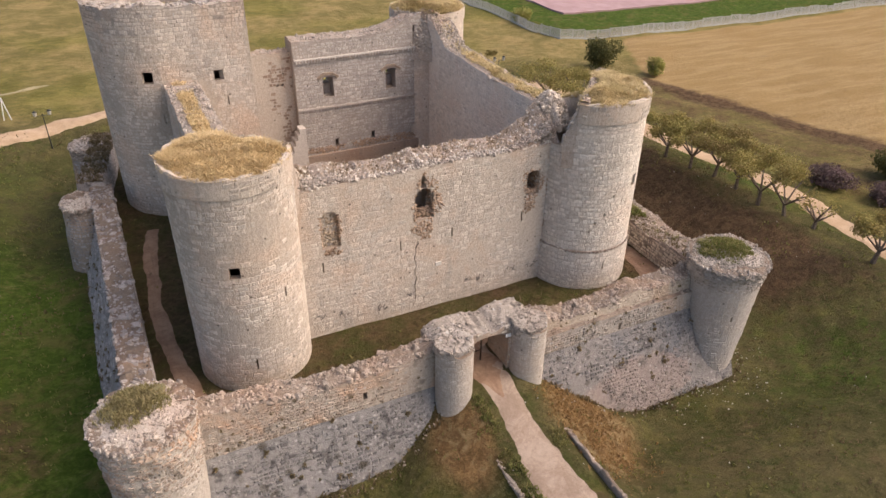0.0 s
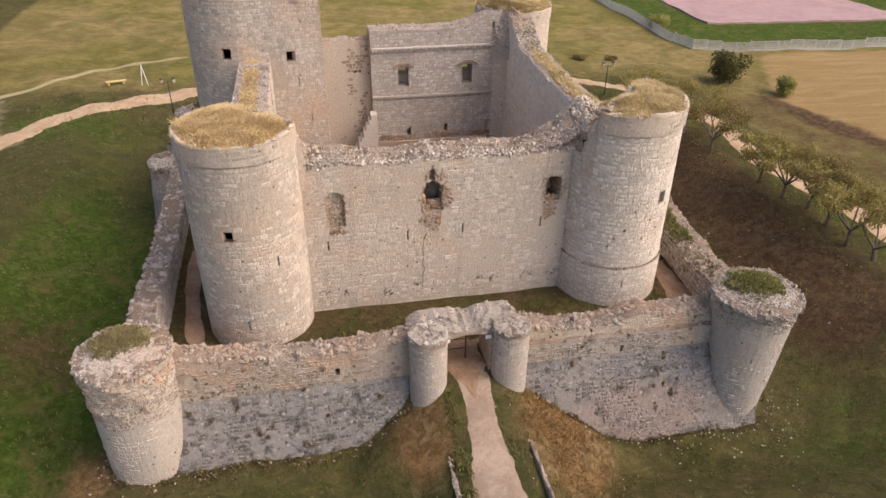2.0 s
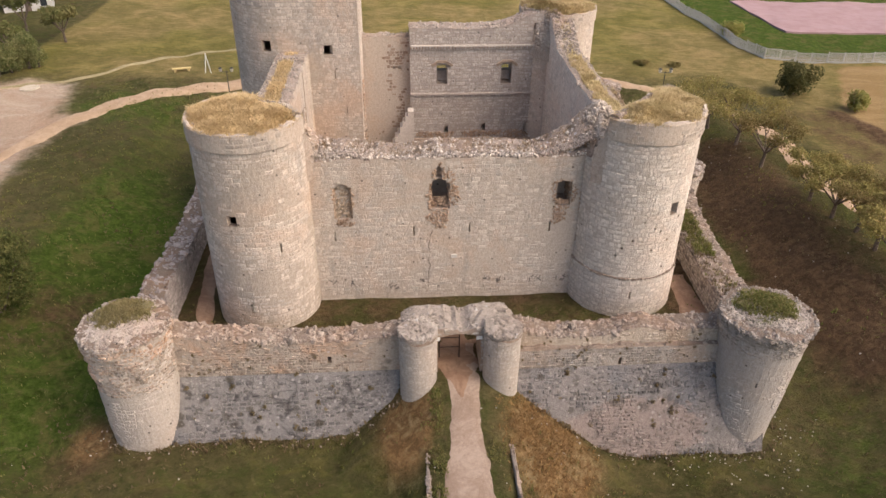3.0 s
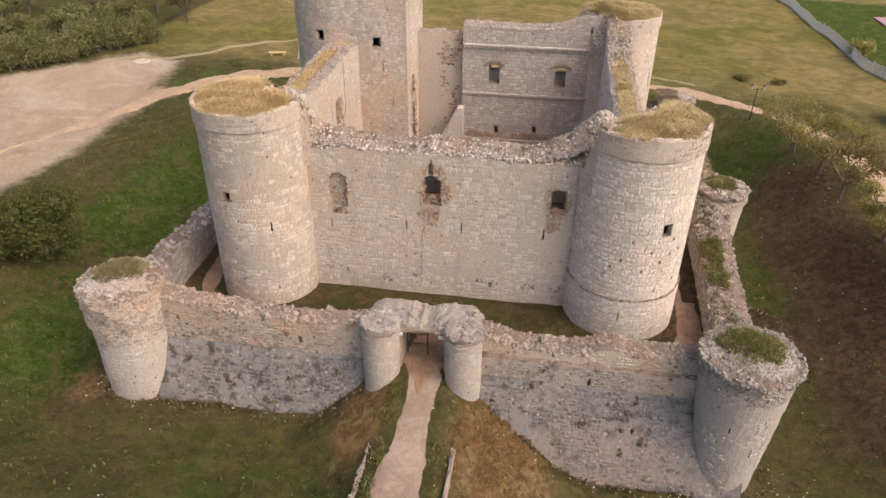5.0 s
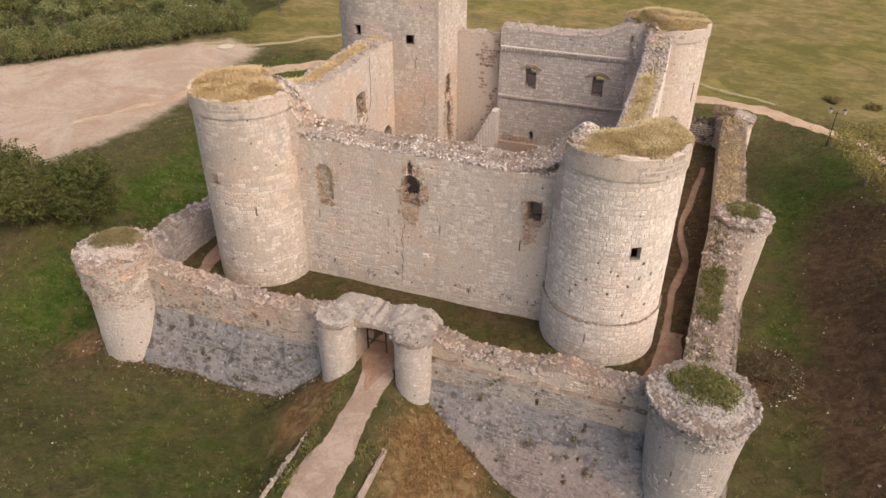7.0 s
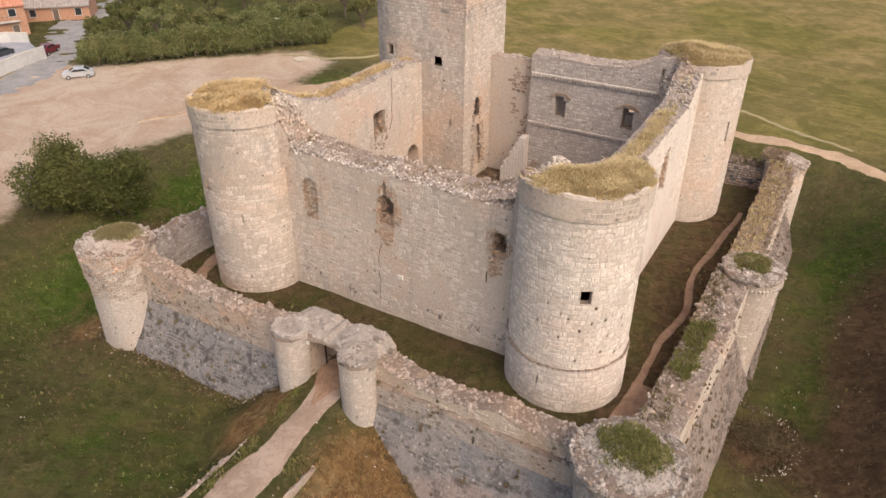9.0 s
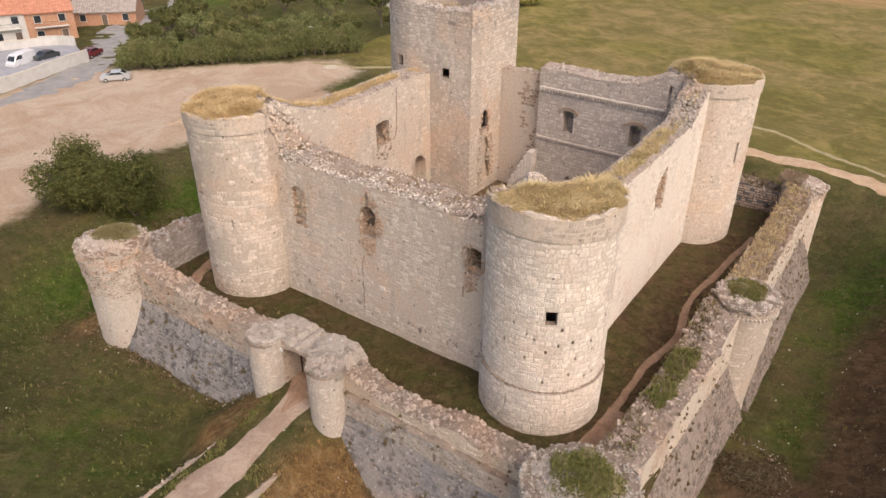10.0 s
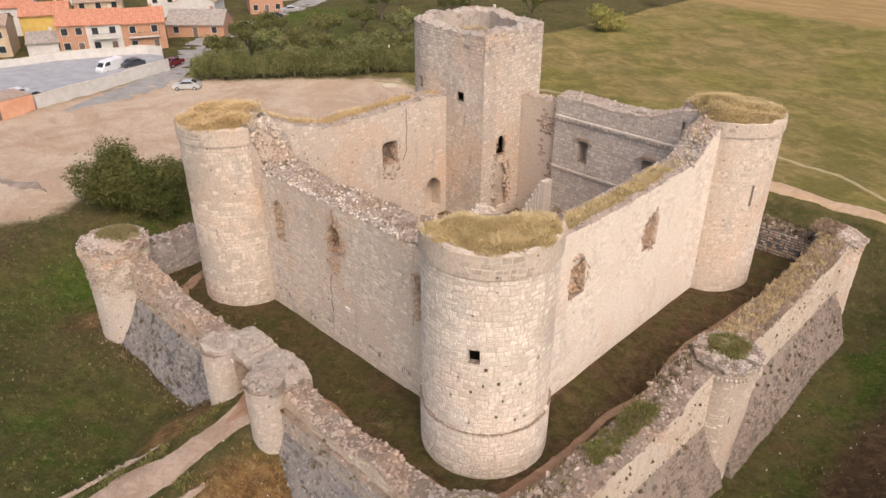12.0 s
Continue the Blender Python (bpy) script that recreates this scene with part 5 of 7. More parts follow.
def outer(name, label, a, b, thick, z0, top, openings=(), seed=1, zone=None, lean=talus, batter=True, loose=300, limit=150, crest=None, upper=None, foot=None, bald=0.3, split=-0.9, coping=7):
    line = Line([a, b])
    up, low = upper or (M_rubble, M_rubble_piece), foot or (M_talus, M_talus_piece)
    body = shell(name, line, thick, z0, top, up[0], None, openings, lean, (-6.0, -5.0, -4.0, -3.0, -2.0, split), 0.4, low_mat=low[0], low_z=split)
    tagged(body, label, "castle wall", kind="structure")
    masonry(body, line, split, top, *up, 0.22, (0.16, 0.45), 0.045, openings, None, zone and (zone[0], zone[1], split, 3), rough=0.8, seed=seed, gap=0.02, lost=0.1, limit=limit, plaster=bald, wild=0.05)
    masonry(body, line, z0, lambda u: split, *low, 0.25, (0.16, 0.55), 0.06, openings, lean, zone and (zone[0], zone[1], -5, split), rough=1.0, seed=seed + 5, gap=0.02, lost=0.15, limit=limit, plaster=0.42, wild=0.09)
    n = line.n[0]
    back = Line([(b[0] - n.x * thick, b[1] - n.y * thick), (a[0] - n.x * thick, a[1] - n.y * thick)])
    masonry(body, back, -1.2, lambda u: top(line.length - u), up[0], up[0], 0.28, (0.25, 0.6), 0.05, [(line.length - o[1], line.length - o[0], *o[2:]) for o in openings], rough=0.8, seed=seed + 8, gap=0.03, lost=0.1)
    boulders("rubble", strew(line, thick, top, loose * 3, (0.05, 0.17), seed + 9, 0.02), crest or M_top, body, seed + 3)
    boulders("broken_coping", strew(line, thick, top, int(line.length * coping), (0.14, 0.34), seed + 13, -0.05), crest or M_top, body, seed + 6)
    if batter:
        r = random.Random(seed + 40)
        blobs = []
        for _ in range(int(line.length * 3.4)):
            u, z = r.uniform(0.3, line.length - 0.3), r.uniform(-5.5, 1.6)
            x, y = line.at(u, lean(z, u) + 0.02)
            s = r.uniform(0.08, 0.24) * (1.0 if z < split else 0.6)
            blobs.append((x, y, z, s * 1.2, s * 1.2, s))
        clump = foliage("wall_weeds", blobs, int(len(blobs) * 34), 0.07, M_brown_weed, body, "dark weeds rooted in the joints", seed, 0.2)
        tagged(clump, kind="stuff")
    return body


M_pale_rubble = stone_material("pale_worn_rubble", (0.56, 0.47, 0.38), (0.62, 0.54, 0.45), (0.27, 0.23, 0.195), (0.5, 0.37, 0.27), spots=0.45, streak=0.3, tinted=0.8, clumps=0.4)
ofl_top = ragged(ramp_of((0, 2.5), (3, 2.0), (9, 1.6), (12.5, 1.6), (15, 2.2)), 0.25, 11.0)
outer("wall_south", "rubble outer wall, pinkish above a grey sloping foot", (-1.0, 31.0), (15.2, 31.0), 1.6, -7.0, lambda u: ofl_top(u - 1.0), [(10.8, 11.08, -0.12, 0.42, 0.9, 0)], 101, (3.5, 12.5))
ofr_top = ragged(ramp_of((0, 2.3), (3, 1.2), (9, 1.85), (14, 1.5), (16, 2.1)), 0.25, 12.0)
ledge_top = ragged(lambda u: 0.62, 0.06, 12.5, 0.9, 0.05)
outer("wall_south", "grey rubble outer wall with a worn patch and a ledge along its top", (21.8, 30.62), (39.6, 30.62), 0.9, -8.5, ledge_top, [(7.42, 7.64, -0.82, -0.22, 0.6, 0)], 111, (1.0, 10.5), lean=steep_talus, upper=(M_rubble_grey, M_rubble_grey_piece), foot=(M_talus_worn, M_talus_worn_piece), loose=40, coping=0)
outer("wall_south", "broken pale crest of the outer wall, set back behind a ledge", (21.8, 31.02), (37.0, 31.02), 1.7, -0.85, ofr_top, (), 112, upper=(M_pale_rubble, M_pale_rubble), batter=False, bald=0.5)
orr_top = ragged(ramp_of((0, 1.8), (6, 1.2), (14, 1.4), (15.4, 1.6), (16.0, 2.1), (16.6, 2.2), (17.2, 2.65), (20, 2.8)), 0.25, 13.0)
outer("wall_east", "thick rubble outer wall with a grassy top and a sloping foot coloured darker for shade", (40.0, 32.0), (40.9, 52.5), 2.6, -8.5, orr_top, (), 121, (2.0, 12.0), limit=120, bald=0.8, lean=east_talus, split=-1.9, upper=(M_pale_rubble, M_pale_rubble), foot=(M_talus_east, M_talus_east_piece))
orb_top = ragged(ramp_of((0, 2.7), (4, 2.1), (14, 2.0), (19, 2.3), (22, 2.7)), 0.3, 14.0)
outer("wall_east", "rubble outer wall with weeds along its broken top", (41.0, 53.5), (41.1, 76.5), 2.4, -8.5, orb_top, (), 131, bald=0.8, lean=east_talus, split=-1.9, upper=(M_pale_rubble, M_pale_rubble), foot=(M_talus_east, M_talus_east_piece))
owl_top = ragged(ramp_of((0, 1.6), (20, 1.4), (34, 2.6)), 0.35, 15.0)
outer("wall_west", "grey-violet rubble outer wall with a broken top", (-3.9, 66.0), (-3.3, 32.0), 1.8, -7.0, owl_top, (), 141, upper=(M_west, M_west), crest=M_west, foot=(M_west, M_west), split=0.4, lean=west_slope)
owb_top = ragged(ramp_of((0, 1.8), (20, 2.0)), 0.4, 16.0)
outer("wall_west", "crumbling rubble outer wall covered with weeds", (-3.0, 78.0), (-4.8, 66.0), 2.2, -7.0, owb_top, (), 151, upper=(M_west, M_west), crest=M_west, foot=(M_west, M_west), split=0.4, lean=west_slope)
onb_top = ragged(lambda u: 1.6, 0.4, 17.0)
outer("wall_north", "crumbling rubble outer wall behind the castle", (41.0, 78.5), (-4.0, 78.5), 2.2, -8.0, onb_top, (), 161, loose=200)


M_bastion = stone_material("grey_mortared_stone", (0.52, 0.47, 0.425), (0.6, 0.545, 0.495), (0.34, 0.305, 0.275), (0.58, 0.49, 0.41), spots=0.4, tinted=0.5, streak=0.6, spread=0.4)
M_turret = stone_material("grey_white_turret_stone", (0.52, 0.462, 0.405), (0.6, 0.54, 0.48), (0.34, 0.3, 0.27), (0.58, 0.47, 0.385), spots=0.4, tinted=0.4, streak=0.5)
M_green_turf = plain_material("green_turf", (0.12, 0.105, 0.045), (0.2, 0.165, 0.085), 3.5, 1.0, 0.8)


def bastion(name, label, cx, cy, r, z0, z_mid, z_top, flare, seed, zone=None, cap="weeds", turf=0.6, cap_at=(0, 0), slits=(), mats=None, group="outer towers", bald=0.4, taper=0.0, weed=None, core=None, crown=None):
    """A small outer tower: a drum of worn blocks under a swollen crown of rubble, with weeds on top."""
    t = thing(name, label, "tower", group)
    line = ring(cx, cy, r, 40)
    low = (M_ashlar, M_ashlar_piece) if mats is None else mats
    ops = []
    for deg, z, w, h in slits:
        u = (math.radians(deg) % (2 * math.pi)) * r
        ops.append((u - w / 2, u + w / 2, z - h / 2, z + h / 2, 0.5, 0.0))
    rim = ragged(lambda u: z_top, 0.2, seed * 1.7, 0.9, 0.12)
    lean = lambda z, u=0: -taper * float(np.clip((z_mid - z) / 8.0, 0, 1)) + flare * float(smooth01((z - z_mid) / (z_top - z_mid))) + (0.04 + 0.22 * float(smooth01((z - z_mid) / 1.5))) * (wob(u, z, seed, 0.8) + 0.5 * wob(u, z, seed, 2.1))
    shell("drum", line, min(1.2, r * 0.7), z0, rim, core or (M_core if mats is None else M_rubble), t, ops, lean, tuple(z0 + 0.45 * k for k in range(1, int((z_top - z0) / 0.45))), 0.26, crumble=0.1)
    masonry(t, line, z0, lambda u: z_mid, *low, 0.28, (0.2, 0.5), 0.03, ops, lean, zone, rough=0.6, seed=seed, lost=0.06, limit=150, plaster=bald, wild=0.03)
    masonry(t, line, z_mid, rim, crown or M_rubble, crown or M_rubble_piece, 0.22, (0.16, 0.42), 0.06, ops, lean, None, rough=0.9, seed=seed + 3, lost=0.12, gap=0.03, wild=0.05)
    dome("broken_core", cx, cy, r + flare * 0.95, z_top - 0.12, turf, crown or M_crown, t, seed, "cap of loose weathered stone")
    r2 = random.Random(seed)
    pl = []
    for _ in range(int(170 * r * r)):
        a, f = r2.uniform(0, 6.283), math.sqrt(r2.random())
        pl.append((cx + (r + flare) * f * math.cos(a), cy + (r + flare) * f * math.sin(a), z_top - 0.1 + turf * (1 - f * f) + 0.16 * wob(f * r * math.cos(a) + cx, f * r * math.sin(a) + cy, seed, 0.9) - 0.03, r2.uniform(0.04, 0.14)))
    for _ in range(int(190 * r)):
        a = r2.uniform(0, 6.283)
        f = r2.uniform(0.78, 1.03)
        pl.append((cx + (r + flare) * f * math.cos(a), cy + (r + flare) * f * math.sin(a), rim(a * r) + r2.uniform(-0.2, 0.0), r2.uniform(0.07, 0.2)))
    boulders("rubble", pl, crown or M_crown, t, seed + 1)
    if cap:
        dome("turf", cx + cap_at[0], cy + cap_at[1], r * 0.58, z_top + turf * 0.5, 0.34, M_green_turf, t, seed + 5, "low hump of green turf", torn=0.55)
        pl = []
        for _ in range(int(400 * r)):
            a = r2.uniform(0, 6.283)
            f = r2.random() ** 0.6 * 0.64 * (1 + 0.6 * wob(math.cos(a), math.sin(a), seed + 5, 1.6) + r2.uniform(-0.1, 0.25))
            x, y = cx + cap_at[0] + r * f * math.cos(a), cy + cap_at[1] + r * f * math.sin(a)
            pl.append((x, y, z_top - 0.05 + turf * max(0, 1 - ((x - cx) ** 2 + (y - cy) ** 2) / (r + flare) ** 2) + 0.2 * (1 - (f / 0.64) ** 2), r2.uniform(0.5, 1.2)))
        blades("weeds", pl, weed or M_weed, "green weeds growing on an outer tower top", "weeds", None, (0.06, 0.22), 0.03, 1.0, seed, 4)
    return t


bastion("outer_tower", "squat outer corner tower with a swollen rubble crown and thin weeds", -2.4, 31.1, 2.52, -7.5, -0.3, 3.7, 0.2, 201, (8.5, 13.0, -5.0, -0.4), turf=0.55, cap_at=(-0.3, 0.6), bald=0.8, weed=M_olive_weed, mats=(M_turret, M_turret), core=M_turret)
bastion("outer_tower", "grey outer corner tower with green weeds on its crumbled crown", 38.5, 30.4, 2.72, -8.8, 1.6, 3.3, 0.22, 202, (9.0, 14.0, -6.0, 1.5), taper=0.6, turf=0.5, cap_at=(0.1, 0.5), slits=((-72, -2.6, 0.1, 0.7), (-110, -0.8, 0.1, 0.4)), bald=0.85, mats=(M_bastion, M_bastion), core=M_bastion, crown=M_lime)
TU = (40.7, 53.0)
bastion("outer_turret", "pale smooth outer turret with a corbelled rim and green weeds", TU[0], TU[1], 2.05, -8.5, 2.6, 3.35, 0.12, 203, taper=0.45, turf=0.3, slits=((-40, -1.0, 0.1, 0.6),), cap_at=(-0.2, 0.3), bald=0.75)
turret = bpy.data.objects["outer_turret"]
for k in range(26):
    a = math.radians(-100 + k * 7.2)
    bm = bmesh.new()
    box_bm(bm, 0.0, 0.2, -0.075, 0.075, 0.0, 0.17)
    o = part("corbel", bm, M_crown_block, turret)
    o.matrix_world = pose(TU[0] + 2.04 * math.cos(a), TU[1] + 2.04 * math.sin(a), 2.38, 0, 0, math.degrees(a))
bastion("outer_tower", "outer corner tower with a ragged weedy top", 39.95, 77.0, 1.9, -8.5, 1.7, 2.75, 0.15, 204, turf=0.5, cap=None, slits=((-60, -0.9, 0.25, 0.4),))
bastion("outer_turret", "crumbled outer turret overgrown with dry weeds", -4.5, 64.0, 1.9, -7.5, 0.4, 1.3, 0.0, 205, turf=0.3, cap=None, mats=(M_west, M_west), taper=-0.8)
bastion("outer_tower", "crumbled outer corner tower overgrown with dry weeds", -3.2, 77.0, 2.2, -7.5, 0.4, 1.5, 0.0, 206, turf=0.4, cap=None, taper=-0.6, mats=(M_west, M_west))

# the gate between two half-round turrets
gate = thing("gatehouse", "ruined outer gate between two pale half-round turrets", "gate")
for gx_, gy_, gr_, sd in ((15.75, 30.35, 1.22, 301), (21.2, 30.3, 1.18, 302)):
    line = ring(gx_, gy_, gr_, 32)
    lean = lambda z, u=0: 0.03 if z > 2.2 else 0.0
    shell("turret", line, 0.8, -5.0, ragged(lambda u: 2.6, 0.15, sd), M_turret, gate, (), lean, (2.1, 2.2), 0.35, "half-round turret of pale blocks")
    masonry(gate, line, -5.0, lambda u: 2.5, M_turret, M_turret, 0.27, (0.2, 0.5), 0.018, (), lean, None, rough=0.5, seed=sd, lost=0.05, plaster=0.5, wild=0.04, gap=0.014)
    crown = ring(gx_, gy_ + 0.12, gr_ + 0.04, 32)
    ct = ragged(lambda u: 2.92, 0.12, sd + 5, 1.2, 0.14)
    cl = lambda z, u=0: 0.1 * wob(u, z, gx_, 0.9) + 0.08 * wob(u, z, gx_, 2.3)
    shell("turret_crown", crown, 0.45, 2.2, ct, M_lime, gate, (), cl, (2.45, 2.7, 2.9), 0.2, "crown of broken weathered rubble", crumble=0.12, cap_mat=M_lime)
    masonry(gate, crown, 2.2, ct, M_lime, M_lime, 0.24, (0.18, 0.5), 0.05, (), cl, None, name="crown_stone", rough=0.9, seed=sd + 7, lost=0.3, gap=0.025, wild=0.06, plaster=0.7)
    dome("mortar_bed", gx_, gy_ + 0.2, gr_ - 0.05, 2.86, 0.1, M_lime, gate, sd, "worn bed of pale mortar")
    rr = random.Random(sd)
    boulders("rubble", [(gx_ + (gr_ + 0.05) * f * math.cos(a), gy_ + (gr_ + 0.05) * f * math.sin(a), 2.86 + 0.1 * (1 - f * f), rr.uniform(0.05, 0.16)) for a, f in [(rr.uniform(0, 6.28), math.sqrt(rr.random())) for _ in range(120)]], M_lime, gate, sd)
gate_line = Line([(14.7, 30.6), (22.2, 30.6)])
gt = ragged(ramp_of((0, 2.2), (0.8, 2.7), (2.6, 2.75), (3.9, 2.5), (5.0, 2.7), (6.8, 2.65), (7.5, 2.0)), 0.14, 18.0, 1.1, 0.18)
gate_op = [(2.35, 5.15, -1.6, 2.25, 3.0, 0.3)]
shell("gate_wall", gate_line, 2.6, -4.0, gt, M_rubble, gate, gate_op, None, (), 0.3, "rubble mass over the gateway", cap_mat=M_lime, crumble=0.16)
masonry(gate, gate_line, -4.0, gt, M_crown_block, M_rubble_piece, 0.27, (0.25, 0.55), 0.07, gate_op, None, None, rough=0.9, seed=303, lost=0.12, gap=0.03, wild=0.05)
masonry(gate, Line([(22.2, 33.2), (14.7, 33.2)]), -1.2, lambda u: gt(7.5 - u), M_crown, M_rubble_piece, 0.27, (0.25, 0.55), 0.07, [(7.5 - 5.15, 7.5 - 2.35, -1.6, 2.25, 3, 0.3)], None, None, rough=0.9, seed=304, lost=0.12, gap=0.03)
boulders("rubble", strew(gate_line, 2.6, gt, 230, (0.06, 0.2), 305, -0.03), M_lime, gate, 306)
M_white = plain_material("white_plate", (0.7, 0.7, 0.68), (0.78, 0.78, 0.76), 5.0, 0.6, 0.05)
for x in (17.0, 19.72):
    bm = bmesh.new()
    box_bm(bm, x - 0.19, x + 0.19, 30.42, 30.47, 1.9, 2.14)
    part("sign_plate", bm, M_white, gate, "small white plate")
M_rust = plain_material("dark_rusted_iron", (0.05, 0.035, 0.03), (0.1, 0.06, 0.04), 8.0, 0.7, 0.2, 0.6)
leaf = thing("iron_gate", "dark barred iron gate standing in the gateway", "gate")
for i in range(3):
    bm = bmesh.new()
    box_bm(bm, 17.2, 18.55, 31.9, 31.94, 0.1 + i * 0.8, 0.14 + i * 0.8)
    part("rail", bm, M_rust, leaf)
for i in range(2):
    bm = bmesh.new()
    box_bm(bm, 17.18 + i * 1.35, 17.26 + i * 1.35, 31.88, 31.97, -0.8, 2.1)
    part("post", bm, M_rust, leaf)

# weeds along the outer walls
wall_grass("green weeds along the outer wall top", (40.0, 32.0), (40.9, 52.5), 2.6, lambda u, f: orr_top(u) + 0.1, 800, M_weed, 311, (0.1, 0.35), 0.3, 1.0, lambda u, f: 0.9 if abs(u - 11.4) < 2.4 + 1.6 * wob(f * 2.6, 3.0) and 0.35 + 0.25 * wob(u, 8.0, 0, 0.8) < f < 0.92 + 0.2 * wob(u, 2.0, 0, 0.9) else 0.02)
wall_grass("brown weeds along the outer wall top", (40.0, 32.0), (40.9, 52.5), 2.6, lambda u, f: orr_top(u) + 0.1, 500, M_brown_weed, 312, (0.08, 0.25), 0.4, 1.0)
wall_grass("dry brown weeds on an outer tower top", (39.6, 75.6), (39.6, 78.4), 2.6, lambda u, f: 3.05, 500, M_pink_weed, 317, (0.1, 0.35), -0.1, 0.75)
wall_grass("dry weeds over the ruined outer wall", (41.0, 53.5), (41.1, 76.5), 2.4, lambda u, f: orb_top(u) + 0.1, 1300, M_straw_olive, 313, (0.08, 0.28), 0.2, 1.0)
wall_grass("brown weeds over the ruined outer wall", (41.0, 53.5), (41.1, 76.5), 2.4, lambda u, f: orb_top(u) + 0.08, 1100, M_pink_weed, 314, (0.1, 0.35), 0.0, 1.0)
wall_grass("brown weeds over the crumbling west wall", (-3.0, 78.0), (-4.8, 66.0), 2.2, lambda u, f: owb_top(u) + 0.1, 1000, M_brown_weed, 315, (0.12, 0.4), 0.0, 1.0)
wall_grass("brown weeds over the rear outer wall", (41.0, 78.5), (-4.0, 78.5), 2.2, lambda u, f: onb_top(u) + 0.1, 1600, M_brown_weed, 316, (0.12, 0.4), 0.0, 1.0)

# marks on the front wall
M_paint = plain_material("faded_dark_paint", (0.14, 0.12, 0.11), (0.2, 0.17, 0.15), 6.0, 0.9, 0.0)
rr = random.Random(55)
for x, z, w in ((9.5, 0.75, 0.6), (11.0, 0.7, 0.8), (13.6, 0.35, 1.4), (16.1, 0.9, 0.7), (21.0, 0.7, 1.6), (24.4, 0.75, 0.9), (26.2, 0.7, 1.1)):
    scrawl = thing("scrawl", "faded dark painted scrawl on the wall foot", "graffiti", "scrawls")
    for k in range(int(w * 9)):
        bm = bmesh.new()
        cx, cz = x + w * rr.random(), z + rr.uniform(-0.22, 0.22)
        m = Matrix.Translation((cx, 38.955, cz)) @ Matrix.Rotation(rr.uniform(-1.4, 1.4), 4, "Y") @ Matrix.Diagonal((0.05, 0.012, rr.uniform(0.15, 0.4), 1))
        bmesh.ops.create_cube(bm, size=1.0, matrix=m)
        part("stroke", bm, M_paint, scrawl)
M_gap = plain_material("dark_crack", (0.07, 0.055, 0.045), (0.11, 0.085, 0.07), 6.0, 1.0, 0.0)
verts, faces = [], []
for k in range(26):
    z = 5.2 - k * 0.2
    x = 17.0 + 0.45 * wob(z, 3.0, 0, 0.55) + 0.16 * wob(z, 1.0, 0, 2.3)
    w = 0.008 + 0.022 * abs(wob(z, 8.0, 0, 1.3))
    verts += [(x - w, 38.955, z), (x + w, 38.955, z), (x + w, 39.02, z), (x - w, 39.02, z)]
for k in range(25):
    a, b = 4 * k, 4 * k + 4
    faces += [(a, a + 1, b + 1, b), (a + 1, a + 2, b + 2, b + 1), (a + 3, a, b, b + 3)]
mesh_object("crack", verts, faces, M_gap, wall_s, "dark crack running down the wall")
bm = bmesh.new()
box_bm(bm, 18.5, 18.95, 38.93, 39.05, 2.75, 3.05)
part("pale_block", bm, M_pale, wall_s, "single pale new block")

# brush and fallen stone along the foot of the outer walls
rr = random.Random(66)
foot, chips = [], []
for _ in range(620):
    k = rr.random()
    if k < 0.62:
        x = rr.choice((rr.uniform(0, 15), rr.uniform(22.5, 37)))
        y = 31.0 - talus(land_at(x, 28.0)) - 0.1 - abs(rr.gauss(0, 0.45))
    elif k < 0.72:
        a = rr.uniform(-1.2, 1.9)
        x, y = 43.6 + (2.4 + abs(rr.gauss(0, 0.5))) * math.cos(a), 46.5 + (3.0 + abs(rr.gauss(0, 0.6))) * math.sin(a)
    else:
        cx_, cy_, r_ = rr.choice(((-2.4, 31.2, 2.5), (38.5, 30.5, 2.7)))
        a = rr.uniform(-3.6, 0.3)
        d = r_ + abs(rr.gauss(0, 0.4))
        x, y = cx_ + d * math.cos(a), cy_ + d * math.sin(a)
    (foot if rr.random() < 0.78 else chips).append((x, y, land_at(x, y), rr.uniform(0.6, 1.2)))
blades("foot_weeds", foot, M_brown_weed, "weeds along the foot of the outer walls", "weeds", None, (0.12, 0.4), 0.05, 0.9, 67, 4)
boulders("fallen_rubble", [(x, y, z + 0.02, q * 0.1) for x, y, z, q in chips], M_rubble, None, 68, "fallen stones along the foot of the outer walls", "rubble")

# ---- trees, shrubs and hedges ----
M_leaf_dark = leaf_material("dark_leaves", (0.075, 0.08, 0.026), (0.11, 0.11, 0.038), (0.17, 0.145, 0.058))
M_leaf_hedge = leaf_material("hedge_leaves", (0.125, 0.148, 0.053), (0.215, 0.235, 0.09), (0.33, 0.3, 0.14))
M_leaf_olive = leaf_material("olive_leaves", (0.25, 0.26, 0.07), (0.34, 0.32, 0.1), (0.4, 0.33, 0.14))
M_leaf_lane = leaf_material("lane_tree_leaves", (0.24, 0.215, 0.07), (0.33, 0.285, 0.1), (0.37, 0.27, 0.11))
M_leaf_big = leaf_material("big_shrub_leaves", (0.062, 0.08, 0.021), (0.118, 0.13, 0.037), (0.19, 0.17, 0.062))
M_leaf_mix = leaf_material("mixed_leaves", (0.13, 0.14, 0.05), (0.2, 0.2, 0.075), (0.25, 0.21, 0.09))
M_leaf_thicket = leaf_material("thicket_leaves", (0.09, 0.103, 0.033), (0.15, 0.158, 0.054), (0.22, 0.195, 0.08))
M_leaf_rust = leaf_material("rusty_leaves", (0.21, 0.16, 0.06), (0.28, 0.21, 0.09), (0.19, 0.18, 0.06))
M_leaf_purple = leaf_material("purple_twigs", (0.13, 0.085, 0.085), (0.19, 0.13, 0.125), (0.1, 0.08, 0.06))


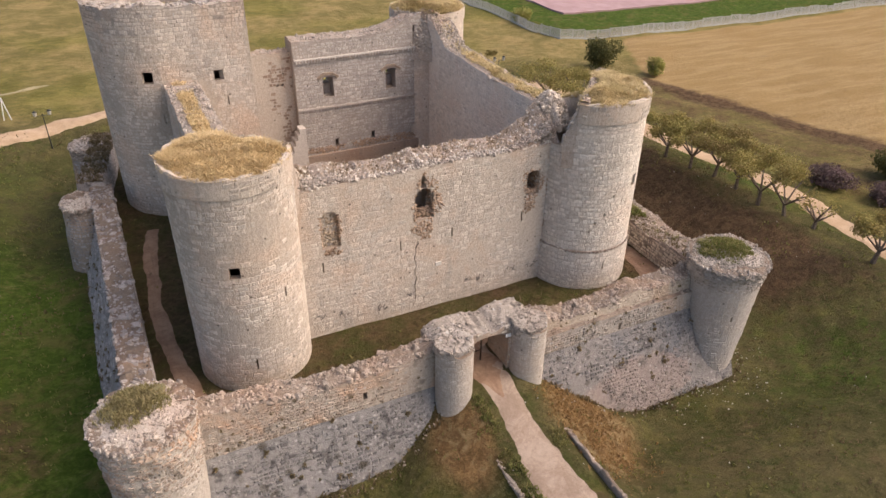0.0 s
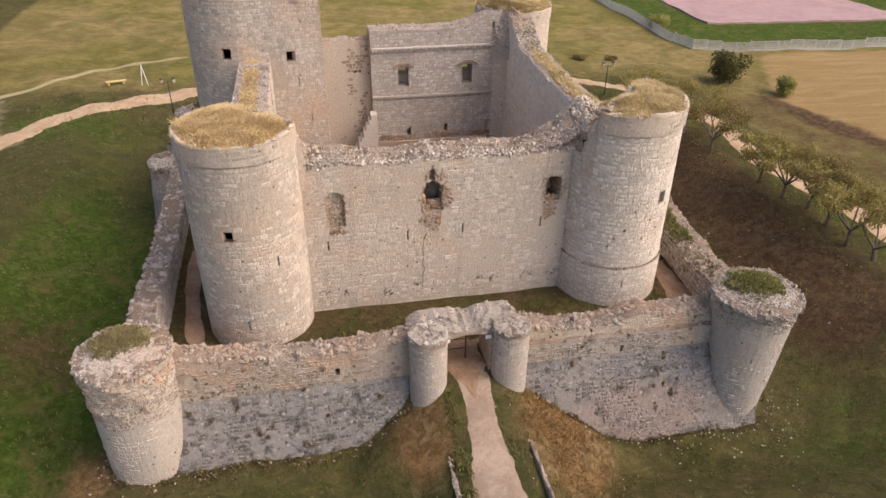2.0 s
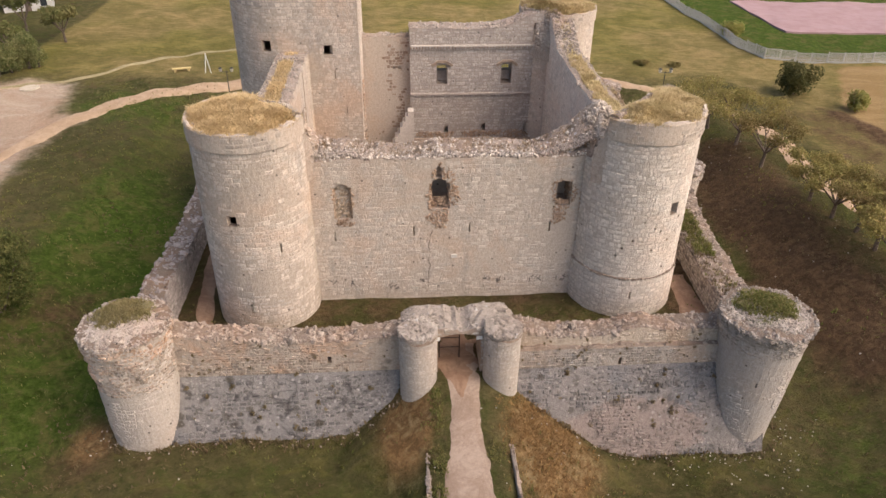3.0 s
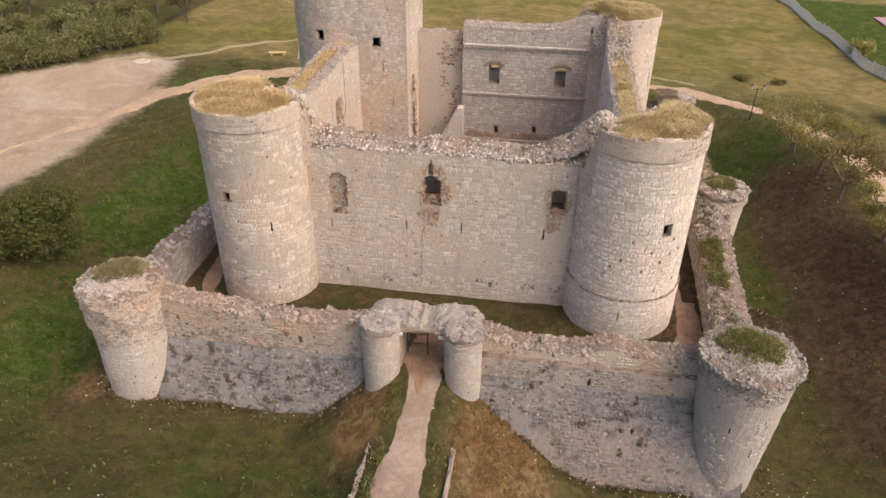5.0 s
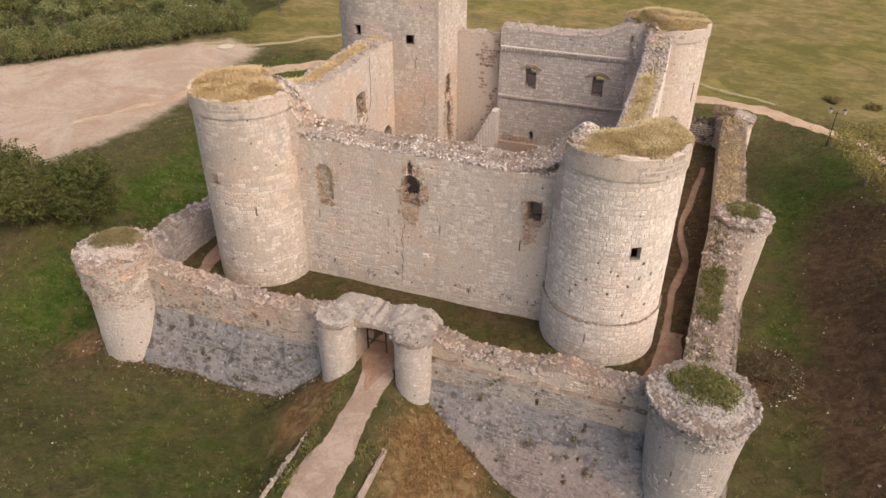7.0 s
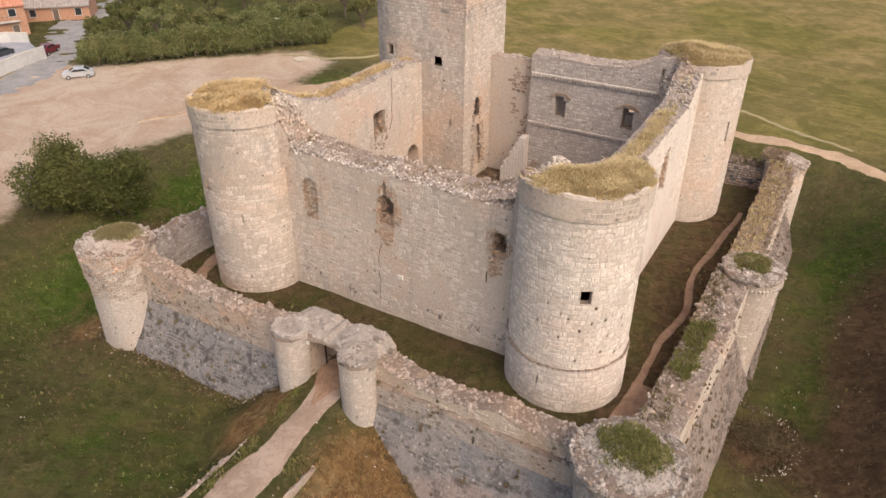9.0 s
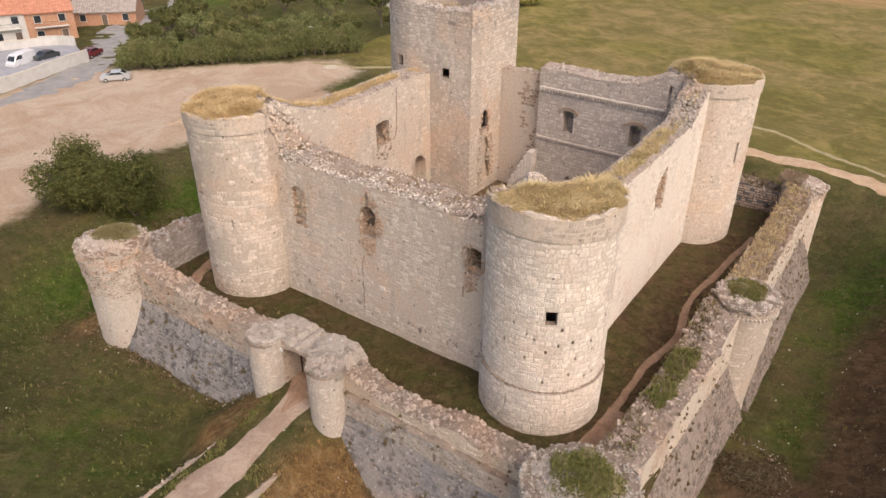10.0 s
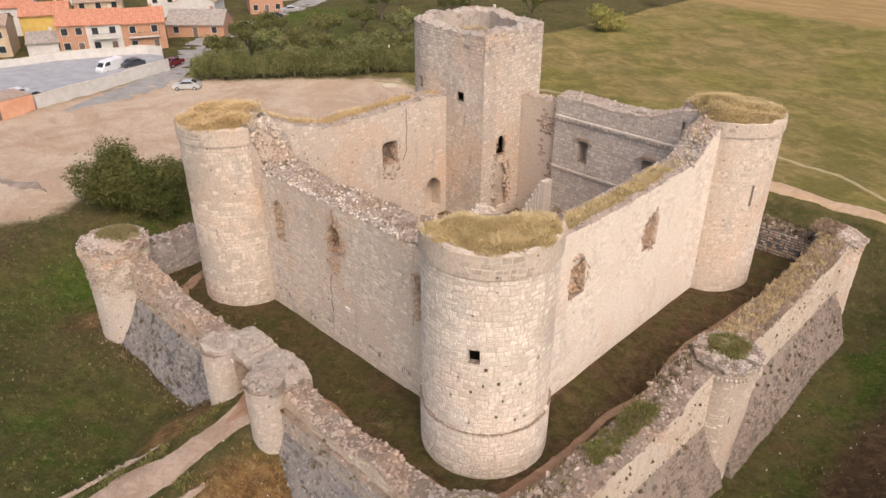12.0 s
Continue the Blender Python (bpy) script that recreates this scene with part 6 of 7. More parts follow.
def tree(name, label, x, y, height, spread, mat, leaves, seed, leaf=0.16, group="", bare=False):
    """A low forked trunk with limbs, and a loose flat crown."""
    z = land_at(x, y) - 0.1
    t = thing(name, label, "tree", group)
    r = random.Random(seed)
    verts, faces, tips = [], [], []
    fork = Vector((x + r.uniform(-0.2, 0.2), y + r.uniform(-0.2, 0.2), z + height * 0.28))
    limb(verts, faces, (x, y, z), fork, 0.24, 0.17)
    for k in range(6):
        a = k * 1.047 + r.uniform(-0.3, 0.3)
        e = fork + Vector((math.cos(a) * spread * 0.4, math.sin(a) * spread * 0.4, height * r.uniform(0.22, 0.34)))
        limb(verts, faces, fork, e, 0.12, 0.07)
        for m in range(3):
            b = a + r.uniform(-0.9, 0.9)
            q = e + Vector((math.cos(b) * spread * 0.4 * r.uniform(0.5, 1), math.sin(b) * spread * 0.4 * r.uniform(0.5, 1), height * r.uniform(0.12, 0.3)))
            limb(verts, faces, e, q, 0.06, 0.02, 4)
            tips.append(q)
    mesh_object("trunk", verts, faces, M_bark, t)
    if leaves:
        blobs = [(q.x, q.y, q.z, spread * 0.36, spread * 0.36, height * 0.15) for q in tips]
        foliage("crown", blobs, leaves, leaf, mat, t, "", seed, 0.2)
    return t


def shrub(name, label, x, y, r, h, mat, leaves, seed, leaf=0.2, group="", category="shrub"):
    z = land_at(x, y)
    t = thing(name, label, category, group)
    rr = random.Random(seed)
    verts, faces = [], []
    for k in range(4):
        a = rr.uniform(0, 6.28)
        limb(verts, faces, (x + 0.1 * k, y, z - 0.2), (x + math.cos(a) * r * 0.5, y + math.sin(a) * r * 0.5, z + h * 0.6), 0.1, 0.03, 5)
    mesh_object("stem", verts, faces, M_bark, t)
    blobs = []
    for k in range(9):
        a, f = rr.uniform(0, 6.28), rr.uniform(0.1, 0.62)
        blobs.append((x + math.cos(a) * r * f, y + math.sin(a) * r * f, z + h * rr.uniform(0.28, 0.72), r * rr.uniform(0.4, 0.62), r * rr.uniform(0.4, 0.62), h * rr.uniform(0.24, 0.36)))
    blobs.append((x, y, z + h * 0.32, r * 0.85, r * 0.85, h * 0.34))
    foliage("crown", blobs, leaves, leaf, mat, t, "", seed, 0.45)
    return t


row = [(57.0, 57.0, 5.2), (57.4, 53.4, 5.6), (58.1, 50.4, 5.8), (57.9, 47.0, 5.0), (57.5, 43.5, 6.2), (58.0, 40.6, 4.6), (58.5, 37.5, 3.2), (58.2, 30.9, 5.0), (55.6, 65.2, 6.4), (55.4, 71.5, 6.2), (54.3, 77.4, 6.4)]
for i, (x, y, h) in enumerate(row):
    few = i in (5, 6)
    tree("tree", "young bare-branched tree with few leaves beside the lane" if few else "small forked tree with thin yellow-green leaves beside the lane", x, y, h, h * (0.64 if i < 9 else 0.85),
         M_leaf_rust if i % 3 == 2 else M_leaf_lane, 250 if few else 4600, 400 + i, 0.125, "trees along the lane")
shrub("shrub", "big rounded dark green shrub at the edge of the dirt square", -20.8, 37.6, 4.4, 8.0, M_leaf_big, 22000, 431, 0.12)
shrub("shrub", "dense dark green shrub beside the castle ditch", -16.3, 41.0, 4.6, 7.2, M_leaf_big, 20000, 432, 0.12)
shrub("shrub", "dark green shrub growing into its neighbours by the ditch", -19.4, 39.0, 3.6, 5.6, M_leaf_big, 12000, 4320, 0.13)
shrub("shrub", "dark green round bush by the field", 71.5, 89.5, 3.7, 5.6, M_leaf_dark, 4200, 433)
shrub("shrub", "small green bush at the field corner", 77.0, 82.6, 1.9, 3.4, M_leaf_olive, 1600, 434)
shrub("shrub", "olive bush beside the fence", 75.4, 120.0, 2.6, 3.0, M_leaf_olive, 1400, 435)
shrub("shrub", "purple-brown leafless thicket beside the lane", 69.0, 43.5, 3.4, 2.2, M_leaf_purple, 4200, 436, 0.16)
shrub("shrub", "purple-brown leafless thicket beside the lane", 70.5, 38.0, 3.2, 2.0, M_leaf_purple, 3800, 437, 0.16)
shrub("shrub", "dark green bush beside the stubble field", 77.0, 42.0, 3.0, 4.2, M_leaf_dark, 2600, 438)
shrub("shrub", "low dark bush in the meadow", 53.5, 102.6, 1.3, 0.8, M_leaf_rust, 600, 439)
shrub("shrub", "low dark bush in the meadow", 58.2, 101.3, 1.1, 0.7, M_leaf_rust, 500, 440)
shrub("shrub", "low brown bush under the east tower", 44.6, 46.5, 2.5, 1.0, M_brown_weed, 5200, 441, 0.08)
shrub("shrub", "lone yellow-green bush in the meadow", -34.0, 154.0, 4.5, 5.5, M_leaf_olive, 2600, 442, 0.3)
hr = random.Random(12)
for i in range(22):
    f = i / 21
    x, y = -57.0 + 21.5 * f + hr.uniform(-0.5, 0.5), 67.5 + 30.5 * f + hr.uniform(-0.5, 0.5)
    shrub("hedge_shrub", "tall grey-green shrub in the hedge along the square", x - 1.4, y + 1.0, hr.uniform(1.8, 2.4), hr.uniform(4.6, 6.4), M_leaf_hedge, 3800, 450 + i, 0.13, "hedge along the square")
for i, (x, y, r, h, m) in enumerate([(-64, 76, 4, 6, M_leaf_thicket), (-60, 84, 4.5, 6.5, M_leaf_hedge), (-54, 90, 4, 6, M_leaf_mix), (-68, 84, 4.5, 7, M_leaf_thicket), (-49, 97, 4, 5.5, M_leaf_hedge),
                                     (-72, 92, 4.5, 6.5, M_leaf_thicket), (-62, 98, 5, 7, M_leaf_mix), (-43, 104, 3.5, 5, M_leaf_thicket), (-55, 112, 5, 7, M_leaf_hedge), (-46, 117, 4.5, 7.5, M_leaf_thicket),
                                     (-68, 112, 4.5, 6, M_leaf_thicket), (-38, 112, 3.5, 6, M_leaf_mix), (-78, 126, 5, 7, M_leaf_hedge), (-60, 132, 5.5, 8, M_leaf_thicket), (-92, 140, 6, 8, M_leaf_thicket),
                                     (-74, 148, 6, 8, M_leaf_mix), (-52, 150, 5, 7, M_leaf_thicket), (-108, 160, 7, 9, M_leaf_thicket), (-86, 172, 7, 9, M_leaf_hedge), (-64, 176, 6, 8, M_leaf_thicket), (-40, 190, 5, 6, M_leaf_mix)]):
    tree("tree", "broad leafy tree in the thicket behind the hedge", x, y, h, r * 0.75, m, 2600, 480 + i, 0.24, "trees behind the hedge")

tr = random.Random(91)
for i in range(17):
    f, g = tr.random(), tr.uniform(4, 22)
    x, y = -58.0 + 20.0 * f - g * 0.8, 70.0 + 30.0 * f + g * 0.6
    shrub("shrub", "rounded green shrub in the thicket behind the hedge", x, y, tr.uniform(2.0, 3.4), tr.uniform(2.6, 4.8), tr.choice((M_leaf_hedge, M_leaf_thicket, M_leaf_mix)), 1500, 700 + i, 0.2, "thicket behind the hedge")

# grass tufts and stones about the castle
gr = random.Random(77)
green, brownish, stones = [], [], []
while len(green) + len(brownish) < 6500:
    x, y = gr.uniform(-24, 60), gr.uniform(8, 92)
    if BOX[0] - 1.5 < x < BOX[1] + 1.5 and BOX[2] - 1.8 < y < BOX[3]:
        if not (BOX[0] + 3 < x < BOX[1] - 3.2 and y > 33.3) or gr.random() > 0.35 or (0 < x < 35.5 and y > 38):
            continue
    if abs(x - 18.6) < 1.6 and y < 38:
        continue
    if x < -24.5 or wob(x, y, 0, 0.25) < -0.25:
        continue
    (brownish if (wob(x, y, 5, 0.12) > 0.22) != (x > 43) else green).append((x, y, land_at(x, y), gr.uniform(0.5, 1.1)))
blades("grass_tufts", green, M_weed, "scattered green grass tufts in the ditch and meadow", "grass", None, (0.1, 0.26), 0.06, 0.9, 78, 3)
blades("weed_tufts", brownish, M_brown_weed, "scattered brown dry weeds in the ditch and meadow", "weeds", None, (0.1, 0.28), 0.06, 0.9, 79, 3)
mound_tufts = []
for _ in range(1000):
    x, y = gr.gauss(23.6, 1.5), gr.gauss(26.5, 2.4)
    if x > 20.6:
        mound_tufts.append((x, y, land_at(x, y), gr.uniform(0.5, 1.0)))
blades("dry_weeds", mound_tufts, M_rust_weed, "orange dry weeds on the causeway bank", "weeds", None, (0.08, 0.25), 0.06, 1.2, 80, 3)
for _ in range(230):
    k = gr.random()
    if k < 0.35:
        a, d = gr.uniform(-3.0, 0.2), 3.0 + abs(gr.gauss(0, 1.6))
        x, y = 38.5 + d * math.cos(a), 30.5 + d * math.sin(a)
    elif k < 0.4:
        a, d = gr.uniform(-3.4, -0.4), 2.8 + abs(gr.gauss(0, 1.0))
        x, y = -2.7 + d * math.cos(a), 31.2 + d * math.sin(a)
    elif k < 0.7:
        x, y = gr.uniform(22, 37), 28.6 - abs(gr.gauss(0, 1.2))
    elif k < 0.74:
        x, y = 43.4 + abs(gr.gauss(0, 1.2)), gr.uniform(34, 75)
    else:
        x, y = gr.uniform(-14, 48), gr.uniform(12, 29)
    stones.append((x, y, land_at(x, y) + 0.02, gr.uniform(0.03, 0.085)))
for _ in range(80):
    a = gr.uniform(-1.3, 2.2)
    x, y = 43.8 + (2.8 + abs(gr.gauss(0, 0.4))) * math.cos(a), 46.5 + (3.4 + abs(gr.gauss(0, 0.5))) * math.sin(a)
    stones.append((x, y, land_at(x, y) + 0.02, gr.uniform(0.035, 0.08)))
for _ in range(70):
    x, y = gr.uniform(44, 58), gr.uniform(34, 78)
    stones.append((x, y, land_at(x, y) + 0.02, gr.uniform(0.03, 0.1)))
M_pale_stone = plain_material("pale_fieldstone", (0.4, 0.36, 0.3), (0.52, 0.48, 0.42), 4.0)
boulders("field_stones", stones, M_pale_stone, None, 81, "small pale stones scattered below the outer walls", "stone")

verge = []
for _ in range(2100):
    u, side = gr.uniform(0, 28), gr.choice((-1, 1))
    x, y = 18.5 + side * (1.35 + abs(gr.gauss(0, 0.4)) * (1 + 0.6 * wob(u, side, 0, 0.6))), 31.0 - u
    if y < 29.3 and wob(u, side * 3.0, 0, 0.45) > (-0.05 if side < 0 else 0.12):
        verge.append((x, y, land_at(x, y), gr.uniform(0.6, 1.2)))
blades("path_grass", verge, M_weed, "green grass along both edges of the path", "grass", None, (0.08, 0.24), 0.04, 0.9, 89, 4)

# low kerb walls of the causeway
for x0, y0, x1, y1, nm in ((16.3, 26.3, 16.0, 12.0, "left"), (21.1, 12.0, 21.2, 25.6, "right")):
    line = Line([(x1, y1), (x0, y0)]) if nm == "left" else Line([(x1, y1), (x0, y0)])
    kt = ragged(lambda u: -2.6 if nm == "left" else -2.34, 0.1, x0)
    wide = 0.26 if nm == "left" else 0.24
    k = shell("kerb_wall", line, wide, -4.2, kt, M_top, None, (), None, (), 0.4)
    tagged(k, "low crumbling stone kerb along the causeway", "kerb", kind="structure")
    boulders("rubble", strew(line, wide, kt, 260 if nm == "left" else 60, (0.05, 0.17), 85), M_top, k, 86)

# ---- street furniture ----
M_metal = plain_material("dark_painted_metal", (0.03, 0.035, 0.035), (0.06, 0.06, 0.055), 6.0, 0.5, 0.05, 0.5)
M_concrete = plain_material("pale_concrete", (0.5, 0.45, 0.36), (0.6, 0.55, 0.46), 3.0)
M_slab = plain_material("dusty_concrete", (0.42, 0.36, 0.27), (0.52, 0.45, 0.35), 2.0)
M_ochre_seat = plain_material("ochre_concrete", (0.5, 0.38, 0.16), (0.58, 0.45, 0.2), 3.0)


def street_lamp(x, y, label):
    z = land_at(x, y)
    t = thing("street_lamp", label, "street lamp", "street lamps")
    vs, fs = [], []
    limb(vs, fs, (x, y, z - 0.1), (x, y, z + 0.7), 0.11, 0.09, 10)
    mesh_object("base", vs, fs, M_metal, t)
    vs, fs = [], []
    limb(vs, fs, (x, y, z + 0.7), (x, y, z + 4.3), 0.06, 0.045, 10)
    mesh_object("pole", vs, fs, M_metal, t)
    vs, fs = [], []
    limb(vs, fs, (x - 0.75, y, z + 4.1), (x + 0.75, y, z + 4.1), 0.035, 0.035, 6)
    mesh_object("cross_arm", vs, fs, M_metal, t)
    for s in (-0.75, 0.75):
        bm = bmesh.new()
        bmesh.ops.create_cone(bm, cap_ends=True, segments=10, radius1=0.16, radius2=0.24, depth=0.45, matrix=Matrix.Translation((x + s, y, z + 4.35)))
        part("lantern", bm, M_concrete, t, "pale glass lantern")
        bm = bmesh.new()
        bmesh.ops.create_cone(bm, cap_ends=True, segments=10, radius1=0.28, radius2=0.05, depth=0.18, matrix=Matrix.Translation((x + s, y, z + 4.66)))
        part("cap", bm, M_metal, t)


street_lamp(-7.9, 89.1, "dark twin-lantern street lamp beside the lane")
street_lamp(51.4, 87.2, "dark twin-lantern street lamp beside the lane")


def bench(x, y, turn, label):
    t = thing("bench", label, "bench", "", "", (x, y, land_at(x, y)), turn)
    for nm, b in (("seat", (-1.3, 1.3, -0.35, 0.35, 0.38, 0.5)), ("leg", (-1.1, -0.8, -0.3, 0.3, -0.1, 0.38)), ("leg", (0.8, 1.1, -0.3, 0.3, -0.1, 0.38))):
        bm = bmesh.new()
        box_bm(bm, *b)
        bmesh.ops.bevel(bm, geom=bm.edges[:], offset=0.02, segments=1, affect="EDGES")
        part(nm, bm, M_ochre_seat, t)


bench(-16.2, 97.4, 12, "ochre concrete bench on the grass behind the lane")
bm = bmesh.new()
bmesh.ops.create_cone(bm, cap_ends=True, segments=24, radius1=1.25, radius2=1.2, depth=0.14, matrix=Matrix.Translation((-34.3, 89.8, land_at(-34.3, 89.8) + 0.03)))
tagged(part("manhole_slab", bm, M_slab, None), "flat round pale concrete slab on the ground", "slab")
pole = thing("goal_frame", "slim white metal pole frame on the grass", "goal")
for x0, x1, z0, z1 in ((-12.9, -12.5, 0, 2.9), (-12.5, -12.1, 2.9, 0.0)):
    vs, fs = [], []
    zz = land_at(-12.6, 97.3)
    limb(vs, fs, (x0, 97.3, zz + z0 - 0.05), (x1, 97.4, zz + z1), 0.06, 0.06, 8)
    mesh_object("post", vs, fs, M_white, pole)

# ---- sports court and fence ----
M_court = plain_material("pink_court", (0.3, 0.19, 0.19), (0.35, 0.23, 0.23), 0.4, 0.9, 0.1)


def slab(name, label, category, x0, x1, y0, y1, mat, lift=0.32):
    """A thin surfaced area that follows the slope of the ground."""
    xs, ys = np.linspace(x0, x1, 16), np.linspace(y0, y1, 12)
    verts_ = [(x, y, land_at(x, y) + lift) for y in ys for x in xs] + [(x, y, land_at(x, y) - 0.3) for y in ys for x in xs]
    faces_ = [(j * 16 + i, j * 16 + i + 1, j * 16 + i + 17, j * 16 + i + 16) for j in range(11) for i in range(15)]
    rim_ = [i for i in range(16)] + [j * 16 + 15 for j in range(1, 12)] + [11 * 16 + i for i in range(14, -1, -1)] + [j * 16 for j in range(10, 0, -1)]
    faces_ += [(p, p + 192, q + 192, q) for p, q in zip(rim_, rim_[1:] + rim_[:1])]
    return tagged(mesh_object(name, verts_, faces_, mat), label, category, kind="structure")


slab("pavement", "pink sports court surface beyond the fence", "court", 87.0, 131.0, 122.5, 148.0, M_court)
M_fence = plain_material("pale_fence_paint", (0.38, 0.37, 0.35), (0.46, 0.45, 0.42), 2.0, 0.7, 0.1)
FENCE = [(71.4, 196), (72.6, 158), (74.0, 112), (74.9, 106.3), (87.5, 104.2), (125, 104.6), (170, 104.4)]
fence = thing("fence", "long pale metal fence round the sports ground", "fence")
fl = Line(FENCE)
nf = int(fl.length / 2.5)


def fence_mesh(name, *boxes):
    me_ = bpy.data.meshes.new(name)
    bm_ = bmesh.new()
    for b in boxes:
        box_bm(bm_, *b)
    bm_.to_mesh(me_)
    bm_.free()
    me_.materials.append(M_fence)
    return me_


post_me = fence_mesh("post", (-0.07, 0.07, -0.07, 0.07, -0.2, 1.75))
plinth_me = fence_mesh("plinth", (0.07, 2.43, -0.1, 0.1, -0.3, 0.2))
rail_me = fence_mesh("rail", (0.07, 2.43, -0.02, 0.02, 0.0, 0.06))
slat_me = fence_mesh("slat", (-0.04, 0.04, -0.015, 0.015, 0.21, 1.65))
far_v, far_f = [], []
near = sorted(range(nf), key=lambda i: math.hypot(fl.at(fl.length * i / nf)[0] - 78, fl.at(fl.length * i / nf)[1] - 106))[:21]
for i in range(nf):
    x0, y0 = fl.at(fl.length * i / nf)
    x1, y1 = fl.at(fl.length * (i + 1) / nf)
    m = pose(x0, y0, land_at(x0, y0), 0, 0, math.degrees(math.atan2(y1 - y0, x1 - x0)))
    bits = [("post", post_me, 0, 0), ("plinth", plinth_me, 0, 0), ("rail", rail_me, 0, 0.5), ("rail", rail_me, 0, 1.55)]
    for k in range(14):
        if i in near:
            bits.append(("slat", slat_me, 0.16 + k * 0.166, 0))
            continue
        q = len(far_v)
        far_v += [tuple(m @ (v.co + Vector((0.16 + k * 0.166, 0, 0)))) for v in slat_me.vertices]
        far_f += [[v + q for v in p.vertices] for p in slat_me.polygons]
    for nm, me_, dx, dz in bits:
        o = new(nm, me_)
        o.parent = fence
        o.matrix_world = m @ Matrix.Translation((dx, 0, dz))
tagged(mesh_object("far_slats", far_v, far_f, M_fence, fence), kind="stuff")

# ---- the village edge ----
M_plaster = plain_material("white_plaster", (0.46, 0.445, 0.42), (0.54, 0.525, 0.5), 0.8, 0.9, 0.1)
M_brickwall = plain_material("orange_brick", (0.36, 0.19, 0.12), (0.43, 0.25, 0.16), 2.5, 0.9, 0.2)
M_yellow = plain_material("yellow_plaster", (0.5, 0.34, 0.09), (0.56, 0.4, 0.12), 0.8, 0.9, 0.1)
M_ochre = plain_material("ochre_plaster", (0.4, 0.3, 0.2), (0.48, 0.37, 0.26), 0.8, 0.9, 0.1)
M_tile = plain_material("clay_roof_tile", (0.36, 0.15, 0.09), (0.46, 0.22, 0.14), 1.6, 0.9, 0.5)
M_tile_old = plain_material("weathered_roof_tile", (0.26, 0.19, 0.15), (0.36, 0.27, 0.21), 1.6, 0.9, 0.5)
M_slate = plain_material("grey_weathered_tile", (0.22, 0.19, 0.17), (0.32, 0.28, 0.25), 1.6, 0.9, 0.5)
M_pane = plain_material("dark_window_glass", (0.02, 0.025, 0.03), (0.035, 0.04, 0.045), 3.0, 0.15, 0.0)
M_yard = plain_material("grey_yard_concrete", (0.25, 0.25, 0.265), (0.31, 0.31, 0.325), 0.5, 0.9, 0.2)


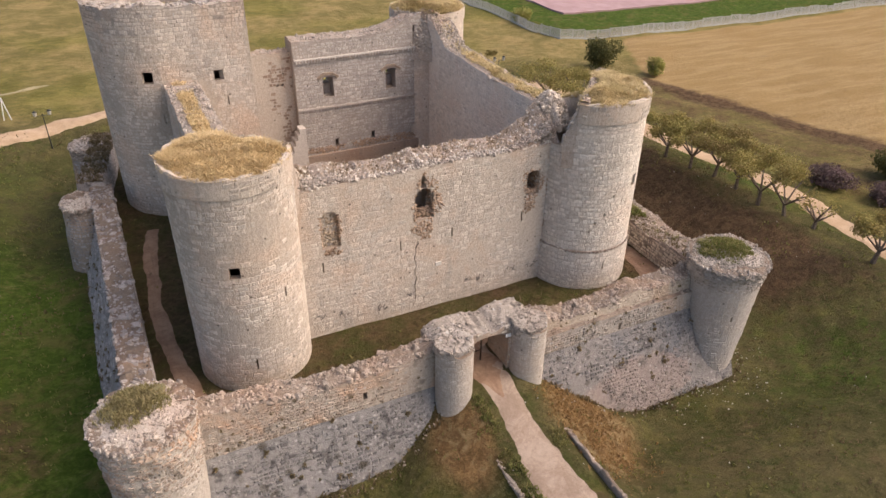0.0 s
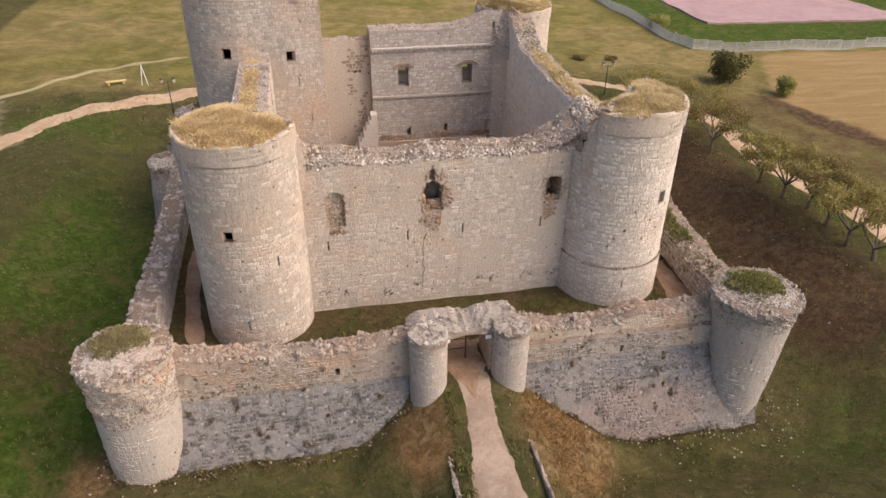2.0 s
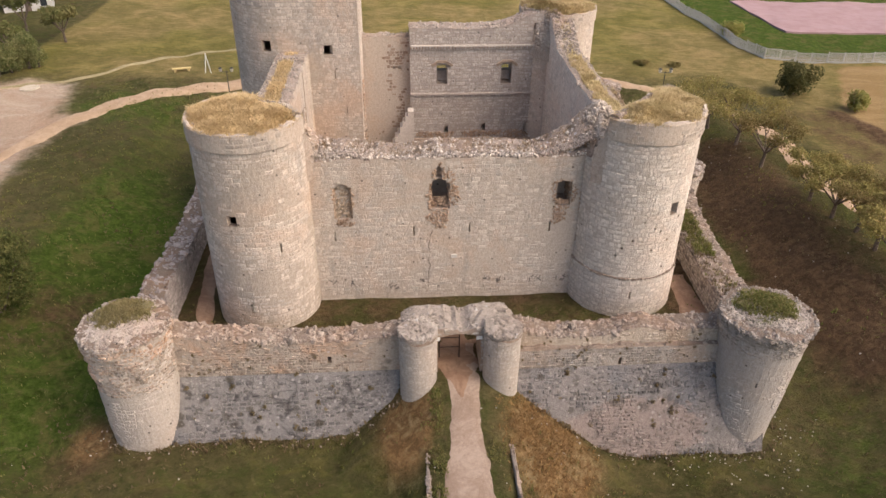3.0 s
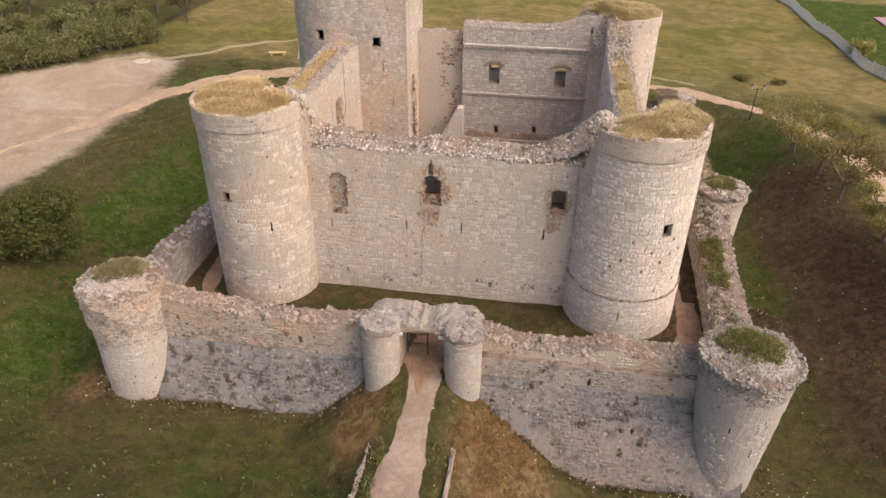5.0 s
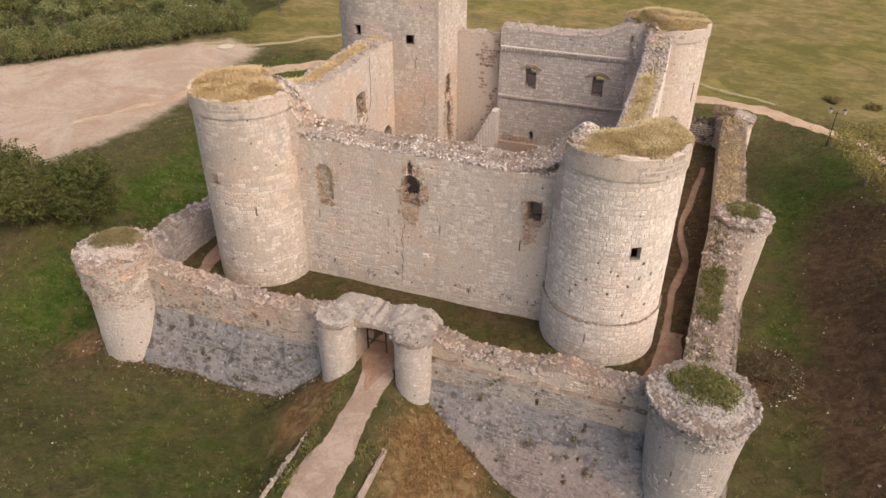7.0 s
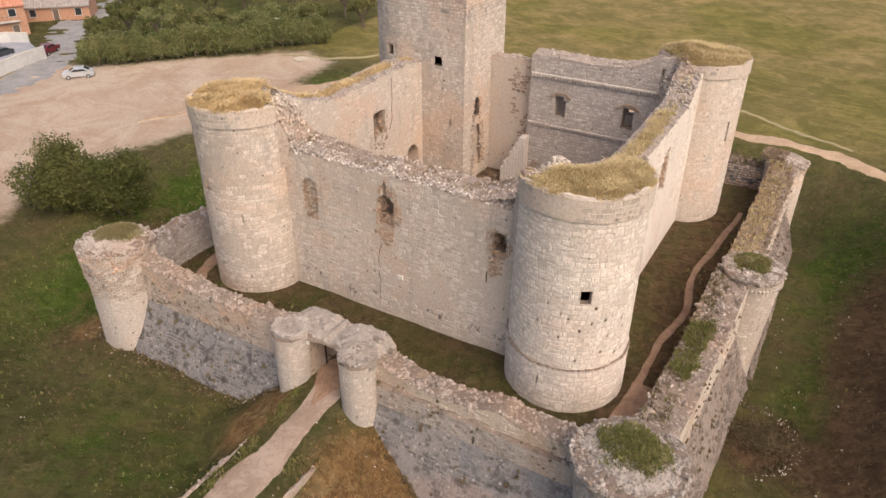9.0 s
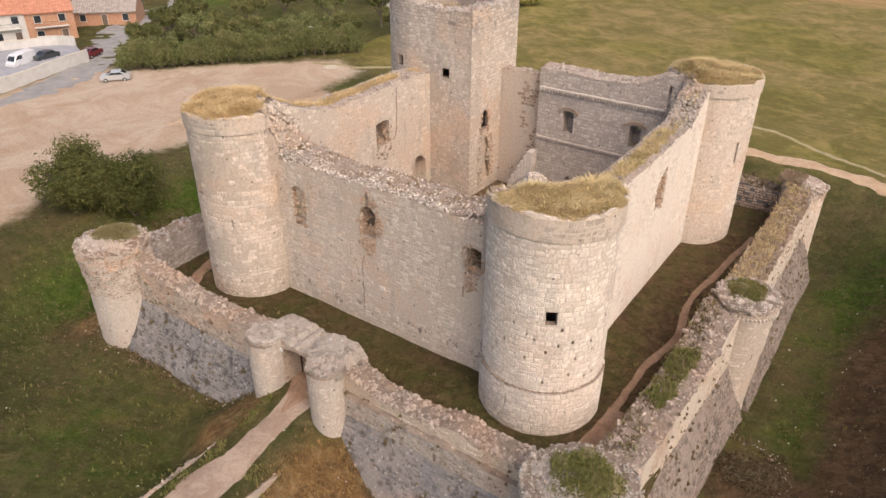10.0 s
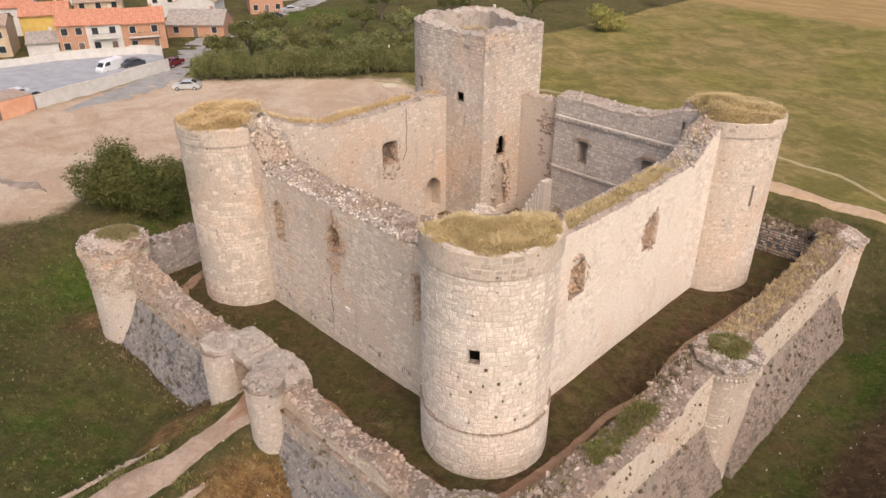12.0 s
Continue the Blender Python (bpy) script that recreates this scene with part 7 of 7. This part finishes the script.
def house(label, x, y, turn, w, d, h, wall_mat, roof_mat, rows=2, cols=3, balcony=False, rise=1.3):
    """A small house: local x runs along its front, y goes back from it."""
    t = thing("house", label, "house", "village houses", "", (x, y, land_at(x, y) - 0.1), turn)
    bm = bmesh.new()
    vs = box_bm(bm, 0, w, 0, d, -0.6, h)
    for x_ in (0, w):
        a = bm.verts.new((x_, 0, h))
        b = bm.verts.new((x_, d, h))
        c = bm.verts.new((x_, d / 2, h + rise))
        bm.faces.new((a, b, c))
    part("wall", bm, wall_mat, t)
    bm = bmesh.new()
    o = 0.35
    prof = [(-o, h - rise * o / (d / 2)), (d / 2, h + rise), (d + o, h - rise * o / (d / 2))]
    low = [bm.verts.new((x_, py, pz + 0.02)) for x_ in (-o * 0.5, w + o * 0.5) for py, pz in prof]
    up = [bm.verts.new((x_, py, pz + 0.2)) for x_ in (-o * 0.5, w + o * 0.5) for py, pz in prof]
    for s in (low, up):
        bm.faces.new((s[0], s[3], s[4], s[1]))
        bm.faces.new((s[1], s[4], s[5], s[2]))
    for a, b in ((0, 3), (2, 5), (0, 1), (1, 2), (3, 4), (4, 5)):
        bm.faces.new((low[a], low[b], up[b], up[a]))
    roof = part("roof", bm, roof_mat, t)
    bm = bmesh.new()
    n_r = int(w / 0.5)
    for k in range(n_r):
        xx = k * w / n_r
        for side in (0, 1):
            q0, q1 = (prof[0], prof[1]) if side == 0 else (prof[1], prof[2])
            v4 = [bm.verts.new((xx + dx, q[0], q[1] + 0.2 + dz)) for q in (q0, q1) for dx, dz in ((0, 0), (0.12, 0.07), (0.24, 0))]
            bm.faces.new((v4[0], v4[1], v4[4], v4[3]))
            bm.faces.new((v4[1], v4[2], v4[5], v4[4]))
    tagged(part("roof_tiling", bm, roof_mat, roof), kind="stuff")
    bm = bmesh.new()
    box_bm(bm, w * 0.7, w * 0.7 + 0.5, d * 0.55, d * 0.55 + 0.5, h, h + rise + 0.7)
    part("chimney", bm, wall_mat, roof)
    for rw in range(rows):
        for c in range(cols):
            wx = w * (c + 0.5) / cols
            z0 = 0.9 + rw * 2.7
            if z0 + 1.3 > h:
                continue
            door = rw == 0 and c == cols // 2
            ww, z0, z1 = (0.5, 0.0, 2.1) if door else (0.55, z0, z0 + 1.25)
            bm = bmesh.new()
            for b in ((wx - ww - 0.08, wx - ww, -0.06, 0.1, z0, z1), (wx + ww, wx + ww + 0.08, -0.06, 0.1, z0, z1), (wx - ww - 0.08, wx + ww + 0.08, -0.06, 0.1, z1, z1 + 0.08), (wx - ww - 0.15, wx + ww + 0.15, -0.1, 0.1, z0 - 0.08, z0)):
                box_bm(bm, *b)
            f = part("door_frame" if door else "window", bm, M_plaster, t)
            bm = bmesh.new()
            box_bm(bm, wx - ww, wx + ww, -0.03, 0.05, z0, z1)
            part("door" if door else "pane", bm, M_bark if door else M_pane, f)
    if balcony:
        bm = bmesh.new()
        box_bm(bm, w * 0.15, w * 0.85, -0.8, -0.004, 2.75, 2.9)
        b = part("balcony", bm, M_plaster, t)
        bm = bmesh.new()
        box_bm(bm, w * 0.15, w * 0.85, -0.8, -0.77, 3.75, 3.8)
        for k in range(14):
            xx = w * 0.15 + w * 0.7 * k / 13
            box_bm(bm, xx - 0.015, xx + 0.015, -0.8, -0.77, 2.9, 3.76)
        part("railing", bm, M_metal, b)
    return t


row_turn = 65.0
ux, uy = math.cos(radians(row_turn)), math.sin(radians(row_turn))
hx, hy = -93.85, 59.1
for i, (w, wm, rm, bal) in enumerate(((5.0, M_brickwall, M_tile, False), (6.2, M_plaster, M_tile, True), (8.0, M_brickwall, M_tile, True))):
    house("two-storey orange brick house with clay roof" if wm is M_brickwall else "two-storey white plastered house with clay roof and balcony", hx, hy, row_turn, w, 8.0, 5.4, wm, rm, 2, 2, bal, rise=2.1)
    hx, hy = hx + ux * (w + 0.02), hy + uy * (w + 0.02)
house("yellow plastered house with weathered roof", -107.5, 57, row_turn, 9, 8, 5.6, M_yellow, M_tile, 0, 3, rise=1.8)
house("low annex with a grey roof below the yellow house", -96.2, 54.0, row_turn, 5.4, 7, 2.6, M_plaster, M_slate, 0, 2, rise=1.4)
house("ochre house with old tiled roof at the village edge", -103, 44, row_turn, 9, 9, 5.8, M_ochre, M_tile_old, 2, 3)
house("low grey-roofed brick shed house beside the road", -95, 81, row_turn - 20, 12, 8, 2.6, M_brickwall, M_slate, 1, 3, rise=2.3)
house("white gabled house behind the low shed", -103, 97, row_turn + 70, 8, 9, 4.6, M_plaster, M_tile_old, 2, 3, rise=1.8)
house("orange plastered house along the road", -106, 108, row_turn, 8, 8, 5.0, M_brickwall, M_tile, 2, 3)
house("red-roofed house in the village", -118, 88, row_turn, 10, 8, 5.2, M_plaster, M_tile, 2, 3)
house("brown-roofed house in the village", -120, 72, row_turn, 10, 8, 5.0, M_ochre, M_tile_old, 2, 3)
house("white house in the second village row", -122, 54, row_turn, 10, 8, 5.8, M_plaster, M_tile, 2, 3)
house("pale house behind the thicket", -118, 124, row_turn, 10, 8, 4.8, M_plaster, M_tile_old, 2, 3)
house("distant white house among trees", -96, 182, 40, 10, 8, 4.6, M_plaster, M_tile_old, 1, 3)
house("distant house with clay roof among trees", -122, 168, 40, 12, 8, 5.0, M_brickwall, M_tile, 2, 3)
house("clay-roofed house on the village street", -136, 104, row_turn, 12, 9, 5.6, M_brickwall, M_tile, 2, 4)
house("white-walled house on the village street", -138, 76, row_turn, 12, 9, 5.6, M_plaster, M_tile_old, 2, 4)

house("small white house with a dark roof among trees", -56, 131, 20, 8, 6, 3.2, M_plaster, M_tile_old, 1, 3, rise=1.6)


def garden_wall(label, pts, h, mat, thick=0.25):
    line = Line(pts)
    n = max(1, int(line.length / 3))
    t = thing("garden_wall", label, "wall")
    for i in range(n):
        x0, y0 = line.at(line.length * i / n)
        x1, y1 = line.at(line.length * (i + 1) / n)
        L = math.hypot(x1 - x0, y1 - y0)
        zz = land_at(x0, y0)
        for nm, b, m in (("wall_panel", (0, L - 0.01, 0, thick, -0.6, h), mat), ("coping", (0, L - 0.01, -0.05, thick + 0.05, h, h + 0.1), M_concrete)):
            bm = bmesh.new()
            box_bm(bm, *b)
            o = part(nm, bm, m, t)
            o.matrix_world = pose(x0, y0, zz, 0, 0, math.degrees(math.atan2(y1 - y0, x1 - x0)))


garden_wall("long white plastered yard wall along the road", [(-60.6, 43.6), (-63.3, 51.4), (-69.0, 68.5)], 1.9, M_plaster)
garden_wall("white rear wall of the yard below the houses", [(-90, 46), (-88.5, 56), (-83, 70), (-79, 72)], 1.8, M_plaster)
M_salmon = plain_material("salmon_plaster", (0.5, 0.25, 0.15), (0.58, 0.32, 0.21), 0.7, 0.9, 0.15)
shed = thing("shed", "low salmon-coloured flat-roofed shed at the yard corner", "shed", "", "", (-60.5, 43.3, land_at(-60.5, 43.3)), -78)
for nm, b, m in (("wall", (0.0, 13.0, -5.0, 0.0, -0.6, 2.3), M_salmon), ("coping", (-0.06, 13.06, -5.06, 0.06, 2.3, 2.42), M_tile_old), ("door", (5.0, 5.9, 0.004, 0.05, -0.2, 1.9), M_bark)):
    bm = bmesh.new()
    box_bm(bm, *b)
    part(nm, bm, m, shed)
bm = bmesh.new()
pts = [(-59.5, 39), (-63.5, 51.4), (-69.2, 68.5), (-79, 72), (-83, 70), (-88.4, 56), (-90, 45), (-85, 38)]
bm.faces.new([bm.verts.new((x, y, -0.5)) for x, y in pts])
bmesh.ops.recalc_face_normals(bm, faces=bm.faces)
tagged(part("yard_pavement", bm, M_yard, None), "grey-blue concrete yard behind the white wall", "pavement", kind="structure")
track("road", "grey asphalt road from the square into the village", bend([(-57.0, 46.0), (-59.8, 53.5), (-63.0, 62.0), (-68.5, 70.0), (-76.0, 76.0), (-86.0, 86.0), (-97.0, 104.0), (-112.0, 132.0), (-130.0, 165.0)]), 7.0, M_asphalt, 0.14, "road", 0.12, fade=12.0)
M_tyre = plain_material("black_rubber", (0.02, 0.02, 0.02), (0.03, 0.03, 0.03), 9.0, 0.8, 0.0)


def car(label, x, y, turn, paint, van=False):
    """A parked car: a body with bonnet, cabin and boot, glazing, lamps and four wheels."""
    mat = plain_material("car_paint", paint, tuple(c * 1.1 for c in paint), 1.0, 0.3, 0.0, 0.3)
    t = thing("van" if van else "car", label, "van" if van else "car", "parked cars", "", (x, y, land_at(x, y) + 0.12), turn)
    prof = [(-2.1, 0.25), (-2.15, 0.7), (-1.95, 0.92), (-1.2, 0.98), (-0.45, 1.42), (0.9, 1.45), (1.65, 1.02), (2.1, 0.95), (2.15, 0.5), (2.1, 0.25)]
    if van:
        prof = [(-2.4, 0.25), (-2.45, 0.8), (-2.1, 1.1), (-1.5, 1.9), (-1.1, 2.15), (2.4, 2.2), (2.45, 0.5), (2.4, 0.25)]
    bm = bmesh.new()
    rows = []
    for yy, k in ((-0.85, 0.94), (-0.78, 1.0), (0.78, 1.0), (0.85, 0.94)):
        rows.append([bm.verts.new((px, yy, 0.25 + (pz - 0.25) * k)) for px, pz in prof])
    for a, b in zip(rows, rows[1:]):
        for i in range(len(prof) - 1):
            bm.faces.new((a[i], a[i + 1], b[i + 1], b[i]))
        bm.faces.new((a[-1], a[0], b[0], b[-1]))
    bm.faces.new(rows[0])
    bm.faces.new(rows[-1])
    bmesh.ops.recalc_face_normals(bm, faces=bm.faces)
    body = part("body", bm, mat, t)
    for sy in (-1, 1):
        bm = bmesh.new()
        q = [(-0.95, 1.0), (-0.42, 1.34), (0.85, 1.36), (1.35, 1.03)] if not van else [(-1.75, 1.35), (-1.25, 1.95), (-0.4, 1.95), (-0.4, 1.35)]
        f = [bm.verts.new((px, sy * 0.865, pz)) for px, pz in q]
        g = [bm.verts.new((px, sy * 0.75, pz)) for px, pz in q]
        bm.faces.new(f)
        for i in range(4):
            bm.faces.new((f[i], f[(i + 1) % 4], g[(i + 1) % 4], g[i]))
        part("side_window", bm, M_pane, body)
    for q in (((-1.15, 1.01), (-0.5, 1.4)), ((0.95, 1.43), (1.6, 1.06))) if not van else (((-2.05, 1.2), (-1.55, 1.86)),):
        bm = bmesh.new()
        (x0, z0), (x1, z1) = q
        n = Vector((z0 - z1, 0, x1 - x0)).normalized() * 0.02
        bm.faces.new([bm.verts.new((px + n.x, yy, pz + n.z)) for px, yy, pz in ((x0, -0.68, z0), (x0, 0.68, z0), (x1, 0.6, z1), (x1, -0.6, z1))])
        part("windscreen", bm, M_pane, body)
    for sx in (-1.35, 1.35):
        for sy in (-0.8, 0.8):
            bm = bmesh.new()
            bmesh.ops.create_cone(bm, cap_ends=True, segments=14, radius1=0.32, radius2=0.32, depth=0.2, matrix=Matrix.Translation((sx, sy, 0.22)) @ Matrix.Rotation(radians(90), 4, "X"))
            wheel = part("wheel", bm, M_tyre, t)
            bm = bmesh.new()
            bmesh.ops.create_cone(bm, cap_ends=True, segments=10, radius1=0.18, radius2=0.18, depth=0.03, matrix=Matrix.Translation((sx, sy * 1.13, 0.22)) @ Matrix.Rotation(radians(90), 4, "X"))
            part("rim", bm, M_fence, wheel)


car("silver car parked at the corner of the dirt square", -55.7, 64.8, 50, (0.45, 0.46, 0.47))
car("dark red car on the village road", -71.4, 70.4, -65, (0.16, 0.02, 0.025))
car("white van parked in the yard", -75.5, 60.6, 110, (0.7, 0.7, 0.7), True)
car("dark car parked in the yard", -75.3, 64.6, 100, (0.05, 0.055, 0.06))
car("black car parked along the village street", -97.5, 109.0, 60, (0.04, 0.04, 0.045))
car("silver car parked along the village street", -101, 116.0, 60, (0.4, 0.4, 0.42))
car("grey car parked beside the yard wall", -66.5, 44.5, 100, (0.3, 0.31, 0.32))
car("white car parked in the yard corner", -70.0, 43.5, 95, (0.6, 0.6, 0.6))

tent = thing("polytunnel", "low white plastic garden tunnel behind the hedge", "greenhouse", "", "", (-51.0, 101.5, land_at(-51.0, 101.5)), 50)
bm = bmesh.new()
arc = [(1.5 * math.cos(a), 2.0 * math.sin(a)) for a in np.linspace(0, math.pi, 13)]
rows = [[bm.verts.new((x, p, q)) for p, q in arc] for x in (-2.5, -0.8, 0.8, 2.5)]
for a, b in zip(rows, rows[1:]):
    for i in range(12):
        bm.faces.new((a[i], a[i + 1], b[i + 1], b[i]))
bm.faces.new(rows[0])
bm.faces.new(rows[-1])
bmesh.ops.recalc_face_normals(bm, faces=bm.faces)
part("cover", bm, M_white, tent, "white plastic sheet")
for x in (-2.5, 0.0, 2.5):
    vs, fs = [], []
    for (p, q), (p2, q2) in zip(arc, arc[1:]):
        limb(vs, fs, (x, p * 1.02, q * 1.02), (x, p2 * 1.02, q2 * 1.02), 0.04, 0.04, 6)
    mesh_object("hoop", vs, fs, M_metal, tent)
